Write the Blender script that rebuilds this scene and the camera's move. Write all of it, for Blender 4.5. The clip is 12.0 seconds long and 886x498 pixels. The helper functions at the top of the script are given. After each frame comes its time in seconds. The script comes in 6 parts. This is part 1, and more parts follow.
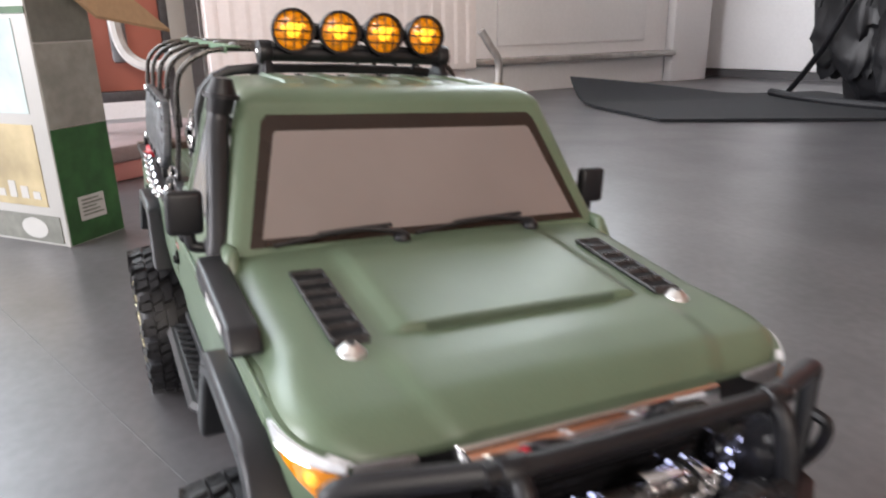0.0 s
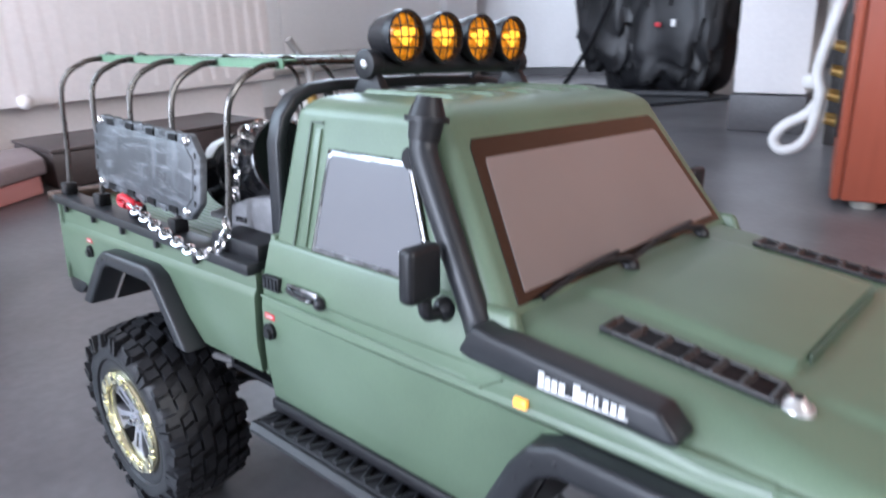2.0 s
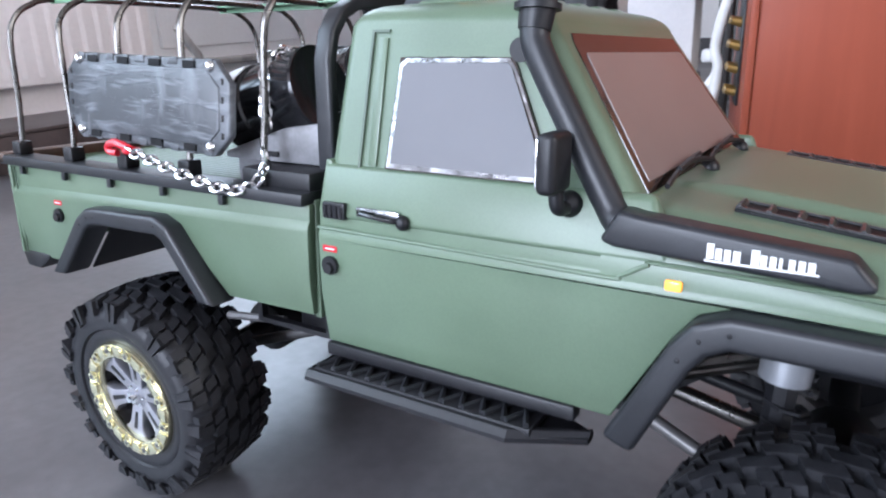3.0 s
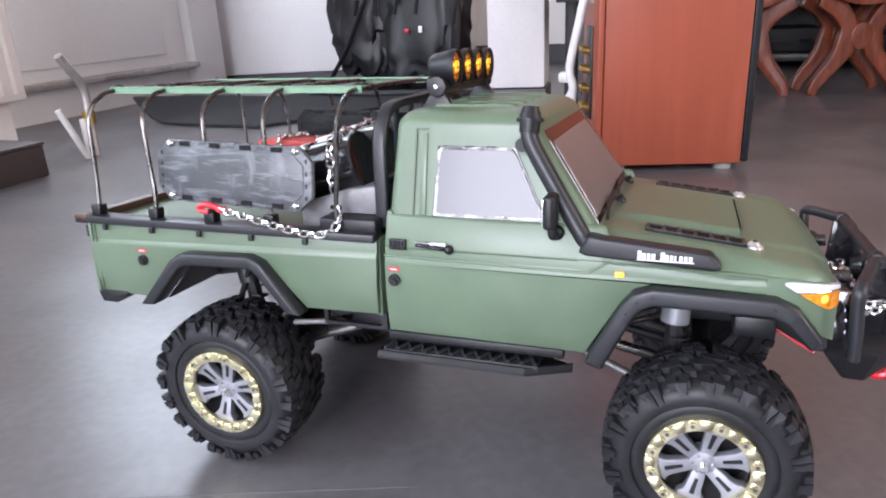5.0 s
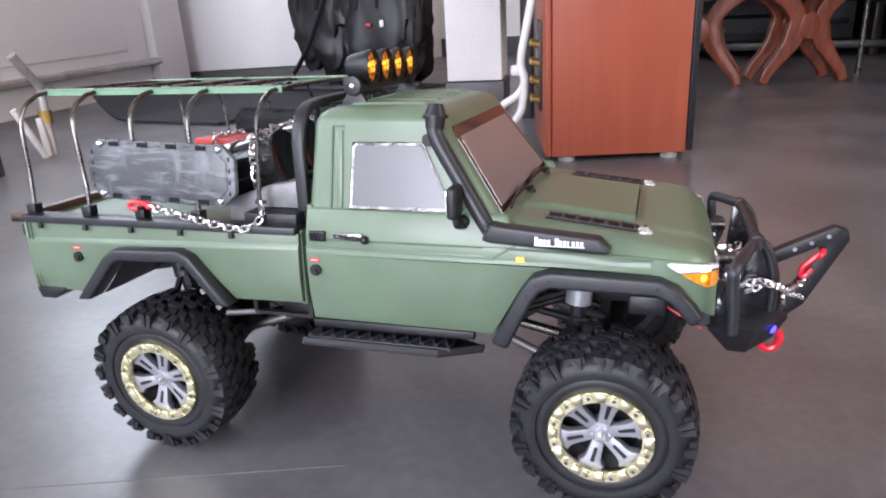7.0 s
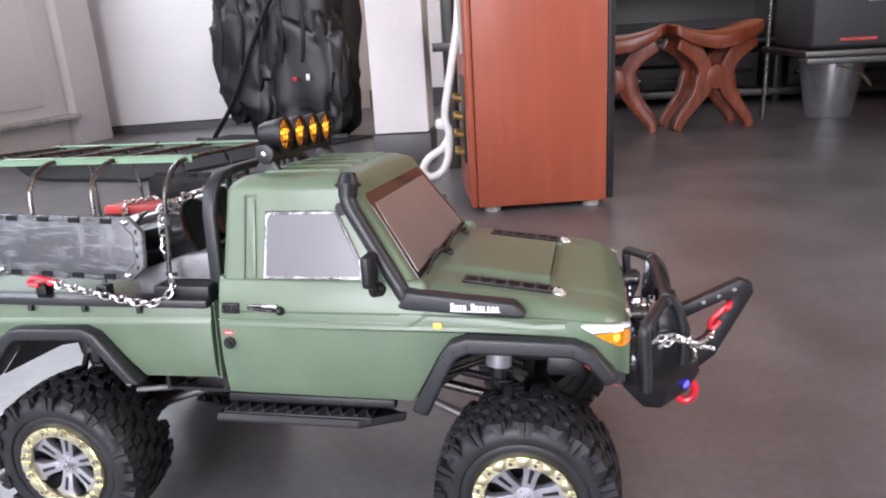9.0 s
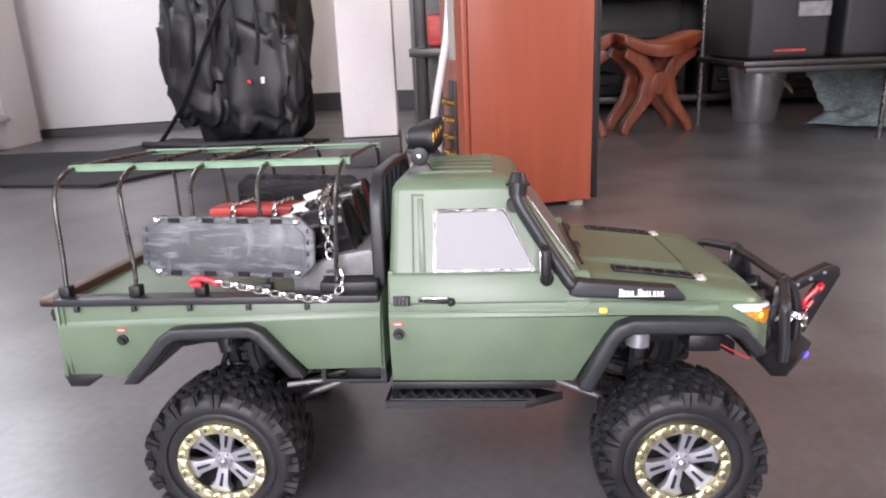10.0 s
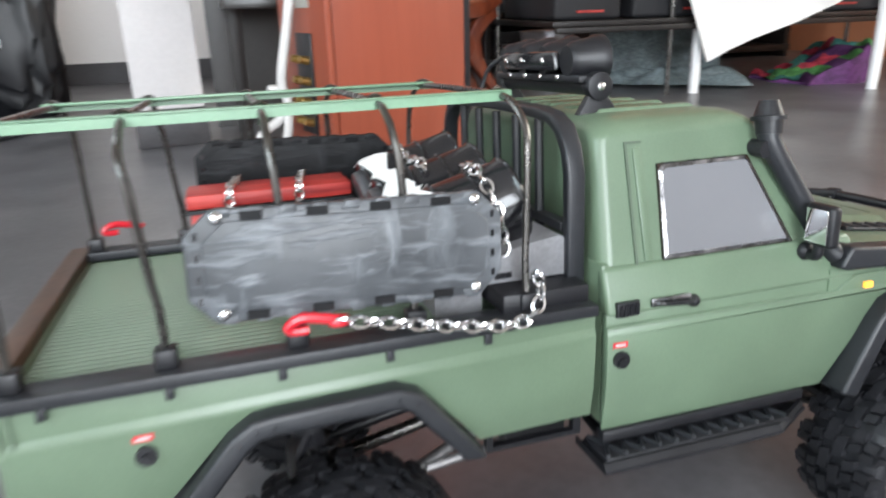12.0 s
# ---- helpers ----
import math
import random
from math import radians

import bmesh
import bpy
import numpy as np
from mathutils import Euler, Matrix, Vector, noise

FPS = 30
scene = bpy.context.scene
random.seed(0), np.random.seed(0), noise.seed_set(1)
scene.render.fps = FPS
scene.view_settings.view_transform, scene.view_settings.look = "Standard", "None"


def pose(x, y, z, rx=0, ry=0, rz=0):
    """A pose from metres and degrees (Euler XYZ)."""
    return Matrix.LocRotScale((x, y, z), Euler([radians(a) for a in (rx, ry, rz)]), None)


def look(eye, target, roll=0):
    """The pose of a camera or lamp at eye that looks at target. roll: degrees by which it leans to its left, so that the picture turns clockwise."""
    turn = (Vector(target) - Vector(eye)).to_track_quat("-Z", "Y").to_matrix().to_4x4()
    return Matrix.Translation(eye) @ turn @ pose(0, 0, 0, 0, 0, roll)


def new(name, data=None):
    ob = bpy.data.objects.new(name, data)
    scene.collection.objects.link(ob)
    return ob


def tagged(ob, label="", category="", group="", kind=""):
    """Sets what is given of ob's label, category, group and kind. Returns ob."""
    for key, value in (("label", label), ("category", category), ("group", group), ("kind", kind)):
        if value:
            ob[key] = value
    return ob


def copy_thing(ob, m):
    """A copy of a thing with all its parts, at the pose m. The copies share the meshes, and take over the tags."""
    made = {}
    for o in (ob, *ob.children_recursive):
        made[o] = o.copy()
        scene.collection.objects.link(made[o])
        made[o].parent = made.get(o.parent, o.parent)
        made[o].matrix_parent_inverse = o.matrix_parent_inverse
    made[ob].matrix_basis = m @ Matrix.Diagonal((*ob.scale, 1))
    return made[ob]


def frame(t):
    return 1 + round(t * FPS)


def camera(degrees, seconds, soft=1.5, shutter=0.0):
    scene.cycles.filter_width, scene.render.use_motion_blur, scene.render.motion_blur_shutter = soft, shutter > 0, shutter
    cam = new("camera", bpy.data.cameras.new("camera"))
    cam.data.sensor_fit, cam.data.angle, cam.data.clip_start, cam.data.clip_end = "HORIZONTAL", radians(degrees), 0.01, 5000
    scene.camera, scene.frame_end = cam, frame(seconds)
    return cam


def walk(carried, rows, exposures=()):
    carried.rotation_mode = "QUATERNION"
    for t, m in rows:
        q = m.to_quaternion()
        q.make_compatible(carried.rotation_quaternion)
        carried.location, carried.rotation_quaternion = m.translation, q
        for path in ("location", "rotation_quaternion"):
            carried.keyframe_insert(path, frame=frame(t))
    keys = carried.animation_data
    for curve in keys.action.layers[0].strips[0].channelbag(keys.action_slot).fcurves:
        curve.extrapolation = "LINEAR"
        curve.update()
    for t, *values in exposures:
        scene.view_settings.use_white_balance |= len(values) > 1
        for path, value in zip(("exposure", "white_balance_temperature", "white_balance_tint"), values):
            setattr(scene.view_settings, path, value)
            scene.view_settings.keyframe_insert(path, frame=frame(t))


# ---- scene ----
cam = camera(65.1, 12.0, soft=2.0, shutter=0.5)
PATH = [
    (0, (0.3842, -0.1276, 0.2824), (0.2145, -0.0435, 0.2179), -1.00),
    (0.3, (0.3416, -0.1412, 0.2945), (0.1721, -0.0570, 0.2300), -0.86),
    (0.5, (0.3073, -0.1459, 0.2978), (0.1379, -0.0589, 0.2366), -0.90),
    (1, (0.2474, -0.1321, 0.3148), (0.0841, -0.0337, 0.2544), -0.67),
    (1.5, (0.2249, -0.1683, 0.3169), (0.0768, -0.0494, 0.2543), -1.30),
    (2, (0.2255, -0.2540, 0.2842), (0.0966, -0.1153, 0.2197), -2.26),
    (2.2, (0.2163, -0.2634, 0.2810), (0.0954, -0.1191, 0.2135), -3.11),
    (2.5, (0.1832, -0.2681, 0.2738), (0.0720, -0.1178, 0.2026), -3.41),
    (2.7, (0.1588, -0.2781, 0.2469), (0.0511, -0.1230, 0.1811), -2.59),
    (4.3, (0.1516, -0.4360, 0.2913), (0.0853, -0.2602, 0.2228), -2.82),
    (4.5, (0.1404, -0.4446, 0.3027), (0.0761, -0.2681, 0.2340), -2.92),
    (5, (0.1392, -0.4758, 0.3165), (0.0756, -0.2986, 0.2492), -2.75),
    (5.5, (0.1602, -0.4944, 0.3237), (0.0986, -0.3167, 0.2556), -2.38),
    (6, (0.1673, -0.4995, 0.3157), (0.1074, -0.3213, 0.2476), -2.19),
    (6.5, (0.1743, -0.5027, 0.3181), (0.1161, -0.3241, 0.2496), -2.42),
    (6.7, (0.1881, -0.4979, 0.3220), (0.1302, -0.3197, 0.2521), -2.87),
    (8.3, (0.1663, -0.4625, 0.3175), (0.1143, -0.2796, 0.2555), -4.93),
    (8.5, (0.1872, -0.4687, 0.3216), (0.1403, -0.2838, 0.2616), -4.25),
    (9, (0.1978, -0.4787, 0.3330), (0.1577, -0.2916, 0.2747), -3.43),
    (9.5, (0.1037, -0.5163, 0.3370), (0.0765, -0.3269, 0.2789), -2.86),
    (10, (0.0361, -0.5391, 0.3464), (0.0215, -0.3484, 0.2878), -2.41),
    (10.5, (-0.0139, -0.5292, 0.3566), (-0.0126, -0.3388, 0.2956), -1.83),
    (11, (-0.1355, -0.4851, 0.3361), (-0.1211, -0.2964, 0.2715), -2.59),
    (11.5, (-0.1980, -0.4249, 0.3102), (-0.1675, -0.2386, 0.2441), -2.56),
    (12, (-0.1893, -0.3384, 0.3030), (-0.1335, -0.1584, 0.2360), -1.52),
]
# the clip's own camera shifts its exposure and white balance on the way
BALANCE = [(0.0, -0.15, 6680, 9), (0.5, -0.08, 6600, 10), (1.0, -0.06, 6180, 8), (1.5, -0.05, 5850, 7), (2.5, -0.09, 5560, 7), (4.5, -0.08, 6150, 13),
           (6.5, -0.08, 6200, 13), (9.0, -0.08, 6420, 14), (11.0, -0.05, 6850, 18), (12.0, -0.05, 6350, 2)]
walk(cam, [(t, look(eye, target, roll)) for t, eye, target, roll in PATH], BALANCE)

# ---- world and light ----
scene.view_settings.exposure = 0.0
world = bpy.data.worlds.new("world")
scene.world = world
world.use_nodes = True
wn = world.node_tree.nodes
sky = wn.new("ShaderNodeTexSky")
sky.sky_type, sky.sun_disc = "NISHITA", False
sky.sun_elevation, sky.sun_rotation = radians(35), radians(200)
wn["Background"].inputs["Strength"].default_value = 0.1
world.node_tree.links.new(sky.outputs["Color"], wn["Background"].inputs["Color"])


def area_light(name, m, w, h, power, color):
    data = bpy.data.lights.new(name, "AREA")
    data.shape, data.size, data.size_y, data.energy, data.color = "RECTANGLE", w, h, power, color
    ob = new(name, data)
    ob.matrix_world = m
    return ob


area_light("window_daylight", look((-0.45, -4.05, 1.40), (-0.7, 0.6, 0.4)), 2.0, 1.9, 276, (0.92, 0.92, 1.0))
area_light("side_window_daylight", look((-1.95, -1.18, 1.45), (0.2, 0.3, 0.2)), 1.35, 1.4, 60, (0.82, 0.91, 1.0))
area_light("door_daylight", look((-1.815, 1.52, 1.375), (0.2, 1.52, 1.2)), 0.72, 1.22, 24, (0.84, 0.91, 1.0))
# fill lamp added to lift the west walls; no source is known there
area_light("east_fill_light", look((2.85, -0.20, 1.40), (-1.8, 1.5, 0.5)), 1.2, 1.3, 62, (1.0, 0.90, 0.82))


# ---- materials ----
def mat(name, color, rough=0.5, metal=0.0, grain=0.0, scale=300.0, bump=0.0, spread=0.0, stain=0.0, stain_scale=12.0, coat=0.0, emit=0.0, spec=0.5):
    """A surface with fine grain, broad stains and a fine relief. spread: how much single pieces differ."""
    m = bpy.data.materials.new(name)
    m.use_nodes = True
    n, l = m.node_tree.nodes, m.node_tree.links
    b = n["Principled BSDF"]
    b.inputs["Roughness"].default_value, b.inputs["Metallic"].default_value = rough, metal
    b.inputs["Coat Weight"].default_value = coat
    b.inputs["Specular IOR Level"].default_value = spec
    b.inputs["Base Color"].default_value = (*color, 1)
    if emit:
        b.inputs["Emission Color"].default_value, b.inputs["Emission Strength"].default_value = (*color, 1), emit
    tc = n.new("ShaderNodeTexCoord")
    value = None
    for amount, s, detail in ((grain, scale, 3.0), (stain, stain_scale, 5.0)):
        if not amount:
            continue
        t = n.new("ShaderNodeTexNoise")
        t.inputs["Scale"].default_value, t.inputs["Detail"].default_value = s, detail
        l.new(tc.outputs["Object"], t.inputs["Vector"])
        r = n.new("ShaderNodeMapRange")
        r.interpolation_type = "SMOOTHSTEP"
        r.inputs["From Min"].default_value, r.inputs["From Max"].default_value = 0.22, 0.78
        r.inputs["To Min"].default_value, r.inputs["To Max"].default_value = 1 - amount, 1 + amount
        l.new(t.outputs["Fac"], r.inputs["Value"])
        if value is None:
            value = r.outputs["Result"]
        else:
            mu = n.new("ShaderNodeMath")
            mu.operation = "MULTIPLY"
            l.new(value, mu.inputs[0])
            l.new(r.outputs["Result"], mu.inputs[1])
            value = mu.outputs[0]
        if amount == stain:
            rr = n.new("ShaderNodeMapRange")
            rr.inputs["To Min"].default_value, rr.inputs["To Max"].default_value = max(0.02, rough - 0.3 * stain), min(1, rough + 0.3 * stain)
            l.new(t.outputs["Fac"], rr.inputs["Value"])
            l.new(rr.outputs["Result"], b.inputs["Roughness"])
    if spread:
        oi = n.new("ShaderNodeObjectInfo")
        r = n.new("ShaderNodeMapRange")
        r.inputs["To Min"].default_value, r.inputs["To Max"].default_value = 1 - spread, 1 + spread
        l.new(oi.outputs["Random"], r.inputs["Value"])
        if value is None:
            value = r.outputs["Result"]
        else:
            mu = n.new("ShaderNodeMath")
            mu.operation = "MULTIPLY"
            l.new(value, mu.inputs[0])
            l.new(r.outputs["Result"], mu.inputs[1])
            value = mu.outputs[0]
    if value is not None:
        mx = n.new("ShaderNodeVectorMath")
        mx.operation = "SCALE"
        mx.inputs[0].default_value = color
        l.new(value, mx.inputs["Scale"])
        l.new(mx.outputs["Vector"], b.inputs["Base Color"])
    if bump:
        t = n.new("ShaderNodeTexNoise")
        t.inputs["Scale"].default_value, t.inputs["Detail"].default_value = scale * 1.5, 4.0
        l.new(tc.outputs["Object"], t.inputs["Vector"])
        bp = n.new("ShaderNodeBump")
        bp.inputs["Strength"].default_value, bp.inputs["Distance"].default_value = bump, 0.3 / scale
        l.new(t.outputs["Fac"], bp.inputs["Height"])
        l.new(bp.outputs["Normal"], b.inputs["Normal"])
    return m


def wood_mat(name, dark, light, rough, stretch=(1, 12, 12), scale=6.0):
    m = bpy.data.materials.new(name)
    m.use_nodes = True
    n, l = m.node_tree.nodes, m.node_tree.links
    b = n["Principled BSDF"]
    b.inputs["Roughness"].default_value = rough
    tc, mp, t, ramp = n.new("ShaderNodeTexCoord"), n.new("ShaderNodeMapping"), n.new("ShaderNodeTexNoise"), n.new("ShaderNodeValToRGB")
    mp.inputs["Scale"].default_value = stretch
    t.inputs["Scale"].default_value, t.inputs["Detail"].default_value, t.inputs["Distortion"].default_value = scale, 6.0, 0.6
    ramp.color_ramp.elements[0].position, ramp.color_ramp.elements[1].position = 0.32, 0.7
    ramp.color_ramp.elements[0].color, ramp.color_ramp.elements[1].color = (*dark, 1), (*light, 1)
    l.new(tc.outputs["Object"], mp.inputs["Vector"])
    l.new(mp.outputs["Vector"], t.inputs["Vector"])
    l.new(t.outputs["Fac"], ramp.inputs["Fac"])
    l.new(ramp.outputs["Color"], b.inputs["Base Color"])
    bp = n.new("ShaderNodeBump")
    bp.inputs["Strength"].default_value, bp.inputs["Distance"].default_value = 0.15, 0.002
    l.new(t.outputs["Fac"], bp.inputs["Height"])
    l.new(bp.outputs["Normal"], b.inputs["Normal"])
    return m


def scuffed_mat(name, base, worn, rough, spec=0.5):
    """Plastic rubbed pale in streaks and blotches, with a rough relief."""
    m = bpy.data.materials.new(name)
    m.use_nodes = True
    n, l = m.node_tree.nodes, m.node_tree.links
    b = n["Principled BSDF"]
    b.inputs["Roughness"].default_value, b.inputs["Specular IOR Level"].default_value = rough, spec
    tc = n.new("ShaderNodeTexCoord")
    facs = []
    for stretch, scale, lo, hi in (((0.35, 1, 1.6), 150, 0.50, 0.74), ((1, 1, 0.4), 90, 0.56, 0.80), ((1, 1, 1), 28, 0.42, 0.78)):
        mp, t, r = n.new("ShaderNodeMapping"), n.new("ShaderNodeTexNoise"), n.new("ShaderNodeMapRange")
        mp.inputs["Scale"].default_value = stretch
        t.inputs["Scale"].default_value, t.inputs["Detail"].default_value, t.inputs["Distortion"].default_value = scale, 6.0, 0.45
        r.inputs["From Min"].default_value, r.inputs["From Max"].default_value = lo, hi
        l.new(tc.outputs["Object"], mp.inputs["Vector"])
        l.new(mp.outputs["Vector"], t.inputs["Vector"])
        l.new(t.outputs["Fac"], r.inputs["Value"])
        facs.append(r.outputs["Result"])
    low = n.new("ShaderNodeMath")
    low.operation = "MAXIMUM"
    l.new(facs[0], low.inputs[0])
    l.new(facs[1], low.inputs[1])
    half = n.new("ShaderNodeMath")
    half.operation, half.inputs[1].default_value = "MULTIPLY_ADD", 0.45
    l.new(facs[2], half.inputs[0])
    l.new(low.outputs[0], half.inputs[2])
    mix = n.new("ShaderNodeMix")
    mix.data_type = "RGBA"
    mix.inputs["A"].default_value, mix.inputs["B"].default_value = (*base, 1), (*worn, 1)
    l.new(half.outputs[0], mix.inputs["Factor"])
    l.new(mix.outputs["Result"], b.inputs["Base Color"])
    bp = n.new("ShaderNodeBump")
    bp.inputs["Strength"].default_value, bp.inputs["Distance"].default_value = 0.5, 0.0008
    l.new(low.outputs[0], bp.inputs["Height"])
    l.new(bp.outputs["Normal"], b.inputs["Normal"])
    return m


OLIVE = mat("olive_paint", (0.106, 0.150, 0.098), 0.36, grain=0.04, scale=900, bump=0.03, stain=0.09, stain_scale=25)
BLACK = mat("black_plastic", (0.009, 0.009, 0.011), 0.42, grain=0.15, scale=700, bump=0.08, stain=0.2, stain_scale=40, spec=0.38)
LIDGREY = mat("drum_lid_grey", (0.06, 0.06, 0.065), 0.35, stain=0.25, stain_scale=60)
VENTBLACK = mat("vent_black", (0.006, 0.006, 0.007), 0.5, spec=0.15, stain=0.2, stain_scale=60)
FLARE = mat("flare_plastic", (0.016, 0.017, 0.020), 0.40, grain=0.1, scale=900, bump=0.06, stain=0.15, stain_scale=50, spec=0.42)
# vent slats and rails, a greyer tone than the vent black
GLOSSBLACK = mat("gloss_black", (0.012, 0.012, 0.014), 0.15, stain=0.15, stain_scale=40)
RUBBER = mat("tyre_rubber", (0.013, 0.013, 0.0155), 0.46, grain=0.2, scale=600, bump=0.15, stain=0.3, stain_scale=45, spec=0.38)
BRIGHT = mat("bright_metal", (0.75, 0.75, 0.76), 0.18, 1.0, stain=0.15, stain_scale=200)
FOIL = mat("crumpled_foil", (0.38, 0.38, 0.39), 0.3, 1.0, grain=0.5, scale=160, bump=0.3, stain=0.6, stain_scale=70)
CHROME = mat("chrome", (0.85, 0.85, 0.86), 0.06, 1.0)
BOLTMETAL = mat("satin_bolt_metal", (0.62, 0.61, 0.60), 0.34, 0.9, stain=0.2, stain_scale=160)
GOLD = mat("gold_metal", (0.84, 0.79, 0.54), 0.22, 1.0, stain=0.12, stain_scale=150)
SILVER = mat("rim_silver", (0.30, 0.305, 0.34), 0.40, 0.5, stain=0.1, stain_scale=120)
LINKMETAL = mat("dull_link_metal", (0.13, 0.125, 0.125), 0.42, 0.5, stain=0.2, stain_scale=120)
SHOCKMETAL = mat("shock_metal", (0.28, 0.29, 0.31), 0.45, 0.5, stain=0.15, stain_scale=90)
EDGEGREY = mat("grey_edge_plastic", (0.028, 0.028, 0.030), 0.28, stain=0.3, stain_scale=90)
DARKROD = mat("dark_rod", (0.10, 0.095, 0.09), 0.28, 0.9, stain=0.2, stain_scale=90)
GREENSTRIP = mat("green_strip", (0.150, 0.262, 0.165), 0.36, grain=0.05, scale=500, stain=0.1, stain_scale=30)
BOARDGREY = scuffed_mat("worn_board_plastic", (0.040, 0.043, 0.048), (0.15, 0.16, 0.175), 0.42)
BOARDBLACK = scuffed_mat("black_board_plastic", (0.006, 0.006, 0.007), (0.022, 0.023, 0.025), 0.55, 0.2)
# darker olive for grooves, and for the shade painted at the bonnet scoop
SEAM = mat("olive_shadow_seam", (0.070, 0.097, 0.066), 0.5, stain=0.1, stain_scale=40)
# warm tone added on closing walls so that floor and bonnet mirror it
WARMBOUNCE = mat("warm_bounce_paint", (0.52, 0.22, 0.115), 0.6, grain=0.04, scale=100, stain=0.08, stain_scale=1.6)
SEAMLINE = mat("floor_seam", (0.115, 0.115, 0.12), 0.4, stain=0.3, stain_scale=30)
RED = mat("red_enamel", (0.52, 0.014, 0.028), 0.3, stain=0.15, stain_scale=90)
REDBOX = wood_mat("red_box_paint", (0.22, 0.012, 0.012), (0.50, 0.045, 0.035), 0.5, (1, 9, 9), 22.0)
AMBER = mat("amber_lens", (0.75, 0.26, 0.01), 0.12, stain=0.25, stain_scale=300, coat=0.6)
AMBERGLOW = mat("amber_led", (1.0, 0.50, 0.03), 0.3, emit=1.9)
AMBERLIT = mat("amber_lit", (1.0, 0.45, 0.06), 0.2, emit=0.9)
LAMPLENS = mat("amber_reflector", (0.80, 0.27, 0.006), 0.2, stain=0.7, stain_scale=380, emit=0.26, coat=0.5)
CLEAR = mat("clear_lens", (0.62, 0.64, 0.67), 0.1, stain=0.2, stain_scale=300, coat=0.5)
BLUELED = mat("blue_led", (0.05, 0.04, 1.0), 0.3, emit=5.0)
WHITELED = mat("white_led", (0.58, 0.62, 1.0), 0.3, emit=3.5)
PANE = mat("silvered_pane", (0.245, 0.212, 0.204), 0.32, 0.30, stain=0.12, stain_scale=9, spec=1.0)
SIDEPANE = mat("silvered_side_pane", (0.150, 0.150, 0.160), 0.20, 0.0, stain=0.06, stain_scale=14, coat=0.0, spec=0.27)
PANEEDGE = mat("pane_edge", (0.022, 0.014, 0.011), 0.08, stain=0.1, stain_scale=40, spec=0.55)
BADGE = mat("badge_white", (0.75, 0.75, 0.75), 0.35)
GREYTRAY = mat("grey_tray", (0.20, 0.20, 0.21), 0.4, grain=0.1, scale=500, stain=0.25, stain_scale=60)
WHITEPAPER = mat("torn_white_tape", (0.75, 0.75, 0.74), 0.6, grain=0.05, scale=500, bump=0.2)
BROWNRAIL = mat("brown_rail", (0.075, 0.040, 0.026), 0.45, grain=0.2, scale=200, stain=0.25, stain_scale=30)
FLOORMAT = mat("grey_floor", (0.098, 0.095, 0.100), 0.33, grain=0.14, scale=90, stain=0.30, stain_scale=6.0, spec=0.85)
# scuffs and wiped smears in the floor's gloss
floor_nodes, floor_links = FLOORMAT.node_tree.nodes, FLOORMAT.node_tree.links
smear, gloss = floor_nodes.new("ShaderNodeTexNoise"), floor_nodes.new("ShaderNodeMapRange")
smear.inputs["Scale"].default_value, smear.inputs["Detail"].default_value, smear.inputs["Distortion"].default_value = 3.5, 4.0, 0.4
gloss.inputs["From Min"].default_value, gloss.inputs["From Max"].default_value = 0.35, 0.68
gloss.inputs["To Min"].default_value, gloss.inputs["To Max"].default_value = 0.29, 0.38
floor_links.new(floor_nodes.new("ShaderNodeTexCoord").outputs["Object"], smear.inputs["Vector"])
floor_links.new(smear.outputs["Fac"], gloss.inputs["Value"])
floor_links.new(gloss.outputs["Result"], floor_nodes["Principled BSDF"].inputs["Roughness"])
WALLPAINT = mat("wall_paint", (0.80, 0.765, 0.75), 0.7, grain=0.03, scale=120, bump=0.1, stain=0.05, stain_scale=1.4)
CEILPAINT = mat("ceiling_paint", (0.47, 0.425, 0.39), 0.7, grain=0.02, scale=80, stain=0.03, stain_scale=1.0)
WHITEPAINT = mat("white_paint", (0.84, 0.83, 0.83), 0.4, grain=0.02, scale=90, bump=0.05, stain=0.05, stain_scale=2.0)
PINKWHITE = mat("pinkish_white_lacquer", (0.80, 0.75, 0.73), 0.45, grain=0.03, scale=100, stain=0.06, stain_scale=1.8)
PILLARPAINT = mat("pillar_paint", (0.60, 0.575, 0.57), 0.6, grain=0.03, scale=110, bump=0.08, stain=0.07, stain_scale=2.2)
BASEDARK = mat("dark_base_paint", (0.055, 0.052, 0.055), 0.5, grain=0.15, scale=150, stain=0.2, stain_scale=5)
DARKMAT = mat("dark_fibre_mat", (0.017, 0.018, 0.021), 0.9, grain=0.4, scale=500, bump=0.6, stain=0.2, stain_scale=9)
BAGCLOTH = mat("black_nylon", (0.010, 0.010, 0.012), 0.45, grain=0.3, scale=350, bump=0.4, stain=0.35, stain_scale=10)
CHERRY = wood_mat("cherry_veneer", (0.235, 0.052, 0.026), (0.285, 0.066, 0.034), 0.40, (9, 9, 0.8), 4.0)
STOOLWOOD = wood_mat("red_brown_wood", (0.090, 0.017, 0.007), (0.215, 0.048, 0.018), 0.30, (10, 10, 2.5), 6.0)
CARDBOARD = mat("brown_cardboard", (0.42, 0.28, 0.16), 0.75, grain=0.06, scale=150, bump=0.1, stain=0.08, stain_scale=8)
PRINTWHITE = mat("printed_white", (0.45, 0.45, 0.435), 0.45, stain=0.05, stain_scale=10)
PRINTGREEN = mat("printed_green", (0.026, 0.088, 0.026), 0.42, grain=0.2, scale=60, stain=0.5, stain_scale=7)
PRINTBAND = mat("printed_band_grey", (0.25, 0.25, 0.225), 0.5, grain=0.12, scale=70, stain=0.3, stain_scale=12)
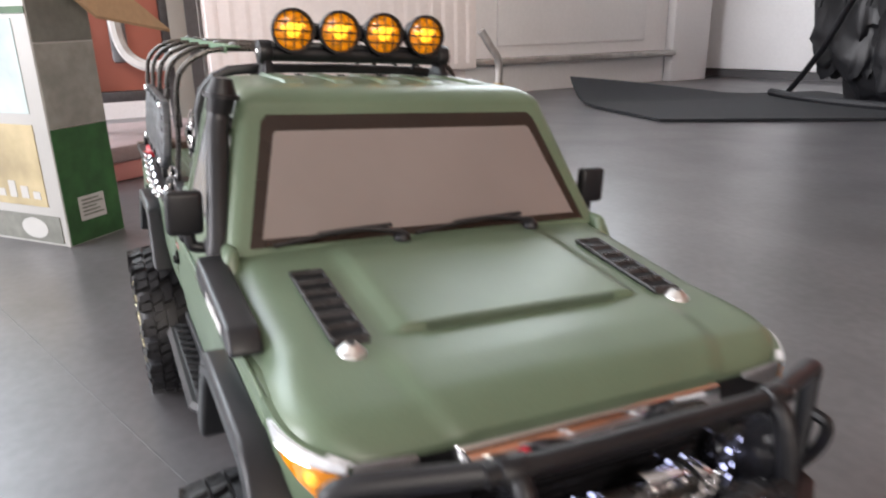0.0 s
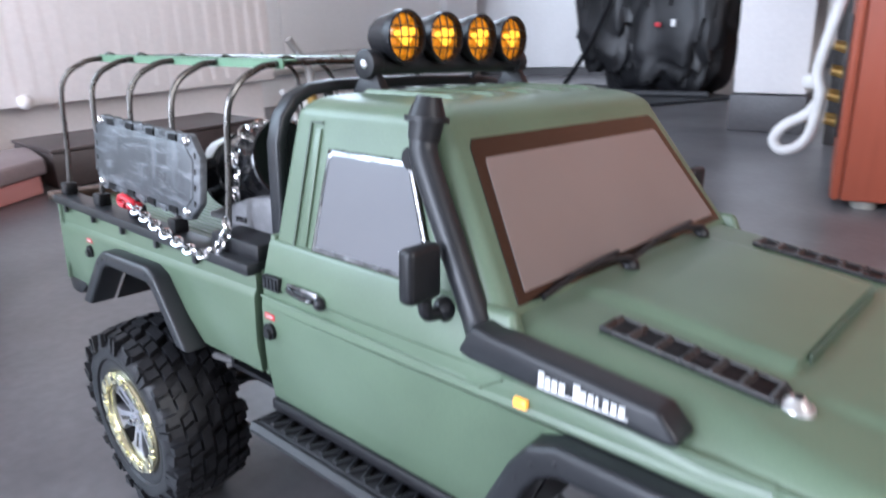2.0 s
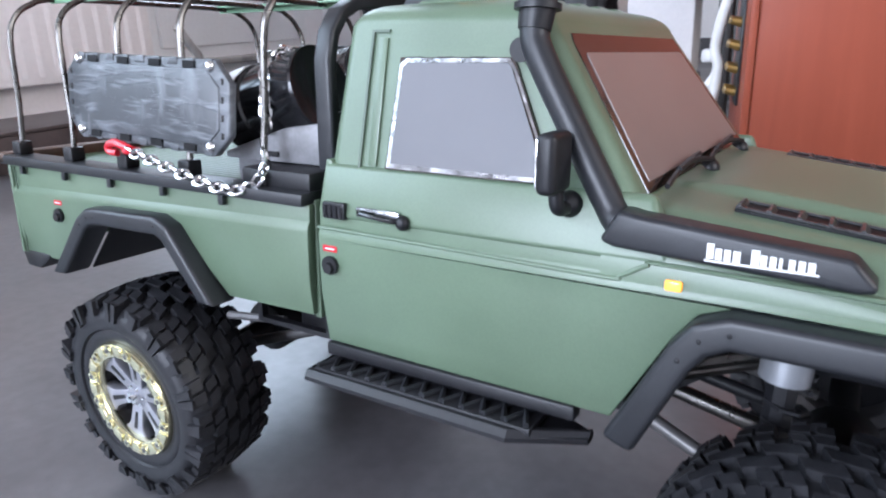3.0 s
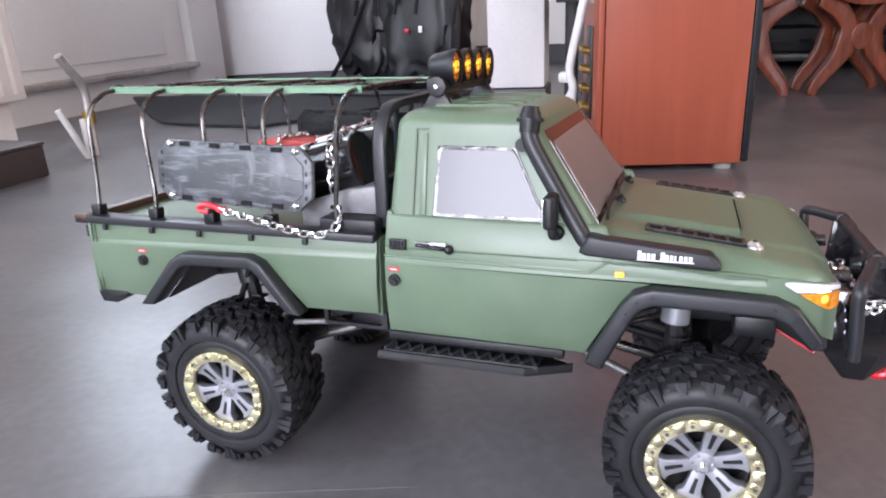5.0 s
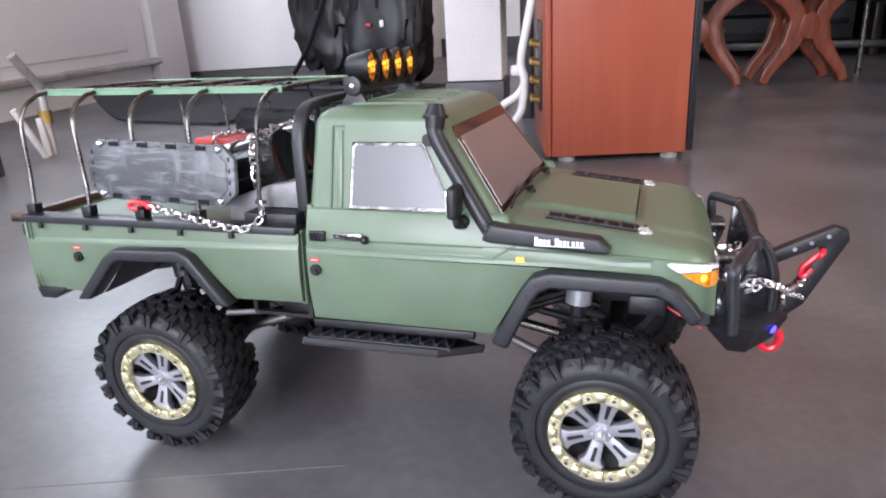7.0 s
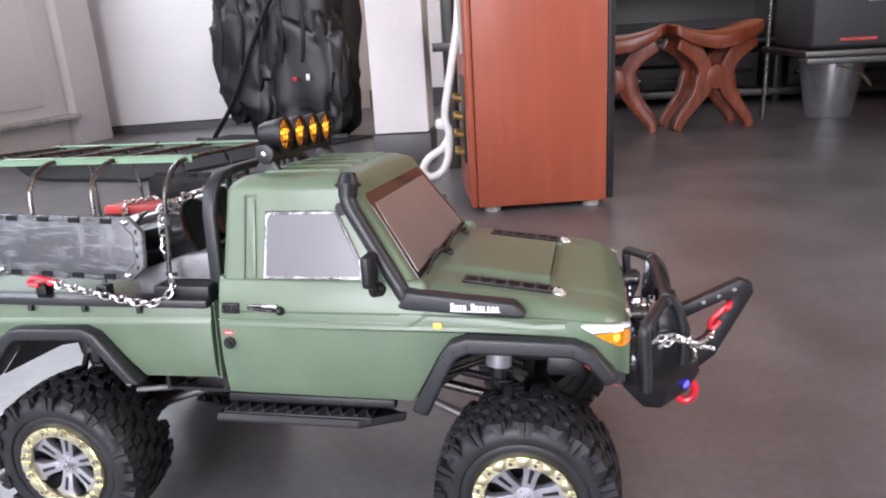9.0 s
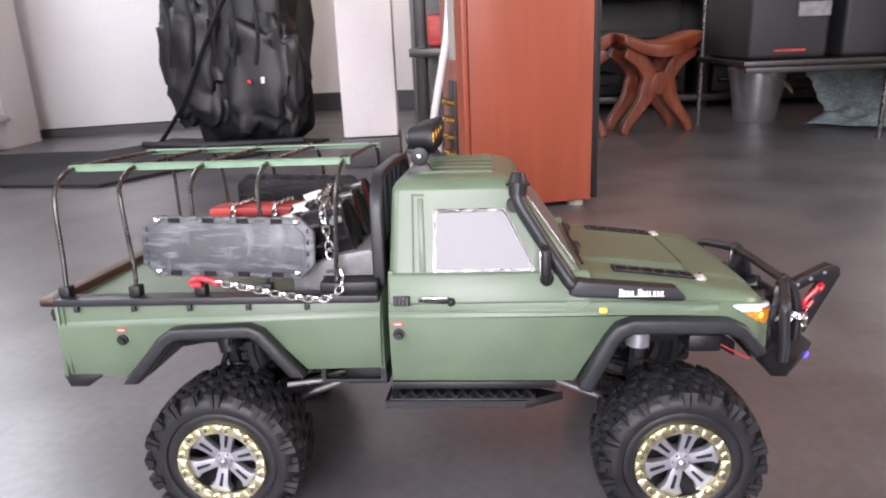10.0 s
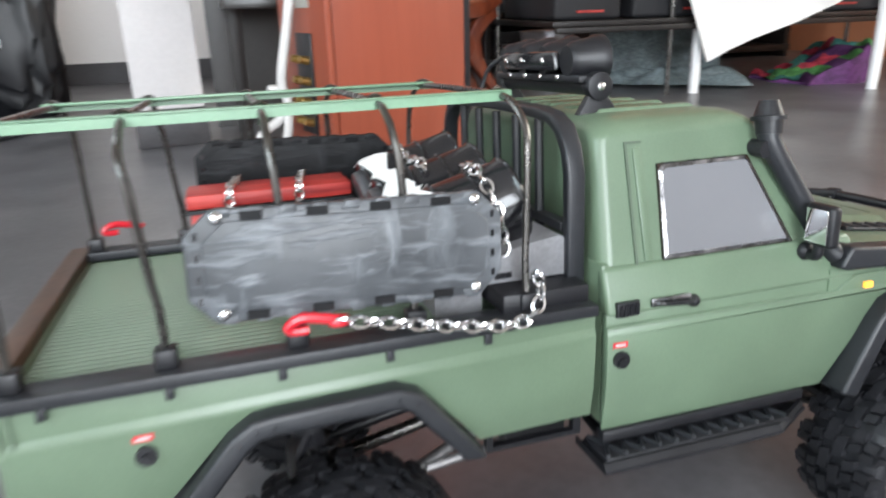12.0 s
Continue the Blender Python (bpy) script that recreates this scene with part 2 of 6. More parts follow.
PRINTGREY = mat("printed_grey", (0.16, 0.165, 0.145), 0.5, grain=0.12, scale=90, stain=0.25, stain_scale=9)
PRINTPALE = mat("printed_pale_blue", (0.42, 0.50, 0.50), 0.4, stain=0.25, stain_scale=14)
PRINTSAND = mat("printed_sand", (0.40, 0.33, 0.19), 0.4, stain=0.3, stain_scale=16)
ORANGERED = mat("orange_red_paint", (0.55, 0.19, 0.14), 0.4, stain=0.1, stain_scale=5)
PINKGLOSS = mat("pink_gloss", (0.60, 0.27, 0.25), 0.25, stain=0.1, stain_scale=5)
GREYPOST = mat("grey_post_paint", (0.30, 0.29, 0.26), 0.55, stain=0.1, stain_scale=5)
CABLE = mat("white_cable", (0.58, 0.565, 0.55), 0.4, stain=0.1, stain_scale=30)
PIPEMETAL = mat("dull_pipe_metal", (0.42, 0.40, 0.38), 0.4, 0.6, stain=0.3, stain_scale=20)
BRASS = mat("brass", (0.45, 0.30, 0.10), 0.3, 0.9, stain=0.2, stain_scale=50)
BUCKETMETAL = mat("bucket_metal", (0.40, 0.41, 0.43), 0.35, 0.8, stain=0.15, stain_scale=20)
BLUECLOTH = mat("pale_blue_cloth", (0.33, 0.40, 0.42), 0.9, grain=0.35, scale=120, bump=0.4, stain=0.3, stain_scale=18)
WHITECLOTH = mat("white_cloth", (0.78, 0.76, 0.74), 0.85, grain=0.04, scale=200, bump=0.15, stain=0.05, stain_scale=5)
DARKWOOD = mat("dark_furniture", (0.014, 0.011, 0.010), 0.35, grain=0.2, scale=60, stain=0.25, stain_scale=4)
PLINTHBROWN = mat("dark_brown_box", (0.050, 0.036, 0.034), 0.5, grain=0.12, scale=120, stain=0.25, stain_scale=9)
MAUVE = mat("dusky_mauve_paint", (0.27, 0.205, 0.205), 0.5, grain=0.06, scale=150, stain=0.15, stain_scale=7)
DARKBOX = mat("dark_grey_case", (0.015, 0.015, 0.018), 0.6, grain=0.15, scale=200, stain=0.2, stain_scale=8)
QUILTS = [mat("quilt_" + n, c, 0.85, grain=0.3, scale=90, bump=0.3, stain=0.4, stain_scale=25) for n, c in
          (("purple", (0.10, 0.03, 0.12)), ("red", (0.45, 0.04, 0.07)), ("green", (0.12, 0.32, 0.10)), ("teal", (0.10, 0.32, 0.27)))]

GLASS = mat("window_glass", (0.95, 0.97, 0.98), 0.02)
GLASS.node_tree.nodes["Principled BSDF"].inputs["Transmission Weight"].default_value = 1.0

# ---- mesh helpers ----
def part(name, bm, material, parent=None, label="", m=None, smooth=False, bevel=0.0, seg=2, keep=False):
    """Links a bmesh as one mesh object, under a thing or a part. smooth: shades edges under 40 degrees as round."""
    bmesh.ops.recalc_face_normals(bm, faces=bm.faces)
    bm.normal_update()
    if bevel:
        edges = [e for e in bm.edges if len(e.link_faces) == 2 and e.calc_face_angle(0) > 0.5]
        if edges:
            bmesh.ops.bevel(bm, geom=edges, offset=bevel, segments=seg, profile=0.5, affect="EDGES", clamp_overlap=True)
        bm.normal_update()
    if smooth or bevel:
        for f in bm.faces:
            f.smooth = True
        for e in bm.edges:
            if len(e.link_faces) == 2 and e.calc_face_angle(0) > 0.7:
                e.smooth = False
    data = bpy.data.meshes.new(name)
    bm.to_mesh(data)
    bm.free()
    data.materials.append(material)
    ob = new(name, data)
    if m is not None:
        ob.matrix_basis = m
    if parent is not None:
        ob.parent = parent
    if label:
        ob["label"] = label
    return ob


def thing(name, label, category, group="", at=(0, 0, 0)):
    ob = new(name)
    ob.location = at
    ob.empty_display_size = 0.05
    return tagged(ob, label, category, group)


def block(bm, x0, x1, y0, y1, z0, z1):
    v = [bm.verts.new((x, y, z)) for x in (x0, x1) for y in (y0, y1) for z in (z0, z1)]
    for f in ((0, 1, 3, 2), (4, 6, 7, 5), (0, 4, 5, 1), (2, 3, 7, 6), (0, 2, 6, 4), (1, 5, 7, 3)):
        bm.faces.new([v[i] for i in f])
    return bm


def box(x0, x1, y0, y1, z0, z1):
    return block(bmesh.new(), x0, x1, y0, y1, z0, z1)


def hull8(bm, low, high):
    """A solid from two rings of points, joined one by one."""
    a, b = [bm.verts.new(p) for p in low], [bm.verts.new(p) for p in high]
    bm.faces.new(a[::-1])
    bm.faces.new(b)
    for i in range(len(a)):
        j = (i + 1) % len(a)
        bm.faces.new((a[i], a[j], b[j], b[i]))
    return bm


def prism(outline, y0, y1, bm=None, shift=None):
    """A plate with an outline in x and z, from y0 to y1. shift: what y gains at a height z."""
    bm = bm or bmesh.new()
    s = shift or (lambda x, z: 0.0)
    return hull8(bm, [(x, y0 + s(x, z), z) for x, z in outline], [(x, y1 + s(x, z), z) for x, z in outline])


def plate(outline, z0, z1, bm=None):
    """A plate with an outline in x and y, from z0 to z1."""
    return hull8(bm or bmesh.new(), [(x, y, z0) for x, y in outline], [(x, y, z1) for x, y in outline])


def rod(bm, a, b, r0, r1=None, seg=12, caps=True):
    """A straight round bar from a to b, tapered from r0 to r1."""
    a, b = Vector(a), Vector(b)
    r1 = r0 if r1 is None else r1
    q = (b - a).to_track_quat("Z", "X")
    rings = []
    for c, r in ((a, r0), (b, r1)):
        rings.append([bm.verts.new(c + q @ Vector((r * math.cos(2 * math.pi * i / seg), r * math.sin(2 * math.pi * i / seg), 0))) for i in range(seg)])
    for i in range(seg):
        j = (i + 1) % seg
        bm.faces.new((rings[0][i], rings[0][j], rings[1][j], rings[1][i]))
    if caps:
        bm.faces.new(rings[0][::-1])
        bm.faces.new(rings[1])
    return bm


def smooth_path(points, steps=5, closed=False):
    p = [Vector(v) for v in points]
    n, out = len(p), []
    for i in range(n if closed else n - 1):
        a, b, c, d = (p[(i + k) % n] if closed else p[min(max(i + k, 0), n - 1)] for k in (-1, 0, 1, 2))
        for s in range(steps):
            t = s / steps
            out.append(0.5 * (2 * b + (c - a) * t + (2 * a - 5 * b + 4 * c - d) * t * t + (3 * b - a - 3 * c + d) * t ** 3))
    if not closed:
        out.append(p[-1])
    return out


def tube(bm, points, r, seg=8, closed=False, steps=5, flat=1.0):
    """A round bar along a smooth way through the points. flat: its height by its width."""
    way = smooth_path(points, steps, closed) if steps > 1 else [Vector(v) for v in points]
    n, rings, up = len(way), [], None
    for i, c in enumerate(way):
        d = (way[(i + 1) % n] - way[i - 1]) if closed or 0 < i < n - 1 else (way[1] - way[0] if i == 0 else way[-1] - way[-2])
        d.normalize()
        if up is None:
            up = Vector((0, 0, 1)) if abs(d.z) < 0.9 else Vector((1, 0, 0))
        side = d.cross(up).normalized()
        up = side.cross(d).normalized()
        rings.append([bm.verts.new(c + r * math.cos(2 * math.pi * k / seg) * side + flat * r * math.sin(2 * math.pi * k / seg) * up) for k in range(seg)])
    for i in range(n if closed else n - 1):
        a, b = rings[i], rings[(i + 1) % n]
        for k in range(seg):
            j = (k + 1) % seg
            bm.faces.new((a[k], a[j], b[j], b[k]))
    if not closed:
        bm.faces.new(rings[0][::-1])
        bm.faces.new(rings[-1])
    return bm


def lathe(profile, seg=48, bm=None, closed=True):
    """A round body about the y axis, from a profile of radius and y."""
    bm = bm or bmesh.new()
    rings = [[bm.verts.new((r * math.cos(2 * math.pi * i / seg), y, r * math.sin(2 * math.pi * i / seg))) for i in range(seg)] for r, y in profile]
    for a in range(len(rings) if closed else len(rings) - 1):
        b = (a + 1) % len(rings)
        for i in range(seg):
            j = (i + 1) % seg
            bm.faces.new((rings[a][i], rings[a][j], rings[b][j], rings[b][i]))
    return bm


def dome(bm, c, r, h, axis=(0, 0, 1), seg=16, rings=5):
    q = Vector(axis).to_track_quat("Z", "X")
    rows = []
    for k in range(rings):
        a = math.pi / 2 * k / rings
        rows.append([bm.verts.new(Vector(c) + q @ Vector((r * math.cos(a) * math.cos(2 * math.pi * i / seg), r * math.cos(a) * math.sin(2 * math.pi * i / seg), h * math.sin(a)))) for i in range(seg)])
    top = bm.verts.new(Vector(c) + q @ Vector((0, 0, h)))
    for k in range(rings - 1):
        for i in range(seg):
            j = (i + 1) % seg
            bm.faces.new((rows[k][i], rows[k][j], rows[k + 1][j], rows[k + 1][i]))
    for i in range(seg):
        bm.faces.new((rows[-1][i], rows[-1][(i + 1) % seg], top))
    bm.faces.new(rows[0][::-1])
    return bm


def mirrored(points):
    return [(x, -y, z) for x, y, z in points]


# ---- the room ----
def wall(name, bm, material, label, category="wall"):
    return tagged(part(name, bm, material), label, category, kind="structure")


wall("floor", box(-2.4, 3.2, -4.4, 3.6, -0.05, 0.0), FLOORMAT, "dark grey smooth vinyl floor with soft sheen", "floor")
wall("ceiling", box(-2.4, 3.2, -4.4, 3.6, 2.5, 2.6), CEILPAINT, "plain warm beige ceiling", "ceiling")
# south wall with a wide window opening behind the camera
south = box(-2.45, -1.5, -4.4, -4.25, 0, 2.5)
block(south, 0.6, 3.2, -4.4, -4.25, 0, 2.5)
block(south, -1.5, 0.6, -4.4, -4.25, 0, 0.4)
block(south, -1.5, 0.6, -4.4, -4.25, 2.4, 2.5)
wall("wall_south", south, WALLPAINT, "pale painted wall with a wide window opening")
west = box(-2.4, -1.9, -0.45, 1.06, 0, 2.5)
block(west, -2.4, -1.9, 2.0, 2.3, 0, 2.5)
block(west, -2.4, -1.9, 1.06, 2.0, 0, 0.72)
block(west, -2.4, -1.9, 1.06, 2.0, 2.05, 2.5)
block(west, -2.4, -1.9, -4.25, -1.9, 0, 2.5)
block(west, -2.4, -1.9, -1.9, -0.45, 0, 0.7)
block(west, -2.4, -1.9, -1.9, -0.45, 2.2, 2.5)
wall("wall_west", west, WALLPAINT, "pale painted wall with a window opening beside the cupboard")
wall("wall_north", box(-2.4, 0.45, 3.1, 3.25, 0, 2.5), WALLPAINT, "cream painted wall behind dark furniture")
# closing wall, coloured warm to tint what the floor reflects
wall("wall_north_east", box(0.45, 3.2, 3.1, 3.25, 0, 2.5), WARMBOUNCE, "closing wall behind the media bench, warm brown added to tint reflections")
seam = [(-0.62, -0.3165), (-0.02, -0.1098), (-0.0205, -0.1086), (-0.6205, -0.3153)]
tagged(part("floor_seam", plate(seam, 0.0, 0.0003), SEAMLINE), "thin pale joint in the floor covering", "floor joint", kind="structure")
# unseen wall; its opening is made up to go with the east fill lamp
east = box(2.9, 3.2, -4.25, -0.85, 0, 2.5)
# same added warm reflector tone on the wall's end
wall("wall_east_end", box(2.9, 3.2, 0.453, 3.1, 0, 2.5), WARMBOUNCE, "closing wall beside the desk, warm brown added to tint reflections")
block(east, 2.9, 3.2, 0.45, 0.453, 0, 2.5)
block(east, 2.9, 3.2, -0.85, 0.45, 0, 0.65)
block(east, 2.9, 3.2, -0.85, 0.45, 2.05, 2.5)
wall("wall_east", east, WALLPAINT, "plain painted wall with an opening added for the east fill lamp")
tagged(part("baseboard", box(-1.2, 2.9, 3.085, 3.097, 0, 0.09), BASEDARK), "dark skirting board along the cream wall", "baseboard", kind="structure")

# pillar with a dark base
pillar = tagged(part("pillar", plate([(-0.375, 1.385), (-0.225, 1.405), (-0.24, 1.55), (-0.39, 1.53)], 0.085, 2.5), PILLARPAINT, bevel=0.006), "white painted square pillar with dark base", "pillar", kind="structure")
part("pillar_base", plate([(-0.380, 1.380), (-0.220, 1.400), (-0.235, 1.555), (-0.395, 1.535)], 0, 0.083), BASEDARK, pillar, "dark grey painted base", bevel=0.004)

# door set into the west wall: frame, panels, sill
bm = box(-1.88, -1.84, 1.06, 2.0, 0.0, 0.74)
block(bm, -1.88, -1.84, 1.06, 1.15, 0.74, 2.1)
block(bm, -1.88, -1.84, 1.90, 2.0, 0.74, 2.1)
block(bm, -1.88, -1.84, 1.15, 1.90, 2.0, 2.1)
door = tagged(part("door_1", bm, WHITEPAINT), "white panelled door with a glazed upper half and a low sill", "door", kind="structure")
part("door_pane", box(-1.864, -1.858, 1.151, 1.899, 0.741, 1.999), GLASS, door, "clear glass pane").visible_shadow = False
for y0, y1 in ((0.98, 1.055), (2.005, 2.2)):
    part("door_frame", box(-1.885, -1.80, y0, y1, 0, 2.2), WHITEPAINT, door, bevel=0.004)
part("door_panel", box(-1.842, -1.825, 1.20, 1.88, 0.165, 0.66), WHITEPAINT, door, bevel=0.008)
part("door_sill", box(-1.842, -1.775, 1.06, 2.0, 0.105, 0.125), PIPEMETAL, door, "dull sill strip", bevel=0.004)

# white sliding door beyond the mat
wd = tagged(part("door_2", plate([(-1.93, 2.285), (-1.15, 2.56), (-1.17, 2.62), (-1.95, 2.345)], 0.035, 2.3), WHITEPAINT, bevel=0.006), "plain white door with a dark strip for the shaded gap at its foot", "door", kind="structure")
# solid dark strip fills the gap; its shade is put into the colour
part("door_gap_shade", plate([(-1.925, 2.295), (-1.155, 2.567), (-1.17, 2.61), (-1.94, 2.34)], 0.0, 0.032), BASEDARK, wd, "dark strip painted as the shaded gap under the door")
wall("wall_corner", plate([(-2.1, 2.25), (-1.96, 2.23), (-1.93, 2.28), (-1.95, 2.4), (-2.1, 2.4)], 0, 2.5), WALLPAINT, "narrow white wall strip beside the door")
wall("wall_inner", plate([(-1.15, 2.58), (-0.9, 3.1), (-0.95, 3.15), (-1.2, 2.64)], 0, 2.5), WALLPAINT, "short white wall behind the bag")

# ---- the model truck ----
LEAN_BODY = Matrix.Translation((0, -0.095, 0.0018)) @ Matrix.Rotation(-math.atan(0.065), 4, "X") @ Matrix.Translation((0, 0.095, 0))
truck = thing("model_truck", "olive green model pickup truck with black trim and big tyres", "model truck")


def tp(name, bm, material, parent=None, label="", smooth=False, bevel=0.0, seg=2):
    """A part of the truck's leaning body. Parts of parts keep to their parent."""
    return part(name, bm, material, parent or truck, label, None if parent is not None else LEAN_BODY, smooth, bevel, seg)


def both(name, make, material, parent=None, label="", smooth=False, bevel=0.0, seg=2):
    for s in (-1, 1):
        tp(name, make(s), material, parent, label, smooth, bevel, seg)


def side_y(z):
    """How far the cab's upper side stands from the middle at a height."""
    return 0.0985 - (z - 0.186) * 0.241


F_OUT = [(0.0915, 0.1077), (0.1105, 0.1445), (0.1175, 0.1535), (0.128, 0.1575), (0.192, 0.1565), (0.203, 0.1515), (0.2170, 0.1340)]
F_IN = [(0.1020, 0.1042), (0.1180, 0.1375), (0.1225, 0.1435), (0.1290, 0.1468), (0.1900, 0.1463), (0.1985, 0.1425), (0.2105, 0.1290)]
R_OUT = [(-0.2330, 0.1125), (-0.2020, 0.1480), (-0.1930, 0.1540), (-0.1850, 0.1550), (-0.1360, 0.1565), (-0.1265, 0.1525), (-0.0985, 0.1165)]
R_IN = [(-0.2205, 0.1130), (-0.1950, 0.1420), (-0.1905, 0.1452), (-0.1850, 0.1460), (-0.1360, 0.1472), (-0.1315, 0.1445), (-0.1090, 0.1170)]


def strip(outer, inner, y0, y1):
    """A bent flat band between two lines in x and z, from y0 to y1."""
    bm = bmesh.new()
    rows = [[bm.verts.new((x, y, z)) for x, z in line] for line, y in ((outer, y0), (outer, y1), (inner, y1), (inner, y0))]
    n = len(outer)
    for k in range(4):
        a, b = rows[k], rows[(k + 1) % 4]
        for i in range(n - 1):
            bm.faces.new((a[i], a[i + 1], b[i + 1], b[i]))
    bm.faces.new([r[0] for r in rows])
    bm.faces.new([r[-1] for r in rows][::-1])
    return bm


def nose(x):
    """How much the front end narrows towards its rounded corners."""
    return 1 - 0.145 * max(0.0, (x - 0.188) / 0.0365) ** 3


def corner_strip(xs, low, high, s, off, thick=0.003):
    """A curved shell round a front corner, between two heights that depend on x."""
    bm = bmesh.new()
    rows = []
    for x in xs:
        y = 0.1046 * nose(x) + off
        rows.append([bm.verts.new((x, s * y, low(x))), bm.verts.new((x, s * y, high(x))), bm.verts.new((x - 0.4 * thick, s * (y - thick), high(x))), bm.verts.new((x - 0.4 * thick, s * (y - thick), low(x)))])
    for a, b in zip(rows, rows[1:]):
        for q in range(4):
            bm.faces.new((a[q], a[(q + 1) % 4], b[(q + 1) % 4], b[q]))
    bm.faces.new(rows[0])
    bm.faces.new(rows[-1][::-1])
    return bm


def between(x, line):
    """Height on a bent line at x."""
    for (x0, z0), (x1, z1) in zip(line, line[1:]):
        if x <= x1:
            return z0 + (z1 - z0) * max(0.0, (x - x0) / (x1 - x0))
    return line[-1][1]


FOLDS = [(0.1050, -0.0040), (0.1180, -0.0020), (0.1335, 0.0003), (0.1450, 0.0006), (0.1575, 0.0007), (0.1600, 0.0004), (0.1622, -0.0009), (0.1720, -0.0009)]


def folded(bm, s, slope=0.0, x0=0.0, rise=0.0):
    """Folds a flat side: tucked in below, with a step under the shoulder. slope, x0, rise: how the folds climb along x."""
    for z in (0.1180, 0.1335, 0.1450, 0.1575, 0.1600, 0.1622):
        bmesh.ops.bisect_plane(bm, geom=bm.verts[:] + bm.edges[:] + bm.faces[:], plane_co=(x0, 0, z + rise), plane_no=(-slope, 0, 1))
    for v in bm.verts:
        if abs(v.co.y) > 0.103:
            v.co.y += s * between(v.co.z - rise - slope * (v.co.x - x0), FOLDS)
    return bm


# cab: lower sides with the front wheel arch, shoulder, upper shell, bonnet
CAB_LOW = [(-0.038, 0.1095), (0.0905, 0.1085)] + F_OUT[1:-3] + [(0.1870, 0.1566), (0.1870, 0.1668), (0.108, 0.1680), (-0.038, 0.1680)]


def cab_ring(z):
    """The cab's outline at a height: rear, front, half width and corner radius."""
    f = min(z, 0.2425)
    rear, front, half = -0.0375 + (f - 0.184) * 0.045, 0.0965 + (f - 0.184) * -0.699, 0.0985 - (f - 0.184) * 0.241
    a = max(0.0, min(1.0, (z - 0.2425) / 0.0095))
    inset = 1 - math.sqrt(max(0.0, 1 - a * a))
    return rear + 0.010 * inset, front - 0.0155 * inset - 0.002 * a, half - 0.0165 * inset, 0.0065 + 0.006 * a


bm = bmesh.new()
rows = []
for z in [0.184, 0.20, 0.22, 0.235] + [0.2425 + 0.0095 * k / 10 for k in range(11)]:
    xr, xf, yh, rc = cab_ring(z)
    ring = []
    for cx, cy, a0 in ((xf - rc, yh - rc, 0), (xr + rc, yh - rc, 90), (xr + rc, -yh + rc, 180), (xf - rc, -yh + rc, 270)):
        ring += [bm.verts.new((cx + rc * math.cos(radians(a0 + 15 * k)), cy + rc * math.sin(radians(a0 + 15 * k)), z)) for k in range(7)]
    rows.append(ring)
for k in (0.75, 0.45, 0.15):
    rows.append([bm.verts.new((0.006 + (v.co.x - 0.006) * k, v.co.y * k, 0.2520 + 0.0012 * (1 - k * k))) for v in rows[14]])
for a, b in zip(rows, rows[1:]):
    for i in range(28):
        bm.faces.new((a[i], a[(i + 1) % 28], b[(i + 1) % 28], b[i]))
bm.faces.new(rows[-1])
bm.faces.new(rows[0][::-1])
cab = tp("cab", bm, OLIVE, None, "olive painted cab shell", smooth=True)
for s in (-1, 1):
    tp("side_panel", folded(prism(CAB_LOW, s * 0.0995, s * 0.1045), s), OLIVE, None, bevel=0.0009)
    tp("shoulder_panel", hull8(bmesh.new(), [(-0.038, s * 0.094, 0.1672), (0.108, s * 0.094, 0.1672), (0.108, s * 0.1052, 0.1672), (-0.038, s * 0.1052, 0.1672)],
                               [(-0.038, s * 0.094, 0.1885), (0.100, s * 0.094, 0.1885), (0.100, s * 0.0992, 0.1885), (-0.038, s * 0.0992, 0.1885)]), OLIVE, None, bevel=0.0022, seg=3)
    bm = tube(bmesh.new(), [(-0.038, s * 0.1046, 0.1622), (0.02, s * 0.1046, 0.1618), (0.085, s * 0.1046, 0.1608), (0.092, s * 0.1046, 0.1622), (0.101, s * 0.1046, 0.1672), (0.108, s * 0.1046, 0.1680), (0.187, s * 0.1045, 0.1662)], 0.0008, 8, steps=4)
    tp("body_crease", bm, OLIVE, None, smooth=True)
    bm = prism([(-0.0205, 0.187), (-0.0205, 0.2415), (-0.0120, 0.2415), (-0.0120, 0.2405), (-0.0194, 0.2405), (-0.0194, 0.187)], -0.0004, 0.0004, shift=lambda x, z: s * (side_y(z) + 0.0002))
    tp("door_groove", bm, SEAM, None)
    tp("pillar_moulding", prism([(-0.0155, 0.189), (-0.0165, 0.2385), (-0.0125, 0.2385), (-0.0115, 0.189)], -0.0005, 0.0006, shift=lambda x, z: s * side_y(z) if s > 0 else -side_y(z) - 0.0001), OLIVE, None, bevel=0.0003)
ARCH_END = [(0.185, 0.1566), (0.192, 0.1560), (0.203, 0.1500), (0.217, 0.1330), (0.2245, 0.1280)]
CORNER_XS = [0.1865 + 0.0380 * k / 14 for k in range(15)]
for s in (-1, 1):
    tp("front_corner", corner_strip(CORNER_XS, lambda x: between(x, ARCH_END), lambda x: 0.1665 - 0.0055 * ((x - 0.1865) / 0.038) ** 2, s, 0.0), OLIVE, None, smooth=True)
tp("cab_back_panel", box(-0.0378, -0.034, -0.0985, 0.0985, 0.112, 0.19), OLIVE, None, bevel=0.001)
tp("cab_floor", box(-0.037, 0.100, -0.098, 0.098, 0.1105, 0.1145), BLACK)


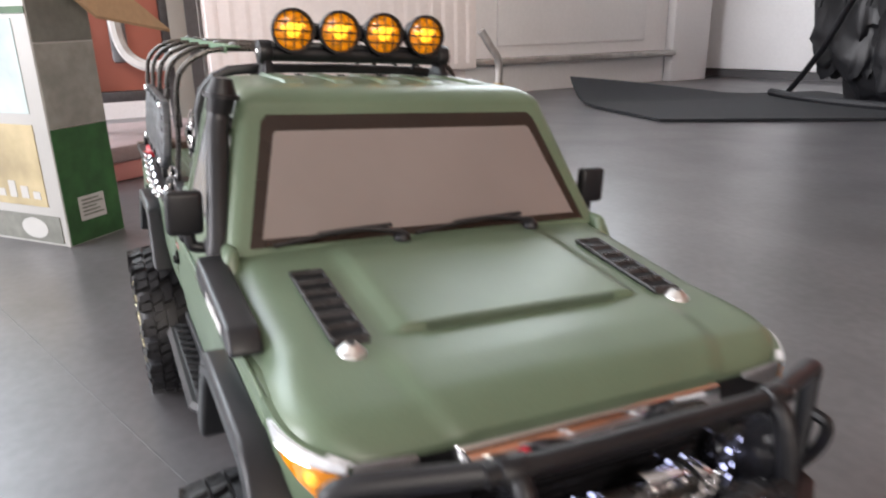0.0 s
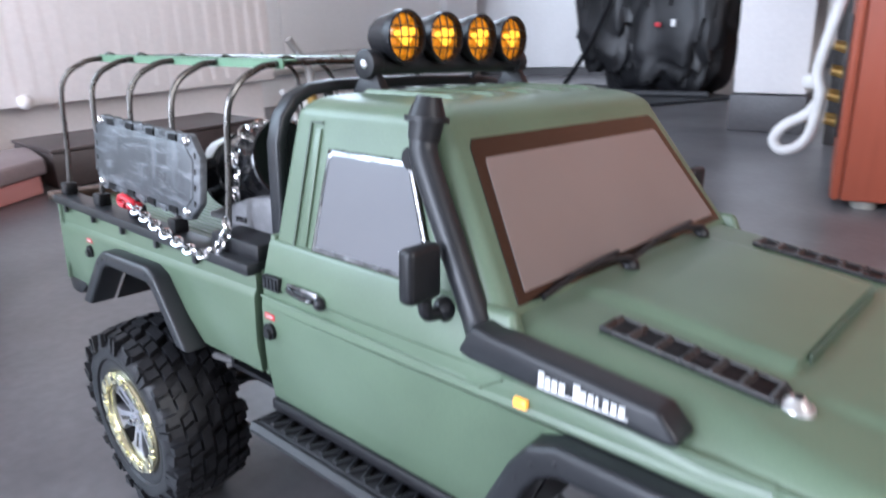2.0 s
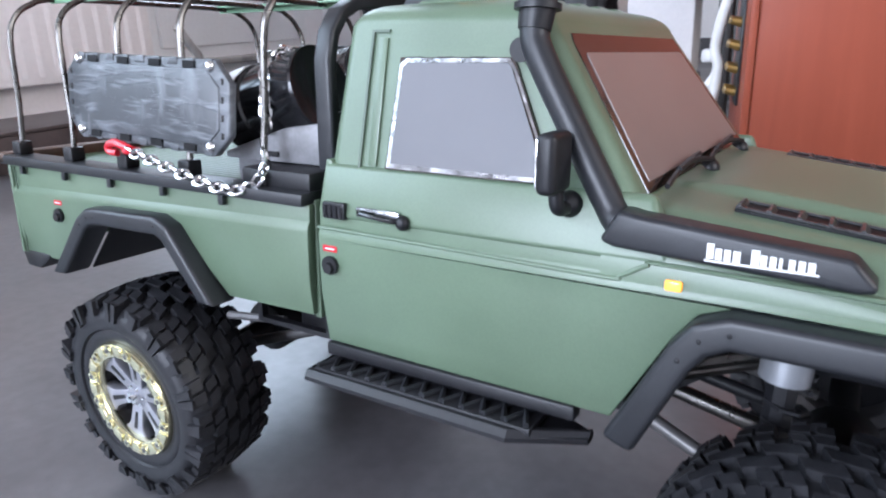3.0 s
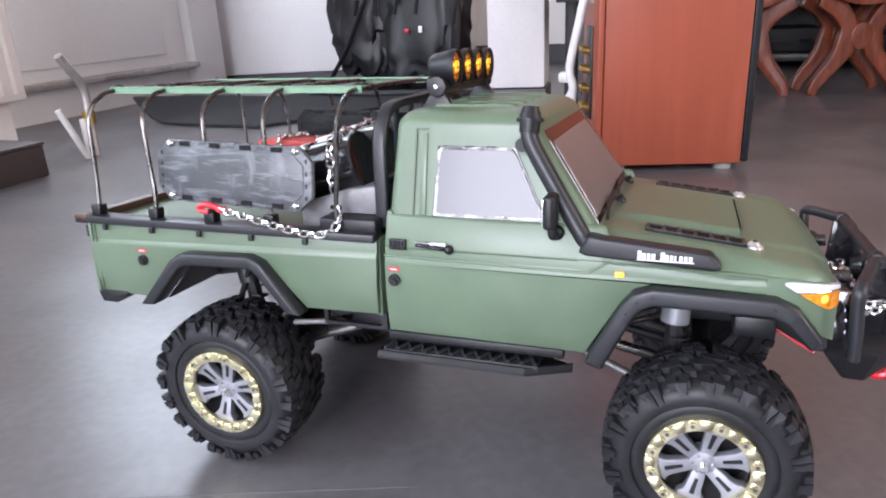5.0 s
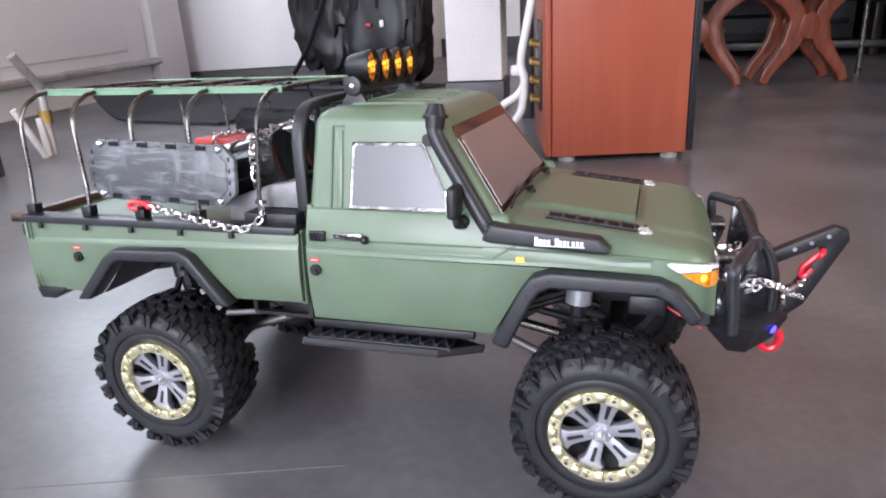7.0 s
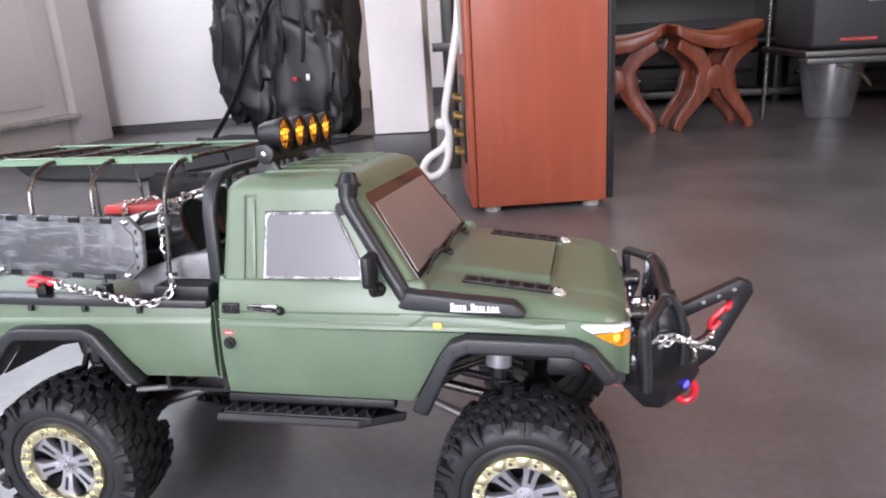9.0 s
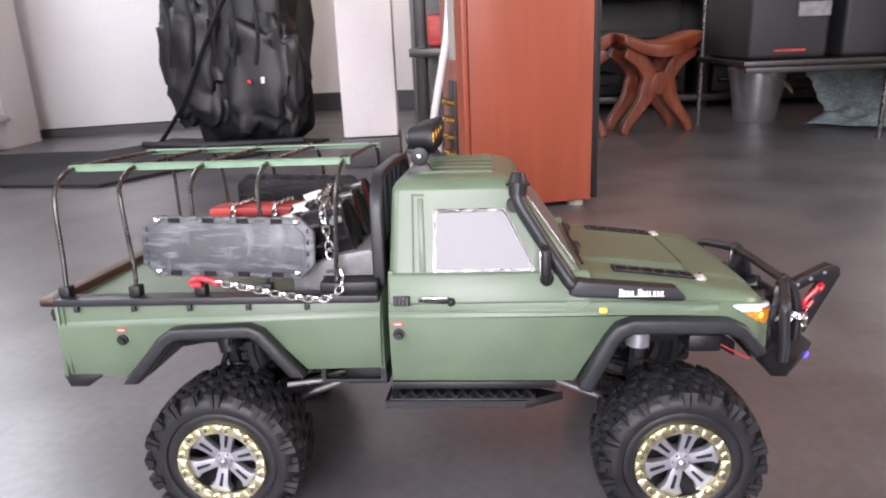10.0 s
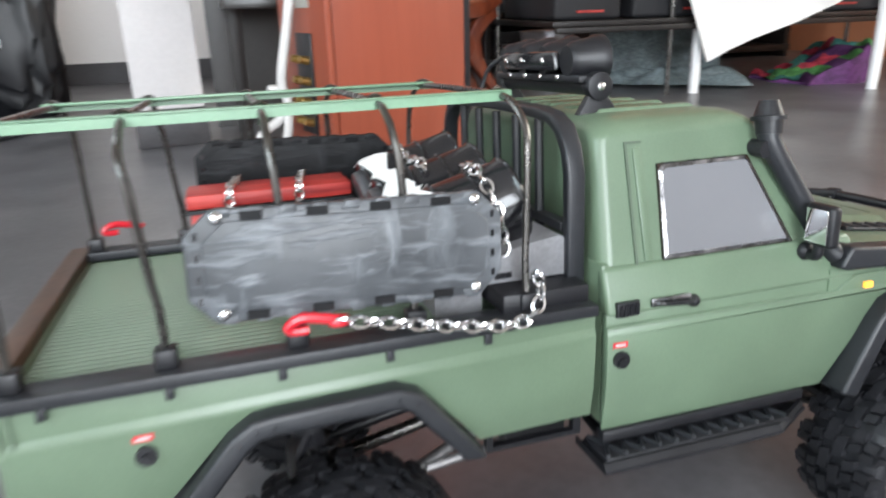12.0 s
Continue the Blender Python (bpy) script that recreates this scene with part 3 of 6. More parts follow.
def bonnet_height(x, y):
    top = 0.1868 - 0.118 * (x - 0.085) - 0.6 * max(0, x - 0.165) ** 2 - 30.0 * max(0, x - 0.2095) ** 2
    edge = max(0, abs(y) - 0.080) / 0.0248
    bulge = 0.0030 * min(1, max(0, (0.0565 - abs(y)) / 0.005)) * min(1, max(0, (0.1762 - x) / 0.0012)) * min(1, max(0.25, (x - 0.088) / 0.03))
    slope = 0.0014 * min(1, max(0, (0.0660 - abs(y)) / 0.004)) * (1 if x > 0.176 else 0)
    f = max(0.0, min(1.0, (x - 0.170) / 0.045))
    return top - (0.0145 - 0.0085 * f) * edge ** (3.2 + 5 * f) - 0.0012 * (y / 0.1) ** 2 + bulge + slope * min(1, (x - 0.176) / 0.02 if x > 0.176 else 0)


bm = bmesh.new()
xs = sorted([0.085 + 0.1395 * i / 52 for i in range(53)] + [0.1749, 0.1763, 0.2232])
ys = [-0.1046 + 0.2092 * j / 72 for j in range(73)]
grid = [[bm.verts.new((x - 0.002 * (abs(y) / 0.1046) ** 4 * max(0, (x - 0.15) / 0.0745), y * nose(x), bonnet_height(x, y))) for y in ys] for x in xs]
for i in range(len(xs) - 1):
    for j in range(72):
        bm.faces.new((grid[i][j], grid[i + 1][j], grid[i + 1][j + 1], grid[i][j + 1]))
# the bonnet's rim, turned down at the sides and in front
for line in ([r[0] for r in grid], [r[-1] for r in grid], grid[-1], grid[0]):
    low = [bm.verts.new((v.co.x, v.co.y, 0.160 if line is not grid[-1] else 0.1585)) for v in line]
    for i in range(len(line) - 1):
        bm.faces.new((line[i], line[i + 1], low[i + 1], low[i]))
bonnet = tp("bonnet", bm, OLIVE, None, "olive bonnet with a raised scoop", smooth=True)
# solid strip in darker olive: shade inside the scoop, put into the colour
bm = box(0.1762, 0.1770, -0.0430, 0.0430, bonnet_height(0.178, 0) - 0.001, bonnet_height(0.174, 0) - 0.0004)
tp("scoop_shade_strip", bm, SEAM, bonnet, "darker olive strip, the scoop opening's shade painted in")
for s in (-1, 1):
    # louvred vent and bonnet bolt
    tilt = -0.118
    vent = tp("bonnet_vent", prism([(0.1205, bonnet_height(0.1205, 0.071) - 0.001), (0.1770, bonnet_height(0.1770, 0.071) - 0.001), (0.1770, bonnet_height(0.1770, 0.071) + 0.0011), (0.1205, bonnet_height(0.1205, 0.071) + 0.0011)], s * 0.0650, s * 0.0785), VENTBLACK, None, "black louvred vent", bevel=0.0005)
    for y in (0.0653, 0.0782):
        rail = [(x, s * y, bonnet_height(x, 0.071) + 0.0013) for x in (0.1208, 0.1390, 0.1580, 0.1767)]
        tp("vent_rail", tube(bmesh.new(), rail, 0.0007, 6, steps=2), EDGEGREY, vent)
    for i in range(7):
        x = 0.1216 + i * 0.0090
        z = bonnet_height(x, 0.071) + 0.0011
        tp("vent_slat", hull8(bmesh.new(), [(x - 0.0009, s * 0.0655, z - 0.0006), (x + 0.0028, s * 0.0655, z - 0.0012), (x + 0.0028, s * 0.0780, z - 0.0012), (x - 0.0009, s * 0.0780, z - 0.0006)],
                              [(x - 0.0004, s * 0.0655, z + 0.0012), (x + 0.0006, s * 0.0655, z + 0.0013), (x + 0.0006, s * 0.0780, z + 0.0013), (x - 0.0004, s * 0.0780, z + 0.0012)]), EDGEGREY, vent)
    z = bonnet_height(0.1815, 0.0735)
    bm = rod(bmesh.new(), (0.1815, s * 0.0735, z - 0.0012), (0.1815, s * 0.0735, z + 0.0006), 0.0054, 0.0050, 22)
    rod(bm, (0.1815, s * 0.0735, z + 0.0006), (0.1817, s * 0.0735, z + 0.0032), 0.0046, 0.0021, 22)
    bolt = tp("bonnet_bolt", bm, BOLTMETAL, None, "conical bright metal bolt on a washer", smooth=True)
    tp("bolt_socket", rod(bmesh.new(), (0.1817, s * 0.0735, z + 0.0030), (0.1817, s * 0.0735, z + 0.0038), 0.0014, 0.0012, 8), BLACK, bolt)

# roof ribs
for y in (-0.052, -0.026, 0.0, 0.026, 0.052):
    bm = hull8(bmesh.new(), [(-0.020, y - 0.006, 0.2510), (0.040, y - 0.006, 0.2505), (0.040, y + 0.006, 0.2505), (-0.020, y + 0.006, 0.2510)],
               [(-0.016, y - 0.0045, 0.2540), (0.034, y - 0.0045, 0.2538), (0.034, y + 0.0045, 0.2538), (-0.016, y + 0.0045, 0.2540)])
    tp("roof_rib", bm, OLIVE, cab, bevel=0.0004)

# windscreen and side panes
WS_SLOPE = -0.699


def screen_x(z):
    return 0.0965 + (z - 0.184) * WS_SLOPE


def screen_plate(bm, zb, zt, hb, ht, out, thick, cut=0.0):
    pts = [(-hb, zb), (hb, zb), (ht, zt - cut), (ht - cut, zt), (-ht + cut, zt), (-ht, zt - cut)] if cut else [(-hb, zb), (hb, zb), (ht, zt), (-ht, zt)]
    return hull8(bm, [(screen_x(z) + out - thick, y, z) for y, z in pts], [(screen_x(z) + out, y, z) for y, z in pts])


screen = tp("windscreen", screen_plate(bmesh.new(), 0.1868, 0.2393, 0.0885, 0.0745, 0.0006, 0.003, 0.003), PANEEDGE, None, "dark edged windscreen")
tp("pane", screen_plate(bmesh.new(), 0.1900, 0.2325, 0.0826, 0.0700, 0.0010, 0.001, 0.0015), PANE, screen, "silvered windscreen pane")
for s in (-1, 1):
    W = [(-0.0065, 0.1885), (0.0655, 0.1885), (0.0440, 0.2310), (-0.0050, 0.2310)]
    win = tp("side_window", prism(W, -0.001, 0.001, shift=lambda x, z: s * (side_y(z) + 0.0002)), PANEEDGE, None, "side window in a black rim")
    P = [(-0.0045, 0.1905), (0.0620, 0.1905), (0.0428, 0.2290), (-0.0032, 0.2290)]
    tp("pane", prism(P, -0.0005, 0.0005, shift=lambda x, z: s * (side_y(z) + 0.0010)), SIDEPANE, win, "silvered side pane")
    rim_out = [(-0.0060, 0.1889), (0.0648, 0.1889), (0.0455, 0.2268), (0.0425, 0.2306), (-0.0020, 0.2306), (-0.0048, 0.2285)]
    rim_in = [(-0.0040, 0.1907), (0.0632, 0.1905), (0.0449, 0.2262), (0.0421, 0.2292), (-0.0012, 0.2289), (-0.0030, 0.2272)]
    bm = bmesh.new()
    layers = [[bm.verts.new((x, s * (side_y(z) + up), z)) for x, z in line] for line, up in ((rim_out, 0.0004), (rim_out, 0.0013), (rim_in, 0.0017), (rim_in, 0.0004))]
    for a, b in zip(layers, layers[1:] + layers[:1]):
        for i in range(6):
            bm.faces.new((a[i], a[(i + 1) % 6], b[(i + 1) % 6], b[i]))
    tp("window_rim", bm, FOIL if s < 0 else BLACK, win, "bright foil rim" if s < 0 else "")
    for x0 in (-0.002, 0.012, 0.026):
        tp("rim_clip", box(x0, x0 + 0.006, s * (side_y(0.2305)) - 0.0012, s * side_y(0.2305) + 0.0016, 0.2296, 0.2312), GLOSSBLACK, win)

# wipers
for y0, y1 in ((-0.020, -0.079), (0.051, -0.012)):
    wp = tp("wiper", dome(bmesh.new(), (0.1005, y0, 0.1868), 0.0042, 0.004, (0.5, 0, 1), 14), BLACK, None, "black wiper", smooth=True)
    tp("wiper_arm", tube(bmesh.new(), [(0.1015, y0, 0.1905), (0.0985, (y0 * 2 + y1) / 3, 0.1925), (0.0975, (y0 + 2 * y1) / 3, 0.1912)], 0.0012, 6), BLACK, wp)
    tp("wiper_blade", tube(bmesh.new(), [(0.0970, y0 - 0.004, 0.1930), (0.0968, (y0 + y1) / 2, 0.1915), (0.0985, y1, 0.1882)], 0.0011, 6), BLACK, wp)

# snorkel along the right pillar
snork = tp("snorkel", tube(bmesh.new(), [(0.0532, -0.0905, 0.2470), (0.0530, -0.0920, 0.2385), (0.0565, -0.0935, 0.2305), (0.0700, -0.0965, 0.2085), (0.0850, -0.1000, 0.1850), (0.0905, -0.1025, 0.1790), (0.0990, -0.1040, 0.1765)], 0.0052, 14, steps=6), FLARE, None, "black snorkel up the windscreen pillar", smooth=True)
tp("snorkel_duct", prism([(0.0855, 0.1745), (0.0905, 0.1728), (0.1590, 0.1690), (0.1635, 0.1698), (0.1628, 0.1722), (0.1570, 0.1785), (0.0985, 0.1838), (0.0915, 0.1850)], -0.1105, -0.0985), FLARE, snork, bevel=0.0022, seg=3)
bm = rod(bmesh.new(), (0.0528, -0.0918, 0.240), (0.0532, -0.0905, 0.2470), 0.0058, 0.0064, 18)
rod(bm, (0.0532, -0.0905, 0.2465), (0.0532, -0.0903, 0.2485), 0.0082, 0.0082, 20)
rod(bm, (0.0532, -0.0903, 0.2485), (0.0535, -0.0895, 0.2555), 0.0070, 0.0045, 18)
tp("snorkel_cap", bm, BLACK, snork, smooth=True)
tp("snorkel_clamp", rod(bmesh.new(), (0.0495, -0.083, 0.2335), (0.0495, -0.0955, 0.2335), 0.0042, seg=16), BLACK, snork, smooth=True)
# plain lettering bars on the duct, where a maker's name stands
badge = tp("badge", box(0.1185, 0.1488, -0.1107, -0.1103, 0.1728, 0.1734), BADGE, snork, "thin white badge underline")
for i, (w, h) in enumerate(((2.2, 4.6), (2.0, 3.4), (2.0, 3.4), (2.2, 3.4), (0, 0), (2.4, 4.6), (1.9, 3.4), (1.9, 3.4), (0.9, 3.4), (1.8, 3.4), (1.9, 3.4), (2.0, 3.4))):
    if w:
        x, z = 0.1190 + i * 0.00245, 0.1738 - 0.00006 * i
        part("badge_bar", box(x, x + w * 0.00092, -0.1109, -0.1103, z, z + h * 0.001), BADGE, badge)

# mirrors
for s in (-1, 1):
    mr = tp("side_mirror", box(0.0665, 0.0735, min(s * 0.1035, s * 0.1195), max(s * 0.1035, s * 0.1195), 0.1885, 0.2085), BLACK, None, "black door mirror on a short arm", bevel=0.0025, seg=3)
    tp("mirror_glass", box(0.0660, 0.0668, min(s * 0.1053, s * 0.1177), max(s * 0.1053, s * 0.1177), 0.1905, 0.2065), CHROME, mr, "mirror glass", bevel=0.0003)
    bm = tube(bmesh.new(), [(0.0705, s * 0.110, 0.189), (0.0708, s * 0.109, 0.1835), (0.0715, s * 0.104, 0.1825), (0.0718, s * 0.099, 0.1835)], 0.0026, 10)
    dome(bm, (0.0718, s * 0.1005, 0.1832), 0.0048, 0.0045, (0, s, 0), 16)
    tp("mirror_arm", bm, BLACK, mr, smooth=True)

# handles, vents, locks, lamps, seen on both sides
for s in (-1, 1):
    y = s * 0.1045
    h = tp("door_handle", tube(bmesh.new(), [(-0.0150, y, 0.1712), (-0.0120, s * 0.1082, 0.1714), (0.002, s * 0.1085, 0.1702), (0.0055, y, 0.1700)], 0.0011, 8), GLOSSBLACK, None, "black door handle", smooth=True)
    tp("handle_lock", dome(bmesh.new(), (0.0060, s * 0.1052, 0.1692), 0.0031, 0.003, (0, s, 0), 14), BLACK, h, smooth=True)
    tp("handle_plate", box(-0.0165, 0.0045, min(y, s * 0.1062), max(y, s * 0.1062), 0.1692, 0.1733), FOIL, h, "scuffed bright handle plate", bevel=0.001)
    sv = tp("side_vent", box(-0.0340, -0.0225, min(y - s * 0.001, s * 0.1062), max(y - s * 0.001, s * 0.1062), 0.1668, 0.1738), BLACK, None, "black slotted air vent", bevel=0.0006)
    for i in range(4):
        tp("vent_slat", box(-0.0333 + i * 0.0027, -0.0315 + i * 0.0027, min(s * 0.1055, s * 0.1068), max(s * 0.1055, s * 0.1068), 0.1676, 0.1730), GLOSSBLACK, sv)
    for x, z in ((-0.2318, 0.1455), (-0.0313, 0.1475)):
        bm = rod(bmesh.new(), (x, y - s * 0.001, z - 0.001), (x, s * 0.1068, z - 0.001), 0.0040, seg=18)
        rod(bm, (x, s * 0.1062, z - 0.002), (x, s * 0.1082, z - 0.002), 0.0027, 0.0023, 12)
        lk = tp("filler_lock", bm, BLACK, None, "black lock under a small red label", smooth=True)
        tp("red_label", box(x - 0.0040, x + 0.0034, min(y, s * 0.1054), max(y, s * 0.1054), z + 0.0048, z + 0.0074), RED, lk, "small red label")
        tp("label_bar", box(x - 0.0028, x + 0.0022, min(y, s * 0.1057), max(y, s * 0.1057), z + 0.0058, z + 0.0064), BADGE, lk)
    tp("side_repeater", box(0.1066, 0.1120, min(y, s * 0.1066), max(y, s * 0.1066), 0.1602, 0.1636), AMBERLIT, None, "lit amber side repeater", bevel=0.0007)
    # corner lamp: clear above, amber below
    LAMP_LOW = [(0.1955, 0.1632), (0.2195, 0.1478), (0.2250, 0.1495)]
    LAMP_XS = [0.1960 + 0.0286 * k / 14 for k in range(15)]
    cl = tp("corner_lamp", corner_strip(LAMP_XS, lambda x: max(0.1590, between(x, LAMP_LOW)), lambda x: 0.1640 + 0.0008 * min(1, (x - 0.1960) / 0.003) - 0.0035 * ((x - 0.196) / 0.0286) ** 2, s, 0.0012), CLEAR, None, "clear and amber corner lamp", smooth=True)
    tp("amber_lens", corner_strip([x for x in LAMP_XS if x > 0.2020], lambda x: between(x, LAMP_LOW), lambda x: 0.1588, s, 0.0010), AMBER, cl, "amber lens", smooth=True)
    tp("lit_bulb", dome(bmesh.new(), (0.2165, s * (0.1046 * nose(0.2165) + 0.0008), 0.1545), 0.0027, 0.0010, (0.75, s, 0), 12, 3), AMBERLIT, cl, "lit amber bulb")
    tp("lamp_rim", tube(bmesh.new(), [(x, s * (0.1046 * nose(x) + 0.0012), 0.1589) for x in LAMP_XS if x > 0.2020], 0.0005, 6, steps=1), CHROME, cl)
    tp("lamp_front", hull8(bmesh.new(), [(0.2236, s * 0.0680, 0.1575), (0.2255, s * 0.0680, 0.1575), (0.2255, s * 0.0885, 0.1500), (0.2236, s * 0.0885, 0.1500)], [(0.2236, s * 0.0680, 0.1595), (0.2250, s * 0.0680, 0.1595), (0.2250, s * 0.0885, 0.1612), (0.2236, s * 0.0885, 0.1612)]), GREYTRAY, cl, "grey lamp front", bevel=0.0005)

# wheel arch flares
for line, inner in ((F_OUT, F_IN), (R_OUT, R_IN)):
    for s in (-1, 1):
        fl = tp("wheel_arch_flare", strip(line, inner, s * 0.098, s * 0.1145), FLARE, None, "black wheel arch flare", bevel=0.0022, seg=3)
        for k in (1, 2, 3, 4, 5):
            x, z = (line[k][0] + inner[k][0]) / 2, (line[k][1] + inner[k][1]) / 2
            tp("flare_screw", dome(bmesh.new(), (x, s * 0.1143, z), 0.0009, 0.0006, (0, s, 0), 8, 3), BLACK, fl)
    tp("wheel_well", strip([(x, z + 0.0012) for x, z in inner], [(x, z) for x, z in inner], -0.097, 0.097), BLACK, None, "dark wheel well")

# bed
BED = [(-0.2790, 0.1160), (-0.2335, 0.1150)] + R_OUT[1:-1] + [(-0.0990, 0.1195), (-0.0450, 0.1205), (-0.0435, 0.1705), (-0.2790, 0.1705)]
for s in (-1, 1):
    tp("bed_side", folded(prism(BED, s * 0.1000, s * 0.1045), s, 0.0255, -0.0440, 0.0012), OLIVE, None, "olive bed side", bevel=0.0012)
    tp("bed_corner", prism([(-0.2825, 0.1172), (-0.2785, 0.1070), (-0.2650, 0.1070), (-0.2530, 0.1150), (-0.2530, 0.1172)], s * 0.085, s * 0.1035), BLACK, None, "black rear corner guard", bevel=0.0008)
    tp("corner_post", box(-0.2800, -0.2772, min(s * 0.1, s * 0.1052), max(s * 0.1, s * 0.1052), 0.116, 0.170), OLIVE, None, bevel=0.0007)
    tp("bed_edge_groove", box(-0.2742, -0.2736, min(s * 0.1043, s * 0.1049), max(s * 0.1043, s * 0.1049), 0.1165, 0.169), SEAM)
    rail = tp("bed_rail", box(-0.2880, -0.0440, min(s * 0.0925, s * 0.1078), max(s * 0.0925, s * 0.1078), 0.1702, 0.1757), FLARE, None, "black rail along the bed", bevel=0.0009)
    for x in (-0.263, -0.2205, -0.1795, -0.1370, -0.095):
        bm = box(x - 0.0016, x + 0.0016, min(s * 0.1045, s * 0.1068), max(s * 0.1045, s * 0.1068), 0.1655, 0.1705)
        tp("rail_hook", bm, FLARE, rail, bevel=0.0004)
    tp("tail_lamp", box(-0.2835, -0.2795, min(s * 0.088, s * 0.104), max(s * 0.088, s * 0.104), 0.1585, 0.1675), BLACK, None, "dark tail lamp", bevel=0.001)
for s in (-1, 1):
    tp("corner_bolt", dome(bmesh.new(), (-0.2830, s * 0.1000, 0.1630), 0.0030, 0.0030, (-1, 0, 0), 10, 3), GLOSSBLACK, None, "black tail fitting", smooth=True)
    tp("bracket_screw", dome(bmesh.new(), (-0.2600, s * 0.0960, 0.1140), 0.0018, 0.0016, (0, s, -0.4), 10, 3), BRIGHT)
tp("tailgate", box(-0.2800, -0.2760, -0.100, 0.100, 0.1165, 0.1705), OLIVE, None, bevel=0.001)
tp("bed_front", box(-0.0470, -0.0430, -0.100, 0.100, 0.118, 0.172), OLIVE, None, bevel=0.001)
tp("rear_rail", box(-0.2885, -0.2775, -0.1078, 0.1078, 0.1703, 0.1765), BROWNRAIL, None, "dark brown rear rail", bevel=0.0009)
bedfloor = tp("bed_floor", box(-0.2775, -0.0450, -0.0995, 0.0995, 0.1655, 0.1690), OLIVE, None, "ribbed olive bed floor")
for i in range(40):
    y = -0.0915 + i * 0.0046
    bm = hull8(bmesh.new(), [(-0.2750, y, 0.1688), (-0.0480, y, 0.1688), (-0.0480, y + 0.0032, 0.1688), (-0.2750, y + 0.0032, 0.1688)],
               [(-0.2750, y + 0.0006, 0.1700), (-0.0480, y + 0.0006, 0.1700), (-0.0480, y + 0.0026, 0.1700), (-0.2750, y + 0.0026, 0.1700)])
    tp("floor_rib", bm, OLIVE, bedfloor)
plinth = tp("bed_plinth", box(-0.0860, -0.0450, -0.1010, 0.1010, 0.1745, 0.1835), BLACK, None, "black plinth behind the cab", bevel=0.0015)

# hoops over the bed, with green strips
for xb, xt in ((-0.2725, -0.2732), (-0.2202, -0.2262), (-0.1720, -0.1745), (-0.1240, -0.1265), (-0.0740, -0.0705)):
    half = [(xb, -0.0985, 0.1765), (xb, -0.0970, 0.1960), ((3 * xb + xt) / 4, -0.0962, 0.2080), ((xb + 2 * xt) / 3, -0.0952, 0.2400), (xt, -0.0910, 0.2525), (xt, -0.0810, 0.2602), (xt, -0.0640, 0.2642)]
    hoop = tp("bed_hoop", tube(bmesh.new(), half + [(xt, 0.0, 0.2650)] + [(x, -y, z) for x, y, z in half[::-1]], 0.00165, 8), DARKROD, None, "bent dark metal hoop over the bed", smooth=True)
    for s in (-1, 1):
        tp("hoop_foot", box(xb - 0.0042, xb + 0.0042, s * 0.0985 - 0.0042, s * 0.0985 + 0.0042, 0.1755, 0.1835), BLACK, hoop, bevel=0.0012)
        tp("hoop_clip", tube(bmesh.new(), [(xt - 0.0034, s * 0.0625, 0.2664), (xt, s * 0.0605, 0.2676), (xt + 0.0030, s * 0.0585, 0.2664)], 0.0009, 6), DARKROD, hoop)
for s in (-1, 1):
    x0, x1 = (-0.2768, -0.0660) if s < 0 else (-0.2790, -0.0645)
    st = tp("hoop_strip", box(x0, x1, s * 0.0620 - 0.0045, s * 0.0620 + 0.0045, 0.2652, 0.2665), GREENSTRIP, None, "pale green strip along the hoops", bevel=0.0003)
    tp("strip_lip", box(x0, x1, min(s * 0.0665, s * 0.0653), max(s * 0.0665, s * 0.0653), 0.2618, 0.2665), GREENSTRIP, st)

# rack behind the cab: a flat bent frame with round bars
half_out = [(-0.0895, 0.1760), (-0.0895, 0.2300), (-0.0862, 0.2420), (-0.0790, 0.2510), (-0.0690, 0.2555), (-0.0540, 0.2572), (0.0, 0.2580)]
half_in = [(-0.0838, 0.1760), (-0.0838, 0.2292), (-0.0810, 0.2394), (-0.0752, 0.2466), (-0.0668, 0.2504), (-0.0532, 0.2518), (0.0, 0.2526)]
bm = bmesh.new()
rows = [[bm.verts.new((x, y, z)) for y, z in line + [(-y, z) for y, z in line[-2::-1]]] for line, x in ((half_out, -0.0500), (half_out, -0.0410), (half_in, -0.0410), (half_in, -0.0500))]
for a, b in zip(rows, rows[1:] + rows[:1]):
    for i in range(len(a) - 1):
        bm.faces.new((a[i], a[i + 1], b[i + 1], b[i]))
bm.faces.new([r[0] for r in rows])
bm.faces.new([r[-1] for r in rows][::-1])
rack = tp("headache_rack", bm, FLARE, None, "flat black frame with bars behind the cab", bevel=0.0016, seg=3)
for y in (-0.054, -0.027, 0.0, 0.027, 0.054):
    tp("rack_bar", rod(bmesh.new(), (-0.0470, y, 0.176), (-0.0470, y, 0.2515), 0.0024, seg=8), FLARE, rack, smooth=True)
tp("rack_crossbar", box(-0.0500, -0.0440, -0.083, 0.083, 0.2030, 0.2075), FLARE, rack, bevel=0.0008)

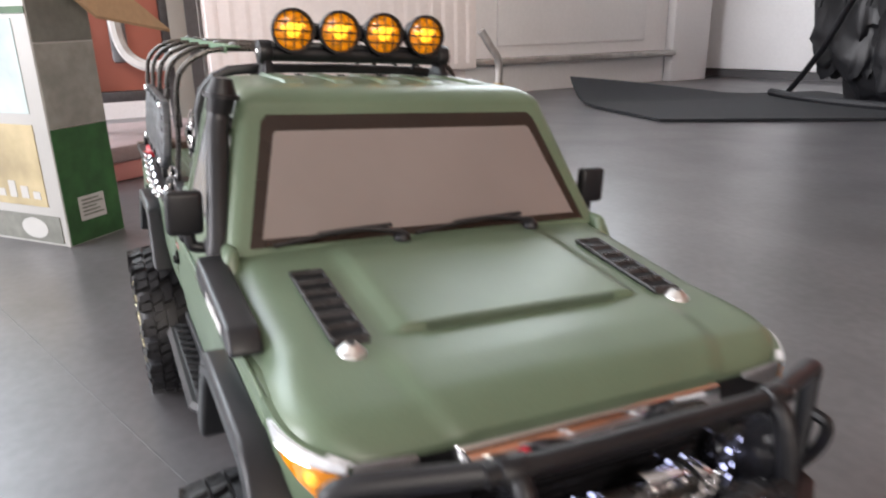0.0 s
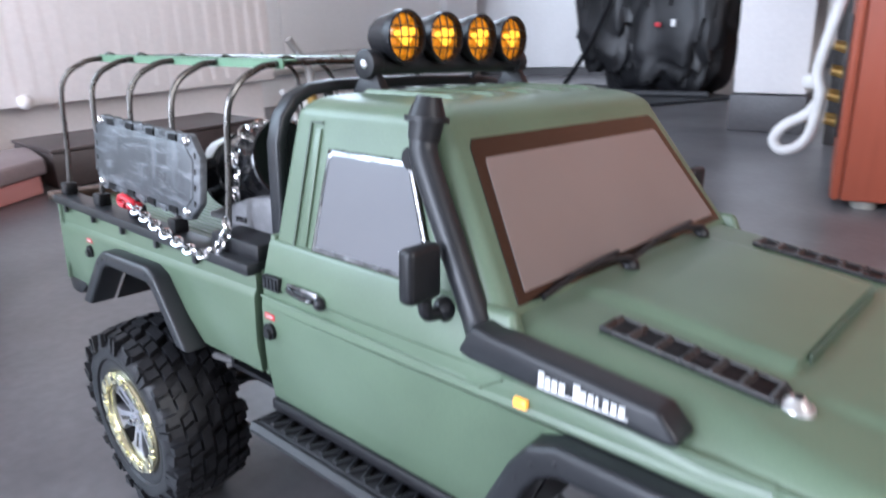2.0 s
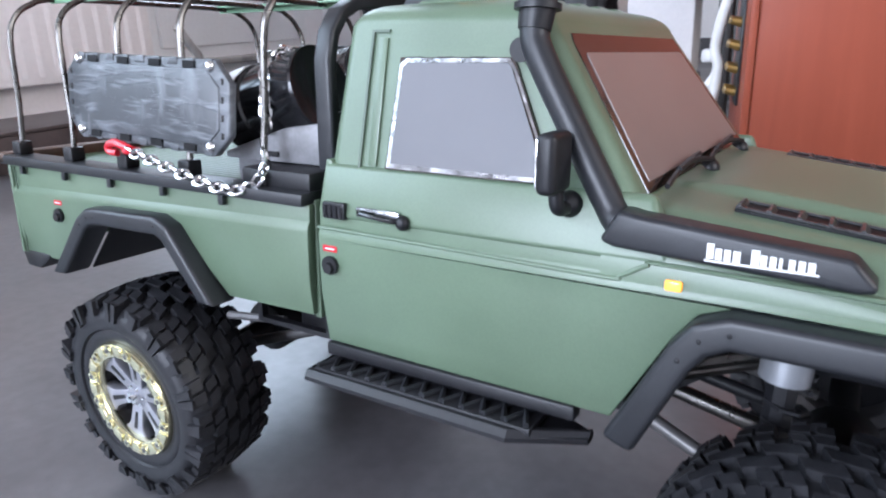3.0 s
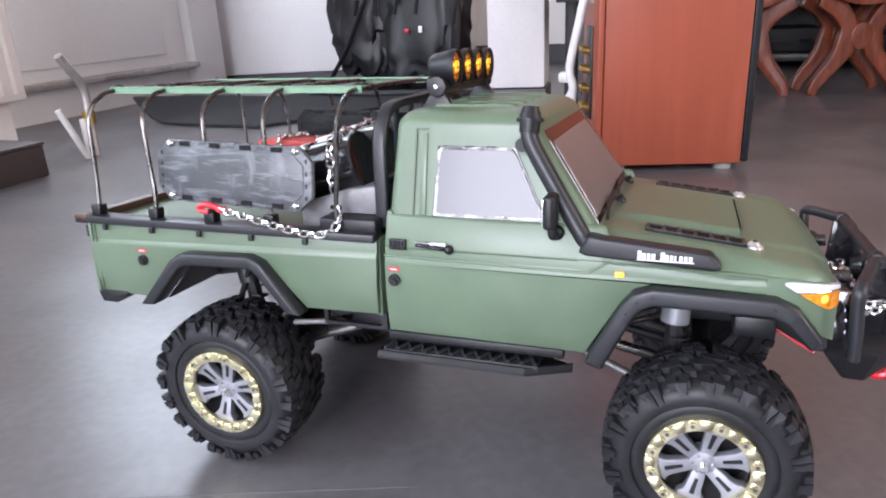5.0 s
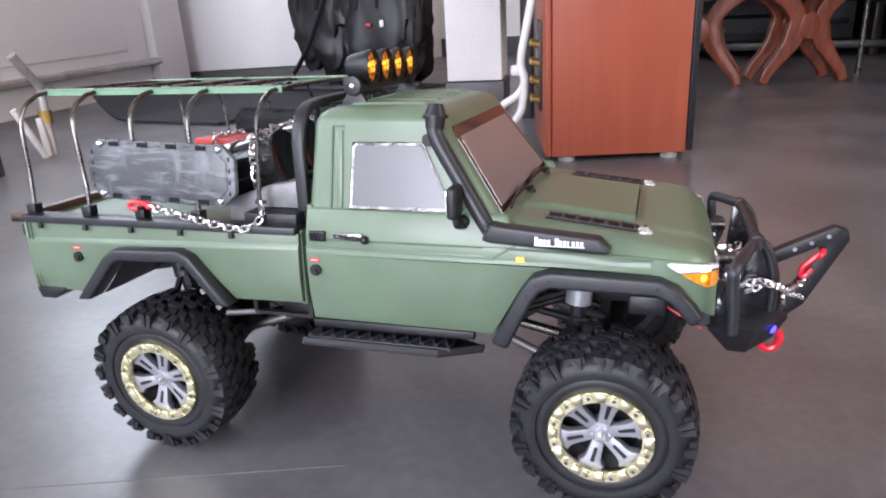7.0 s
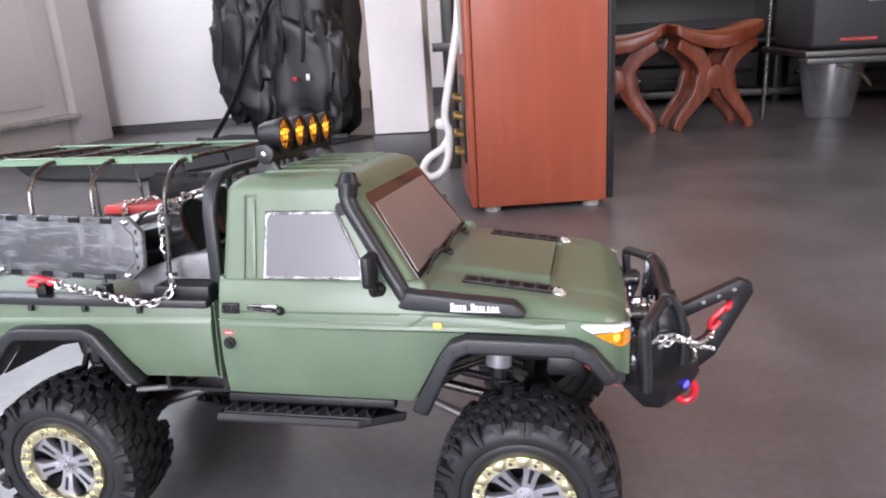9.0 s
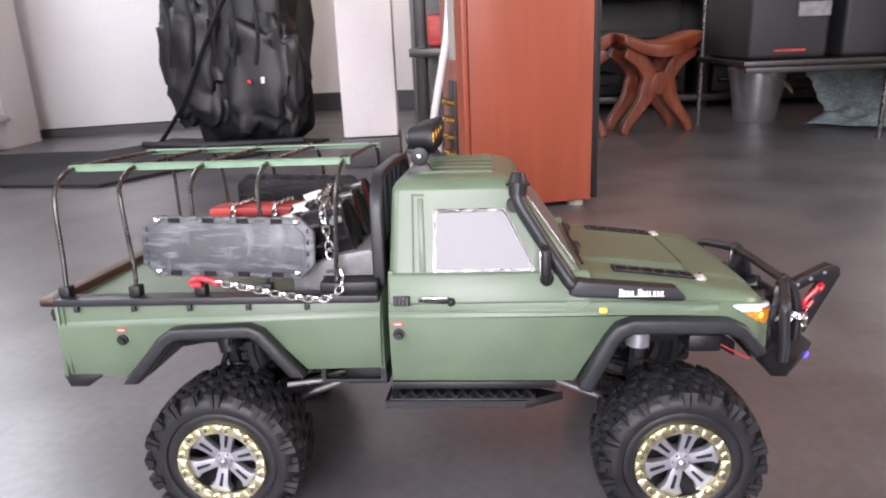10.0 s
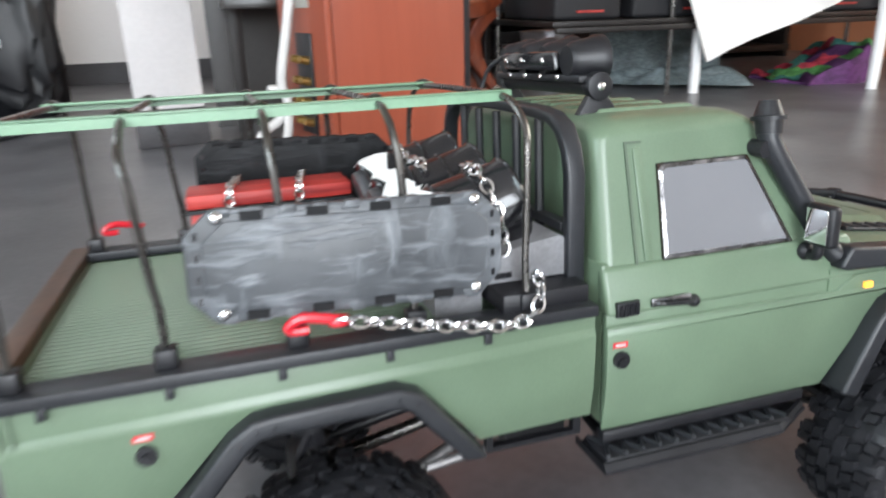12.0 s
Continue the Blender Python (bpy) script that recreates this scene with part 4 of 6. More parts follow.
# roof lamps on a bar
lb = tp("roof_light_bar", rod(bmesh.new(), (-0.0165, -0.0545, 0.2645), (-0.0165, 0.0545, 0.2645), 0.0046, seg=18), BLACK, None, "black roof light bar", smooth=True)
bm = box(-0.0255, -0.0135, -0.0530, 0.0530, 0.2665, 0.2700)
tp("bar_tray", bm, BLACK, lb, bevel=0.0008)
for s in (-1, 1):
    bm = hull8(bmesh.new(), [(-0.0275, s * 0.0505, 0.2505), (-0.0045, s * 0.0505, 0.2500), (-0.0045, s * 0.0565, 0.2500), (-0.0275, s * 0.0565, 0.2505)],
               [(-0.0200, s * 0.0515, 0.2625), (-0.0130, s * 0.0515, 0.2625), (-0.0130, s * 0.0552, 0.2625), (-0.0200, s * 0.0552, 0.2625)])
    rod(bm, (-0.0165, s * 0.0510, 0.2648), (-0.0165, s * 0.0580, 0.2648), 0.0066, seg=20)
    tp("bar_foot", bm, BLACK, lb, bevel=0.0004)
    tp("foot_screw", dome(bmesh.new(), (-0.0165, s * 0.0580, 0.2648), 0.0022, 0.0012, (0, s, 0), 10, 3), BRIGHT, lb)
for y in (-0.0400, -0.0133, 0.0133, 0.0400):
    prof = [(0.0001, -0.0255), (0.0072, -0.0255), (0.0090, -0.0225), (0.0110, -0.0125), (0.0119, -0.0105), (0.0119, -0.0066), (0.0108, -0.0066), (0.0106, -0.0095), (0.0001, -0.0120)]
    turn_x = Matrix.Translation((0, y, 0.2768)) @ Matrix.Rotation(radians(-90), 4, "Z")
    bm = lathe(prof, 28, closed=False)
    bm.transform(turn_x)
    lamp = tp("roof_lamp", bm, BLACK, lb, "round roof lamp with an amber lens", smooth=True)
    bm = dome(bmesh.new(), (-0.0102, y, 0.2768), 0.0107, 0.0030, (1, 0, 0), 26, 5)
    q = part("lens", bm, LAMPLENS, None, "", None, True)
    q.parent = lb
    for dy, dz, w in ((-0.0002, 0.0004, 0.0048), (0.0046, 0.0026, 0.0022), (-0.0050, 0.0010, 0.0024)):
        tp("led", dome(bmesh.new(), (-0.0075 - abs(dy) * 0.12, y + dy, 0.2768 + dz), w * 0.95, 0.0007, (1, 0, 0), 10, 2), AMBERGLOW, lb, "glowing amber diode")
    bm = bmesh.new()
    for k in (-1, 0, 1):
        c = math.sqrt(1 - (k * 0.42) ** 2) * 0.0111
        tube(bm, [(-0.0076, y + k * 0.0047, 0.2768 - c), (-0.0056, y + k * 0.0047, 0.2768), (-0.0076, y + k * 0.0047, 0.2768 + c)], 0.00034, 5, steps=4)
        tube(bm, [(-0.0076, y - c, 0.2768 + k * 0.0047), (-0.0056, y, 0.2768 + k * 0.0047), (-0.0076, y + c, 0.2768 + k * 0.0047)], 0.00034, 5, steps=4)
    tp("lamp_grille", bm, BLACK, lb, "black wire grille")
for y in (-0.0267, 0.0, 0.0267):
    tp("lamp_link", box(-0.0235, -0.0155, y - 0.0040, y + 0.0040, 0.2740, 0.2800), BLACK, lb, bevel=0.0006)
tp("lamp_backplate", box(-0.0290, -0.0250, -0.0330, 0.0330, 0.2718, 0.2815), GLOSSBLACK, lb, "black backplate with bright screws", bevel=0.0022)
for y in (-0.020, 0.006, 0.028):
    tp("plate_screw", dome(bmesh.new(), (-0.0290, y, 0.2770), 0.0017, 0.0011, (-1, 0, 0), 10, 3), BRIGHT, lb)
for y in (-0.030, -0.010, 0.010, 0.030):
    tp("tray_screw", dome(bmesh.new(), (-0.0255, y, 0.2690), 0.0016, 0.0010, (-1, 0, 0.2), 10, 3), BRIGHT, lb)
tp("lamp_wire", tube(bmesh.new(), [(-0.0285, 0.034, 0.279), (-0.034, 0.044, 0.272), (-0.037, 0.047, 0.262), (-0.041, 0.046, 0.256)], 0.0012, 6), BLACK, lb)

# grille and front lamps
tp("grille_panel", box(0.2150, 0.2225, -0.0880, 0.0880, 0.120, 0.1600), BLACK, None, "black grille panel")
gb = tp("grille_bar", hull8(bmesh.new(), [(0.2226, -0.056, 0.1520), (0.2285, -0.054, 0.1525), (0.2285, 0.054, 0.1525), (0.2226, 0.056, 0.1520)],
                            [(0.2226, -0.056, 0.1592), (0.2262, -0.054, 0.1586), (0.2262, 0.054, 0.1586), (0.2226, 0.056, 0.1592)]), CHROME, None, "bright chrome grille bar", bevel=0.0007)
for i in range(5):
    tp("grille_slat", box(0.2220, 0.2255, -0.048, 0.048, 0.1250 + i * 0.0042, 0.1270 + i * 0.0042), CHROME if i == 4 else GLOSSBLACK, gb)
for s in (-1, 1):
    bm = lathe([(0.0001, 0.004), (0.0115, 0.0), (0.0130, 0.0005), (0.0140, 0.004), (0.0130, 0.008), (0.0001, 0.008)], 28, closed=False)
    bm.transform(Matrix.Translation((0.2330, s * 0.0640, 0.1290)) @ Matrix.Rotation(radians(90), 4, "Z"))
    hl = tp("headlamp", bm, GLOSSBLACK, None, "round black headlamp with small diodes", smooth=True)
    for k in range(12):
        a = k * 2 * math.pi / 8 + 0.2 if k < 8 else k * math.pi / 2 + 0.5
        r = 0.0088 if k < 8 else 0.0042
        tp("diode", dome(bmesh.new(), (0.2332, s * 0.0640 + r * math.cos(a), 0.1290 + r * math.sin(a)), 0.0012, 0.0008, (1, 0, 0), 8, 2), WHITELED, hl, "small white diode")

for y, z in ((0.031, 0.1490), (-0.021, 0.1490), (0.046, 0.1480), (0.038, 0.1310), (-0.004, 0.1270)):
    cluster = tp("diode_cluster", box(0.2256, 0.2274, y - 0.0075, y + 0.0075, z - 0.0032, z + 0.0032), GLOSSBLACK, gb, "small lamp of four diodes", bevel=0.0006)
    for k in range(4):
        tp("diode", dome(bmesh.new(), (0.2274, y - 0.0054 + k * 0.0036, z + 0.0008 * (-1) ** k), 0.0012, 0.0008, (1, 0, 0.3), 8, 2), WHITELED, cluster, "small white diode")

# bumper, bull bar, stinger, winch
def both_sides(line):
    return line + [(x, -y, z) for x, y, z in line[::-1]]


bump = tp("front_bumper", hull8(bmesh.new(), both_sides([(0.2340, -0.0800, 0.1015), (0.2450, -0.0790, 0.1005), (0.2630, -0.0560, 0.1025)]),
                                both_sides([(0.2200, -0.0950, 0.1222), (0.2480, -0.0900, 0.1215), (0.2715, -0.0570, 0.1185)])), BLACK, None, "black wedge front bumper", bevel=0.0014)
outer = [(0.2345, -0.0950, 0.1200), (0.2340, -0.0965, 0.1350), (0.2325, -0.0975, 0.1520), (0.2330, -0.0965, 0.1605), (0.2390, -0.0800, 0.1632), (0.2485, -0.0530, 0.1653)]
bar = [(0.2488, -0.0600, 0.1652), (0.2492, -0.0510, 0.1655), (0.2496, -0.0200, 0.1656)]
tp("bull_bar", tube(bmesh.new(), bar + mirrored(bar)[::-1], 0.0034, 12), BLACK, bump, "black tube bull bar", smooth=True)
for s in (-1, 1):
    tp("bar_side_tube", tube(bmesh.new(), [(x, -s * y, z) for x, y, z in outer], 0.0036, 12), FLARE, bump, smooth=True)
    if s > 0:
        tp("bar_loop", tube(bmesh.new(), [(0.2335, s * 0.0980, 0.1420), (0.2415, s * 0.0995, 0.1400), (0.2410, s * 0.0990, 0.1300), (0.2360, s * 0.0960, 0.1190)], 0.0026, 8), BLACK, bump, smooth=True)
    bm = tube(bmesh.new(), [(0.2610, s * 0.0510, 0.1180), (0.2610, s * 0.0510, 0.1420), (0.2560, s * 0.0510, 0.1600), (0.2495, s * 0.0510, 0.1655)], 0.0034, 10)
    tp("bull_bar_upright", bm, BLACK, bump, smooth=True)
    tp("bar_clamp", rod(bmesh.new(), (0.2490, s * 0.0560, 0.1654), (0.2496, s * 0.0475, 0.1656), 0.0046, seg=16), BLACK, bump, bevel=0.0008)
    tp("clamp_screw", dome(bmesh.new(), (0.2490, s * 0.0560, 0.1654), 0.0024, 0.0012, (0, s, 0), 10, 3), GLOSSBLACK, bump)
    tp("brace_plate", prism([(0.2400, 0.1205), (0.2600, 0.1190), (0.2590, 0.1450), (0.2530, 0.1640), (0.2440, 0.1640)], s * 0.0490, s * 0.0515), GLOSSBLACK, bump, bevel=0.0006)
tp("stinger_plate", strip([(0.2560, 0.1395), (0.2690, 0.1462), (0.3035, 0.1645), (0.3115, 0.1620), (0.3128, 0.1555), (0.2890, 0.1080), (0.2760, 0.0965)],
                          [(0.2560, 0.1290), (0.2690, 0.1365), (0.2945, 0.1500), (0.2970, 0.1485), (0.2965, 0.1455), (0.2820, 0.1205), (0.2660, 0.1100)], -0.0050, 0.0050), BLACK, bump, "black stinger plate", bevel=0.0008)
for u in (0.280, 0.290, 0.300):
    for s in (-1, 1):
        tp("stinger_hole", dome(bmesh.new(), (u, s * 0.0051, 0.1475 + (u - 0.280) * 0.50), 0.0015, 0.0004, (0, s, 0), 10, 2), GREYTRAY, bump)
for s in (-1, 1):
    tp("grille_stud", rod(bmesh.new(), (0.2225, s * 0.0425, 0.1500), (0.2388, s * 0.0425, 0.1514), 0.0050, 0.0042, 14), DARKROD, bump, "dark metal stud", smooth=True)
tp("winch", rod(bmesh.new(), (0.2400, -0.034, 0.1260), (0.2400, 0.034, 0.1260), 0.0095, seg=20), DARKROD, bump, "dark winch drum", smooth=True)
tp("winch_motor_plate", box(0.2385, 0.2450, 0.0060, 0.0240, 0.1345, 0.1420), CHROME, bump, "bright chrome winch plate", bevel=0.0010)
for y in (0.0085, 0.0150, 0.0215):
    tp("winch_screw", dome(bmesh.new(), (0.2450, y, 0.1385), 0.0016, 0.0010, (1, 0, 0.4), 10, 3), BRIGHT, bump)
for y in (-0.033, 0.033):
    tp("winch_end", rod(bmesh.new(), (0.2400, y - 0.003, 0.1260), (0.2400, y + 0.003, 0.1260), 0.0130, seg=20), BRIGHT, bump, "bright winch end cap", bevel=0.0008)
tp("grille_guard", tube(bmesh.new(), [(0.2620, -0.050, 0.1400), (0.2640, 0, 0.1405), (0.2620, 0.050, 0.1400)], 0.0030, 8), BLACK, bump, smooth=True)
for s in (-1, 1):
    bm = lathe([(0.0001, 0.001), (0.0098, 0.0), (0.0110, 0.001), (0.0118, 0.006), (0.0080, 0.012), (0.0001, 0.013)], 24, closed=False)
    bm.transform(Matrix.Translation((0.2660, s * 0.036, 0.1335)) @ Matrix.Rotation(radians(90), 4, "Z"))
    fl = tp("fog_lamp", bm, GLOSSBLACK, bump, "round black fog lamp with diodes", smooth=True)
    for k in range(5):
        a = k * 2 * math.pi / 5 + 0.3
        tp("diode", dome(bmesh.new(), (0.2660, s * 0.036 + 0.006 * math.cos(a), 0.1335 + 0.006 * math.sin(a)), 0.0014, 0.0008, (1, 0, 0), 8, 2), WHITELED, bump, "small white diode")
tp("blue_diode", dome(bmesh.new(), (0.2605, -0.0718, 0.1150), 0.0028, 0.0016, (0.85, -0.6, -0.3), 12, 3), BLUELED, bump, "blue marker diode")
tp("blue_diode", dome(bmesh.new(), (0.2605, 0.0718, 0.1150), 0.0028, 0.0016, (0.85, 0.6, -0.3), 12, 3), BLUELED, bump, "blue marker diode")
tp("red_cable", tube(bmesh.new(), [(0.176, -0.060, 0.1330), (0.190, -0.066, 0.1275), (0.205, -0.072, 0.1205), (0.2190, -0.076, 0.1140)], 0.0007, 6), RED, None, "thin red cable")
tp("front_tow_hook", tube(bmesh.new(), [(0.2640, -0.0180, 0.1020), (0.2700, -0.0182, 0.0960), (0.2745, -0.0184, 0.0880), (0.2715, -0.0184, 0.0800), (0.2650, -0.0184, 0.0790), (0.2620, -0.0182, 0.0840), (0.2650, -0.0180, 0.0890)], 0.0028, 8), RED, bump, "red tow hook", smooth=True)

# side steps
for s in (-1, 1):
    O = [(-0.0420, 0.0860), (-0.0420, 0.1130), (0.0560, 0.1130), (0.0830, 0.1005), (0.0830, 0.0940), (0.0660, 0.0860)]
    step = tp("side_step", plate([(x, s * y) for x, y in O], 0.0945, 0.0965), BLACK, None, "black tubular side step", bevel=0.0004)
    bm = bmesh.new()
    way = [(-0.0420, 0.0865), (-0.0425, 0.1125), (0.0560, 0.1130), (0.0830, 0.0985)]
    sect = [(-0.0030, 0.0940), (0.0012, 0.0940), (0.0012, 0.0958), (-0.0008, 0.0985), (-0.0030, 0.0985)]
    rows = [[bm.verts.new((x, s * (y + dy), z)) for dy, z in sect] for x, y in way]
    for a, b in zip(rows, rows[1:]):
        for q in range(5):
            bm.faces.new((a[q], a[(q + 1) % 5], b[(q + 1) % 5], b[q]))
    bm.faces.new(rows[0])
    bm.faces.new(rows[-1][::-1])
    tp("step_rail", bm, BLACK, step, "black edge rail")
    tp("step_tread", box(-0.0400, 0.0640, min(s * 0.0880, s * 0.1100), max(s * 0.0880, s * 0.1100), 0.0960, 0.0995), RUBBER, step, bevel=0.0006)
    for i in range(11):
        x = -0.0385 + i * 0.0092
        for k in (0, 1):
            tp("tread_bar", rod(bmesh.new(), (x + k * 0.0085, s * 0.0895, 0.1003), (x + (1 - k) * 0.0085, s * 0.1090, 0.1003), 0.0012, seg=6), FLARE, step)
    for x in (-0.028, 0.045):
        tp("step_arm", rod(bmesh.new(), (x, s * 0.088, 0.0965), (x, s * 0.045, 0.1020), 0.0032, seg=8), BLACK, step, smooth=True)

# chassis, links, shocks
for s in (-1, 1):
    tp("frame_rail", prism([(-0.275, 0.1150), (-0.200, 0.1280), (-0.120, 0.1270), (-0.085, 0.1030), (0.090, 0.1010), (0.120, 0.1240), (0.200, 0.1250), (0.222, 0.1120), (0.222, 0.1000), (0.200, 0.1140), (0.125, 0.1130), (0.095, 0.0900), (-0.085, 0.0910), (-0.120, 0.1150), (-0.200, 0.1160), (-0.275, 0.1030)], s * 0.0330, s * 0.0380), BLACK, None, "black chassis rail", bevel=0.0006)
    for x0, lean in ((0.1430, 0.004), (-0.1640, -0.006)):
        sh = tp("shock_absorber", rod(bmesh.new(), (x0 + lean - 0.004, s * 0.0640, 0.1440), (x0 + lean * 0.3 - 0.003, s * 0.0650, 0.1210), 0.0088, seg=20), SHOCKMETAL if x0 > 0 else BLACK, None, "grey metal shock absorber", smooth=True)
        tp("shock_rod", rod(bmesh.new(), (x0 + lean * 0.3 - 0.003, s * 0.0650, 0.1210), (x0 - lean, s * 0.0640, 0.0680), 0.0055, seg=8), BLACK, sh, smooth=True)
        bm = bmesh.new()
        tube(bm, [(x0 + 0.0072 * math.cos(a * 0.9), s * 0.0645 + 0.0072 * math.sin(a * 0.9), 0.117 - a * 0.00105) for a in range(0, 40)], 0.0010, 5, steps=1)
        tp("shock_spring", bm, BLACK, sh)
    for a, b in (((0.0700, 0.088), (0.1500, 0.062)), ((-0.0700, 0.090), (-0.1550, 0.064))):
        tp("lower_link", rod(bmesh.new(), (a[0], s * 0.040, a[1]), (b[0], s * 0.058, b[1]), 0.0032, seg=10), LINKMETAL, None, "dull metal link rod", smooth=True)
        tp("upper_link", rod(bmesh.new(), (a[0], s * 0.030, a[1] + 0.020), (b[0], s * 0.020, b[1] + 0.024), 0.0030, seg=10), BLACK, None, smooth=True)
tp("gearbox", box(-0.035, 0.045, -0.028, 0.028, 0.0820, 0.1100), BLACK, None, "black gearbox housing", bevel=0.004)
tp("front_motor", rod(bmesh.new(), (0.115, 0.0, 0.118), (0.165, 0.0, 0.118), 0.018, seg=18), BLACK, None, "dark motor", smooth=True)
for i, (y, z) in enumerate(((-0.070, 0.124), (-0.062, 0.129), (-0.074, 0.118), (-0.066, 0.112))):
    tp("exhaust_pipe", rod(bmesh.new(), (0.098, y, z), (0.135, y + 0.018, z + 0.008), 0.0032, seg=8), DARKROD, None, "dark ribbed pipe", smooth=True)
tp("servo", box(0.174, 0.197, -0.082, -0.045, 0.1215, 0.1345), BLACK, None, "black servo box", bevel=0.002)
for a, b in (((0.035, 0.0, 0.088), (0.150, 0.0, 0.062)), ((-0.030, 0.0, 0.088), (-0.152, 0.0, 0.062))):
    tp("drive_shaft", rod(bmesh.new(), a, b, 0.0040, seg=10), DARKROD, None, "metal drive shaft", smooth=True)
for s in (-1, 1):
    bm = bmesh.new()
    for x0, x1, z0, z1 in ((-0.0980, -0.0440, 0.1165, 0.1195), (-0.0920, -0.0440, 0.1045, 0.1070), (-0.0480, -0.0440, 0.1070, 0.1165), (-0.0920, -0.0890, 0.1070, 0.1165)):
        block(bm, x0, x1, min(s * 0.088, s * 0.092), max(s * 0.088, s * 0.092), z0, z1)
    tp("side_guard", bm, BLACK, None, "black open guard frame")
    tp("side_bar", rod(bmesh.new(), (-0.1200, s * 0.0860, 0.1000), (-0.0800, s * 0.0860, 0.1050), 0.0022, seg=8), LINKMETAL, None, "dull metal side bar", smooth=True)
    tp("rear_strut", rod(bmesh.new(), (-0.1600, s * 0.0720, 0.1440), (-0.1760, s * 0.0700, 0.1080), 0.0024, seg=8), BLACK, None, "black strut", smooth=True)
    tp("sill_trim", box(-0.0380, 0.0780, min(s * 0.0960, s * 0.1030), max(s * 0.0960, s * 0.1030), 0.1035, 0.1092), BLACK, None, "black sill under the door", bevel=0.0008)
tp("fuel_tank", box(-0.0780, -0.0440, -0.0780, -0.0420, 0.0960, 0.1180), BLACK, None, "black fuel tank", bevel=0.003)
tp("fuel_tank", box(-0.0780, -0.0440, 0.0420, 0.0780, 0.0960, 0.1180), BLACK, None, "black fuel tank", bevel=0.003)
tp("rear_hook", tube(bmesh.new(), [(-0.276, 0.02, 0.110), (-0.283, 0.02, 0.106), (-0.284, 0.02, 0.098), (-0.277, 0.02, 0.096)], 0.0024, 8), RED, None, "red rear tow hook", smooth=True)


# wheels and axles: level with the floor
def wheel(x, s):
    R, W = 0.0545, 0.045
    m = Matrix.Translation((x, s * 0.0960, 0.0586)) @ (Matrix() if s < 0 else Matrix.Rotation(math.pi, 4, "Z"))
    half = [(0.0315, -0.0205), (0.0345, -0.0222), (0.0388, -0.0226), (0.0399, -0.0220), (0.0407, -0.0234), (0.0450, -0.0243), (0.0490, -0.0234), (0.0525, -0.0205), (0.0542, -0.0160), (0.0548, -0.0080)]
    prof = half + [(0.0548, 0.0)] + [(r, -y) for r, y in half[::-1]] + [(0.0300, 0.0)]
    w = part("wheel", lathe(prof, 64), RUBBER, truck, "mud tyre on a silver and gold wheel", m, True)
    bm = bmesh.new()
    n = 20
    for i in range(n):
        for sd, off in ((-1, 0.0), (1, 0.5)):
            a0 = 2 * math.pi * (i + off) / n

            def lug(r, a, y):
                return (r * math.cos(a), y, r * math.sin(a))
            sk = 0.035 * sd
            # three staggered rows of blocks from the middle out to the rounded shoulder
            for y0, y1, r0, r1, ph, lean, cuts in ((0.0005, 0.0070, 0.0588, 0.0586, 0.10, 0.050, ((-0.112, 0.112),)),
                                                   (0.0082, 0.0146, 0.0585, 0.0578, -0.02, 0.045, ((-0.118, -0.008), (0.014, 0.105))),
                                                   (0.0156, 0.0230, 0.0577, 0.0562, 0.0, 0.012, ((-0.112, -0.012), (0.010, 0.112)))):
                b0 = a0 + ph
                for u0, u1 in cuts:
                    top = [lug(r0, b0 + u0, sd * y0), lug(r0, b0 + u1, sd * y0), lug(r1, b0 + u1 + lean * sd, sd * y1), lug(r1, b0 + u0 + lean * sd, sd * y1)]
                    low = [(px * 0.925, py, pz * 0.925) for px, py, pz in top]
                    c = [sum(q[k] for q in top) / 4 for k in (0, 1, 2)]
                    top = [tuple(c[k] + (q[k] - c[k]) * 0.93 for k in (0, 1, 2)) for q in top]
                    hull8(bm, low, top)
            foot = 0.0462 if i % 2 else 0.0485
            for u0, u1 in (((-0.095, -0.012), (0.012, 0.095)) if i % 2 else ((-0.060, 0.060),)):
                lo = [lug(foot, a0 + u0 * 0.8 + sk, sd * 0.0228), lug(foot, a0 + u1 * 0.8 + sk, sd * 0.0228), lug(0.0560, a0 + u1 + sk, sd * 0.0190), lug(0.0560, a0 + u0 + sk, sd * 0.0190)]
                hi = [lug(foot + 0.0005, a0 + u0 * 0.75 + sk, sd * 0.0256), lug(foot + 0.0005, a0 + u1 * 0.75 + sk, sd * 0.0256), lug(0.0566, a0 + u1 * 0.95 + sk, sd * 0.0238), lug(0.0566, a0 + u0 * 0.95 + sk, sd * 0.0246)]
                hull8(bm, lo, hi)
    part("tread", bm, RUBBER, w, "chunky tread blocks")
    part("rim", lathe([(0.0310, -0.0190), (0.0280, -0.0185), (0.0265, -0.0100), (0.0260, 0.0150), (0.0310, 0.0190), (0.0320, 0.0)], 48), BASEDARK, w, "dark inner rim", smooth=True)
    part("rim_disc", lathe([(0.0001, -0.0010), (0.0265, -0.0010), (0.0265, 0.0010), (0.0001, 0.0010)], 32, closed=False), BLACK, w)
    ring = part("beadlock_ring", lathe([(0.0242, -0.0210), (0.0252, -0.0236), (0.0322, -0.0238), (0.0332, -0.0215), (0.0326, -0.0190), (0.0248, -0.0190)], 48), GOLD, w, "gold beadlock ring", smooth=True)
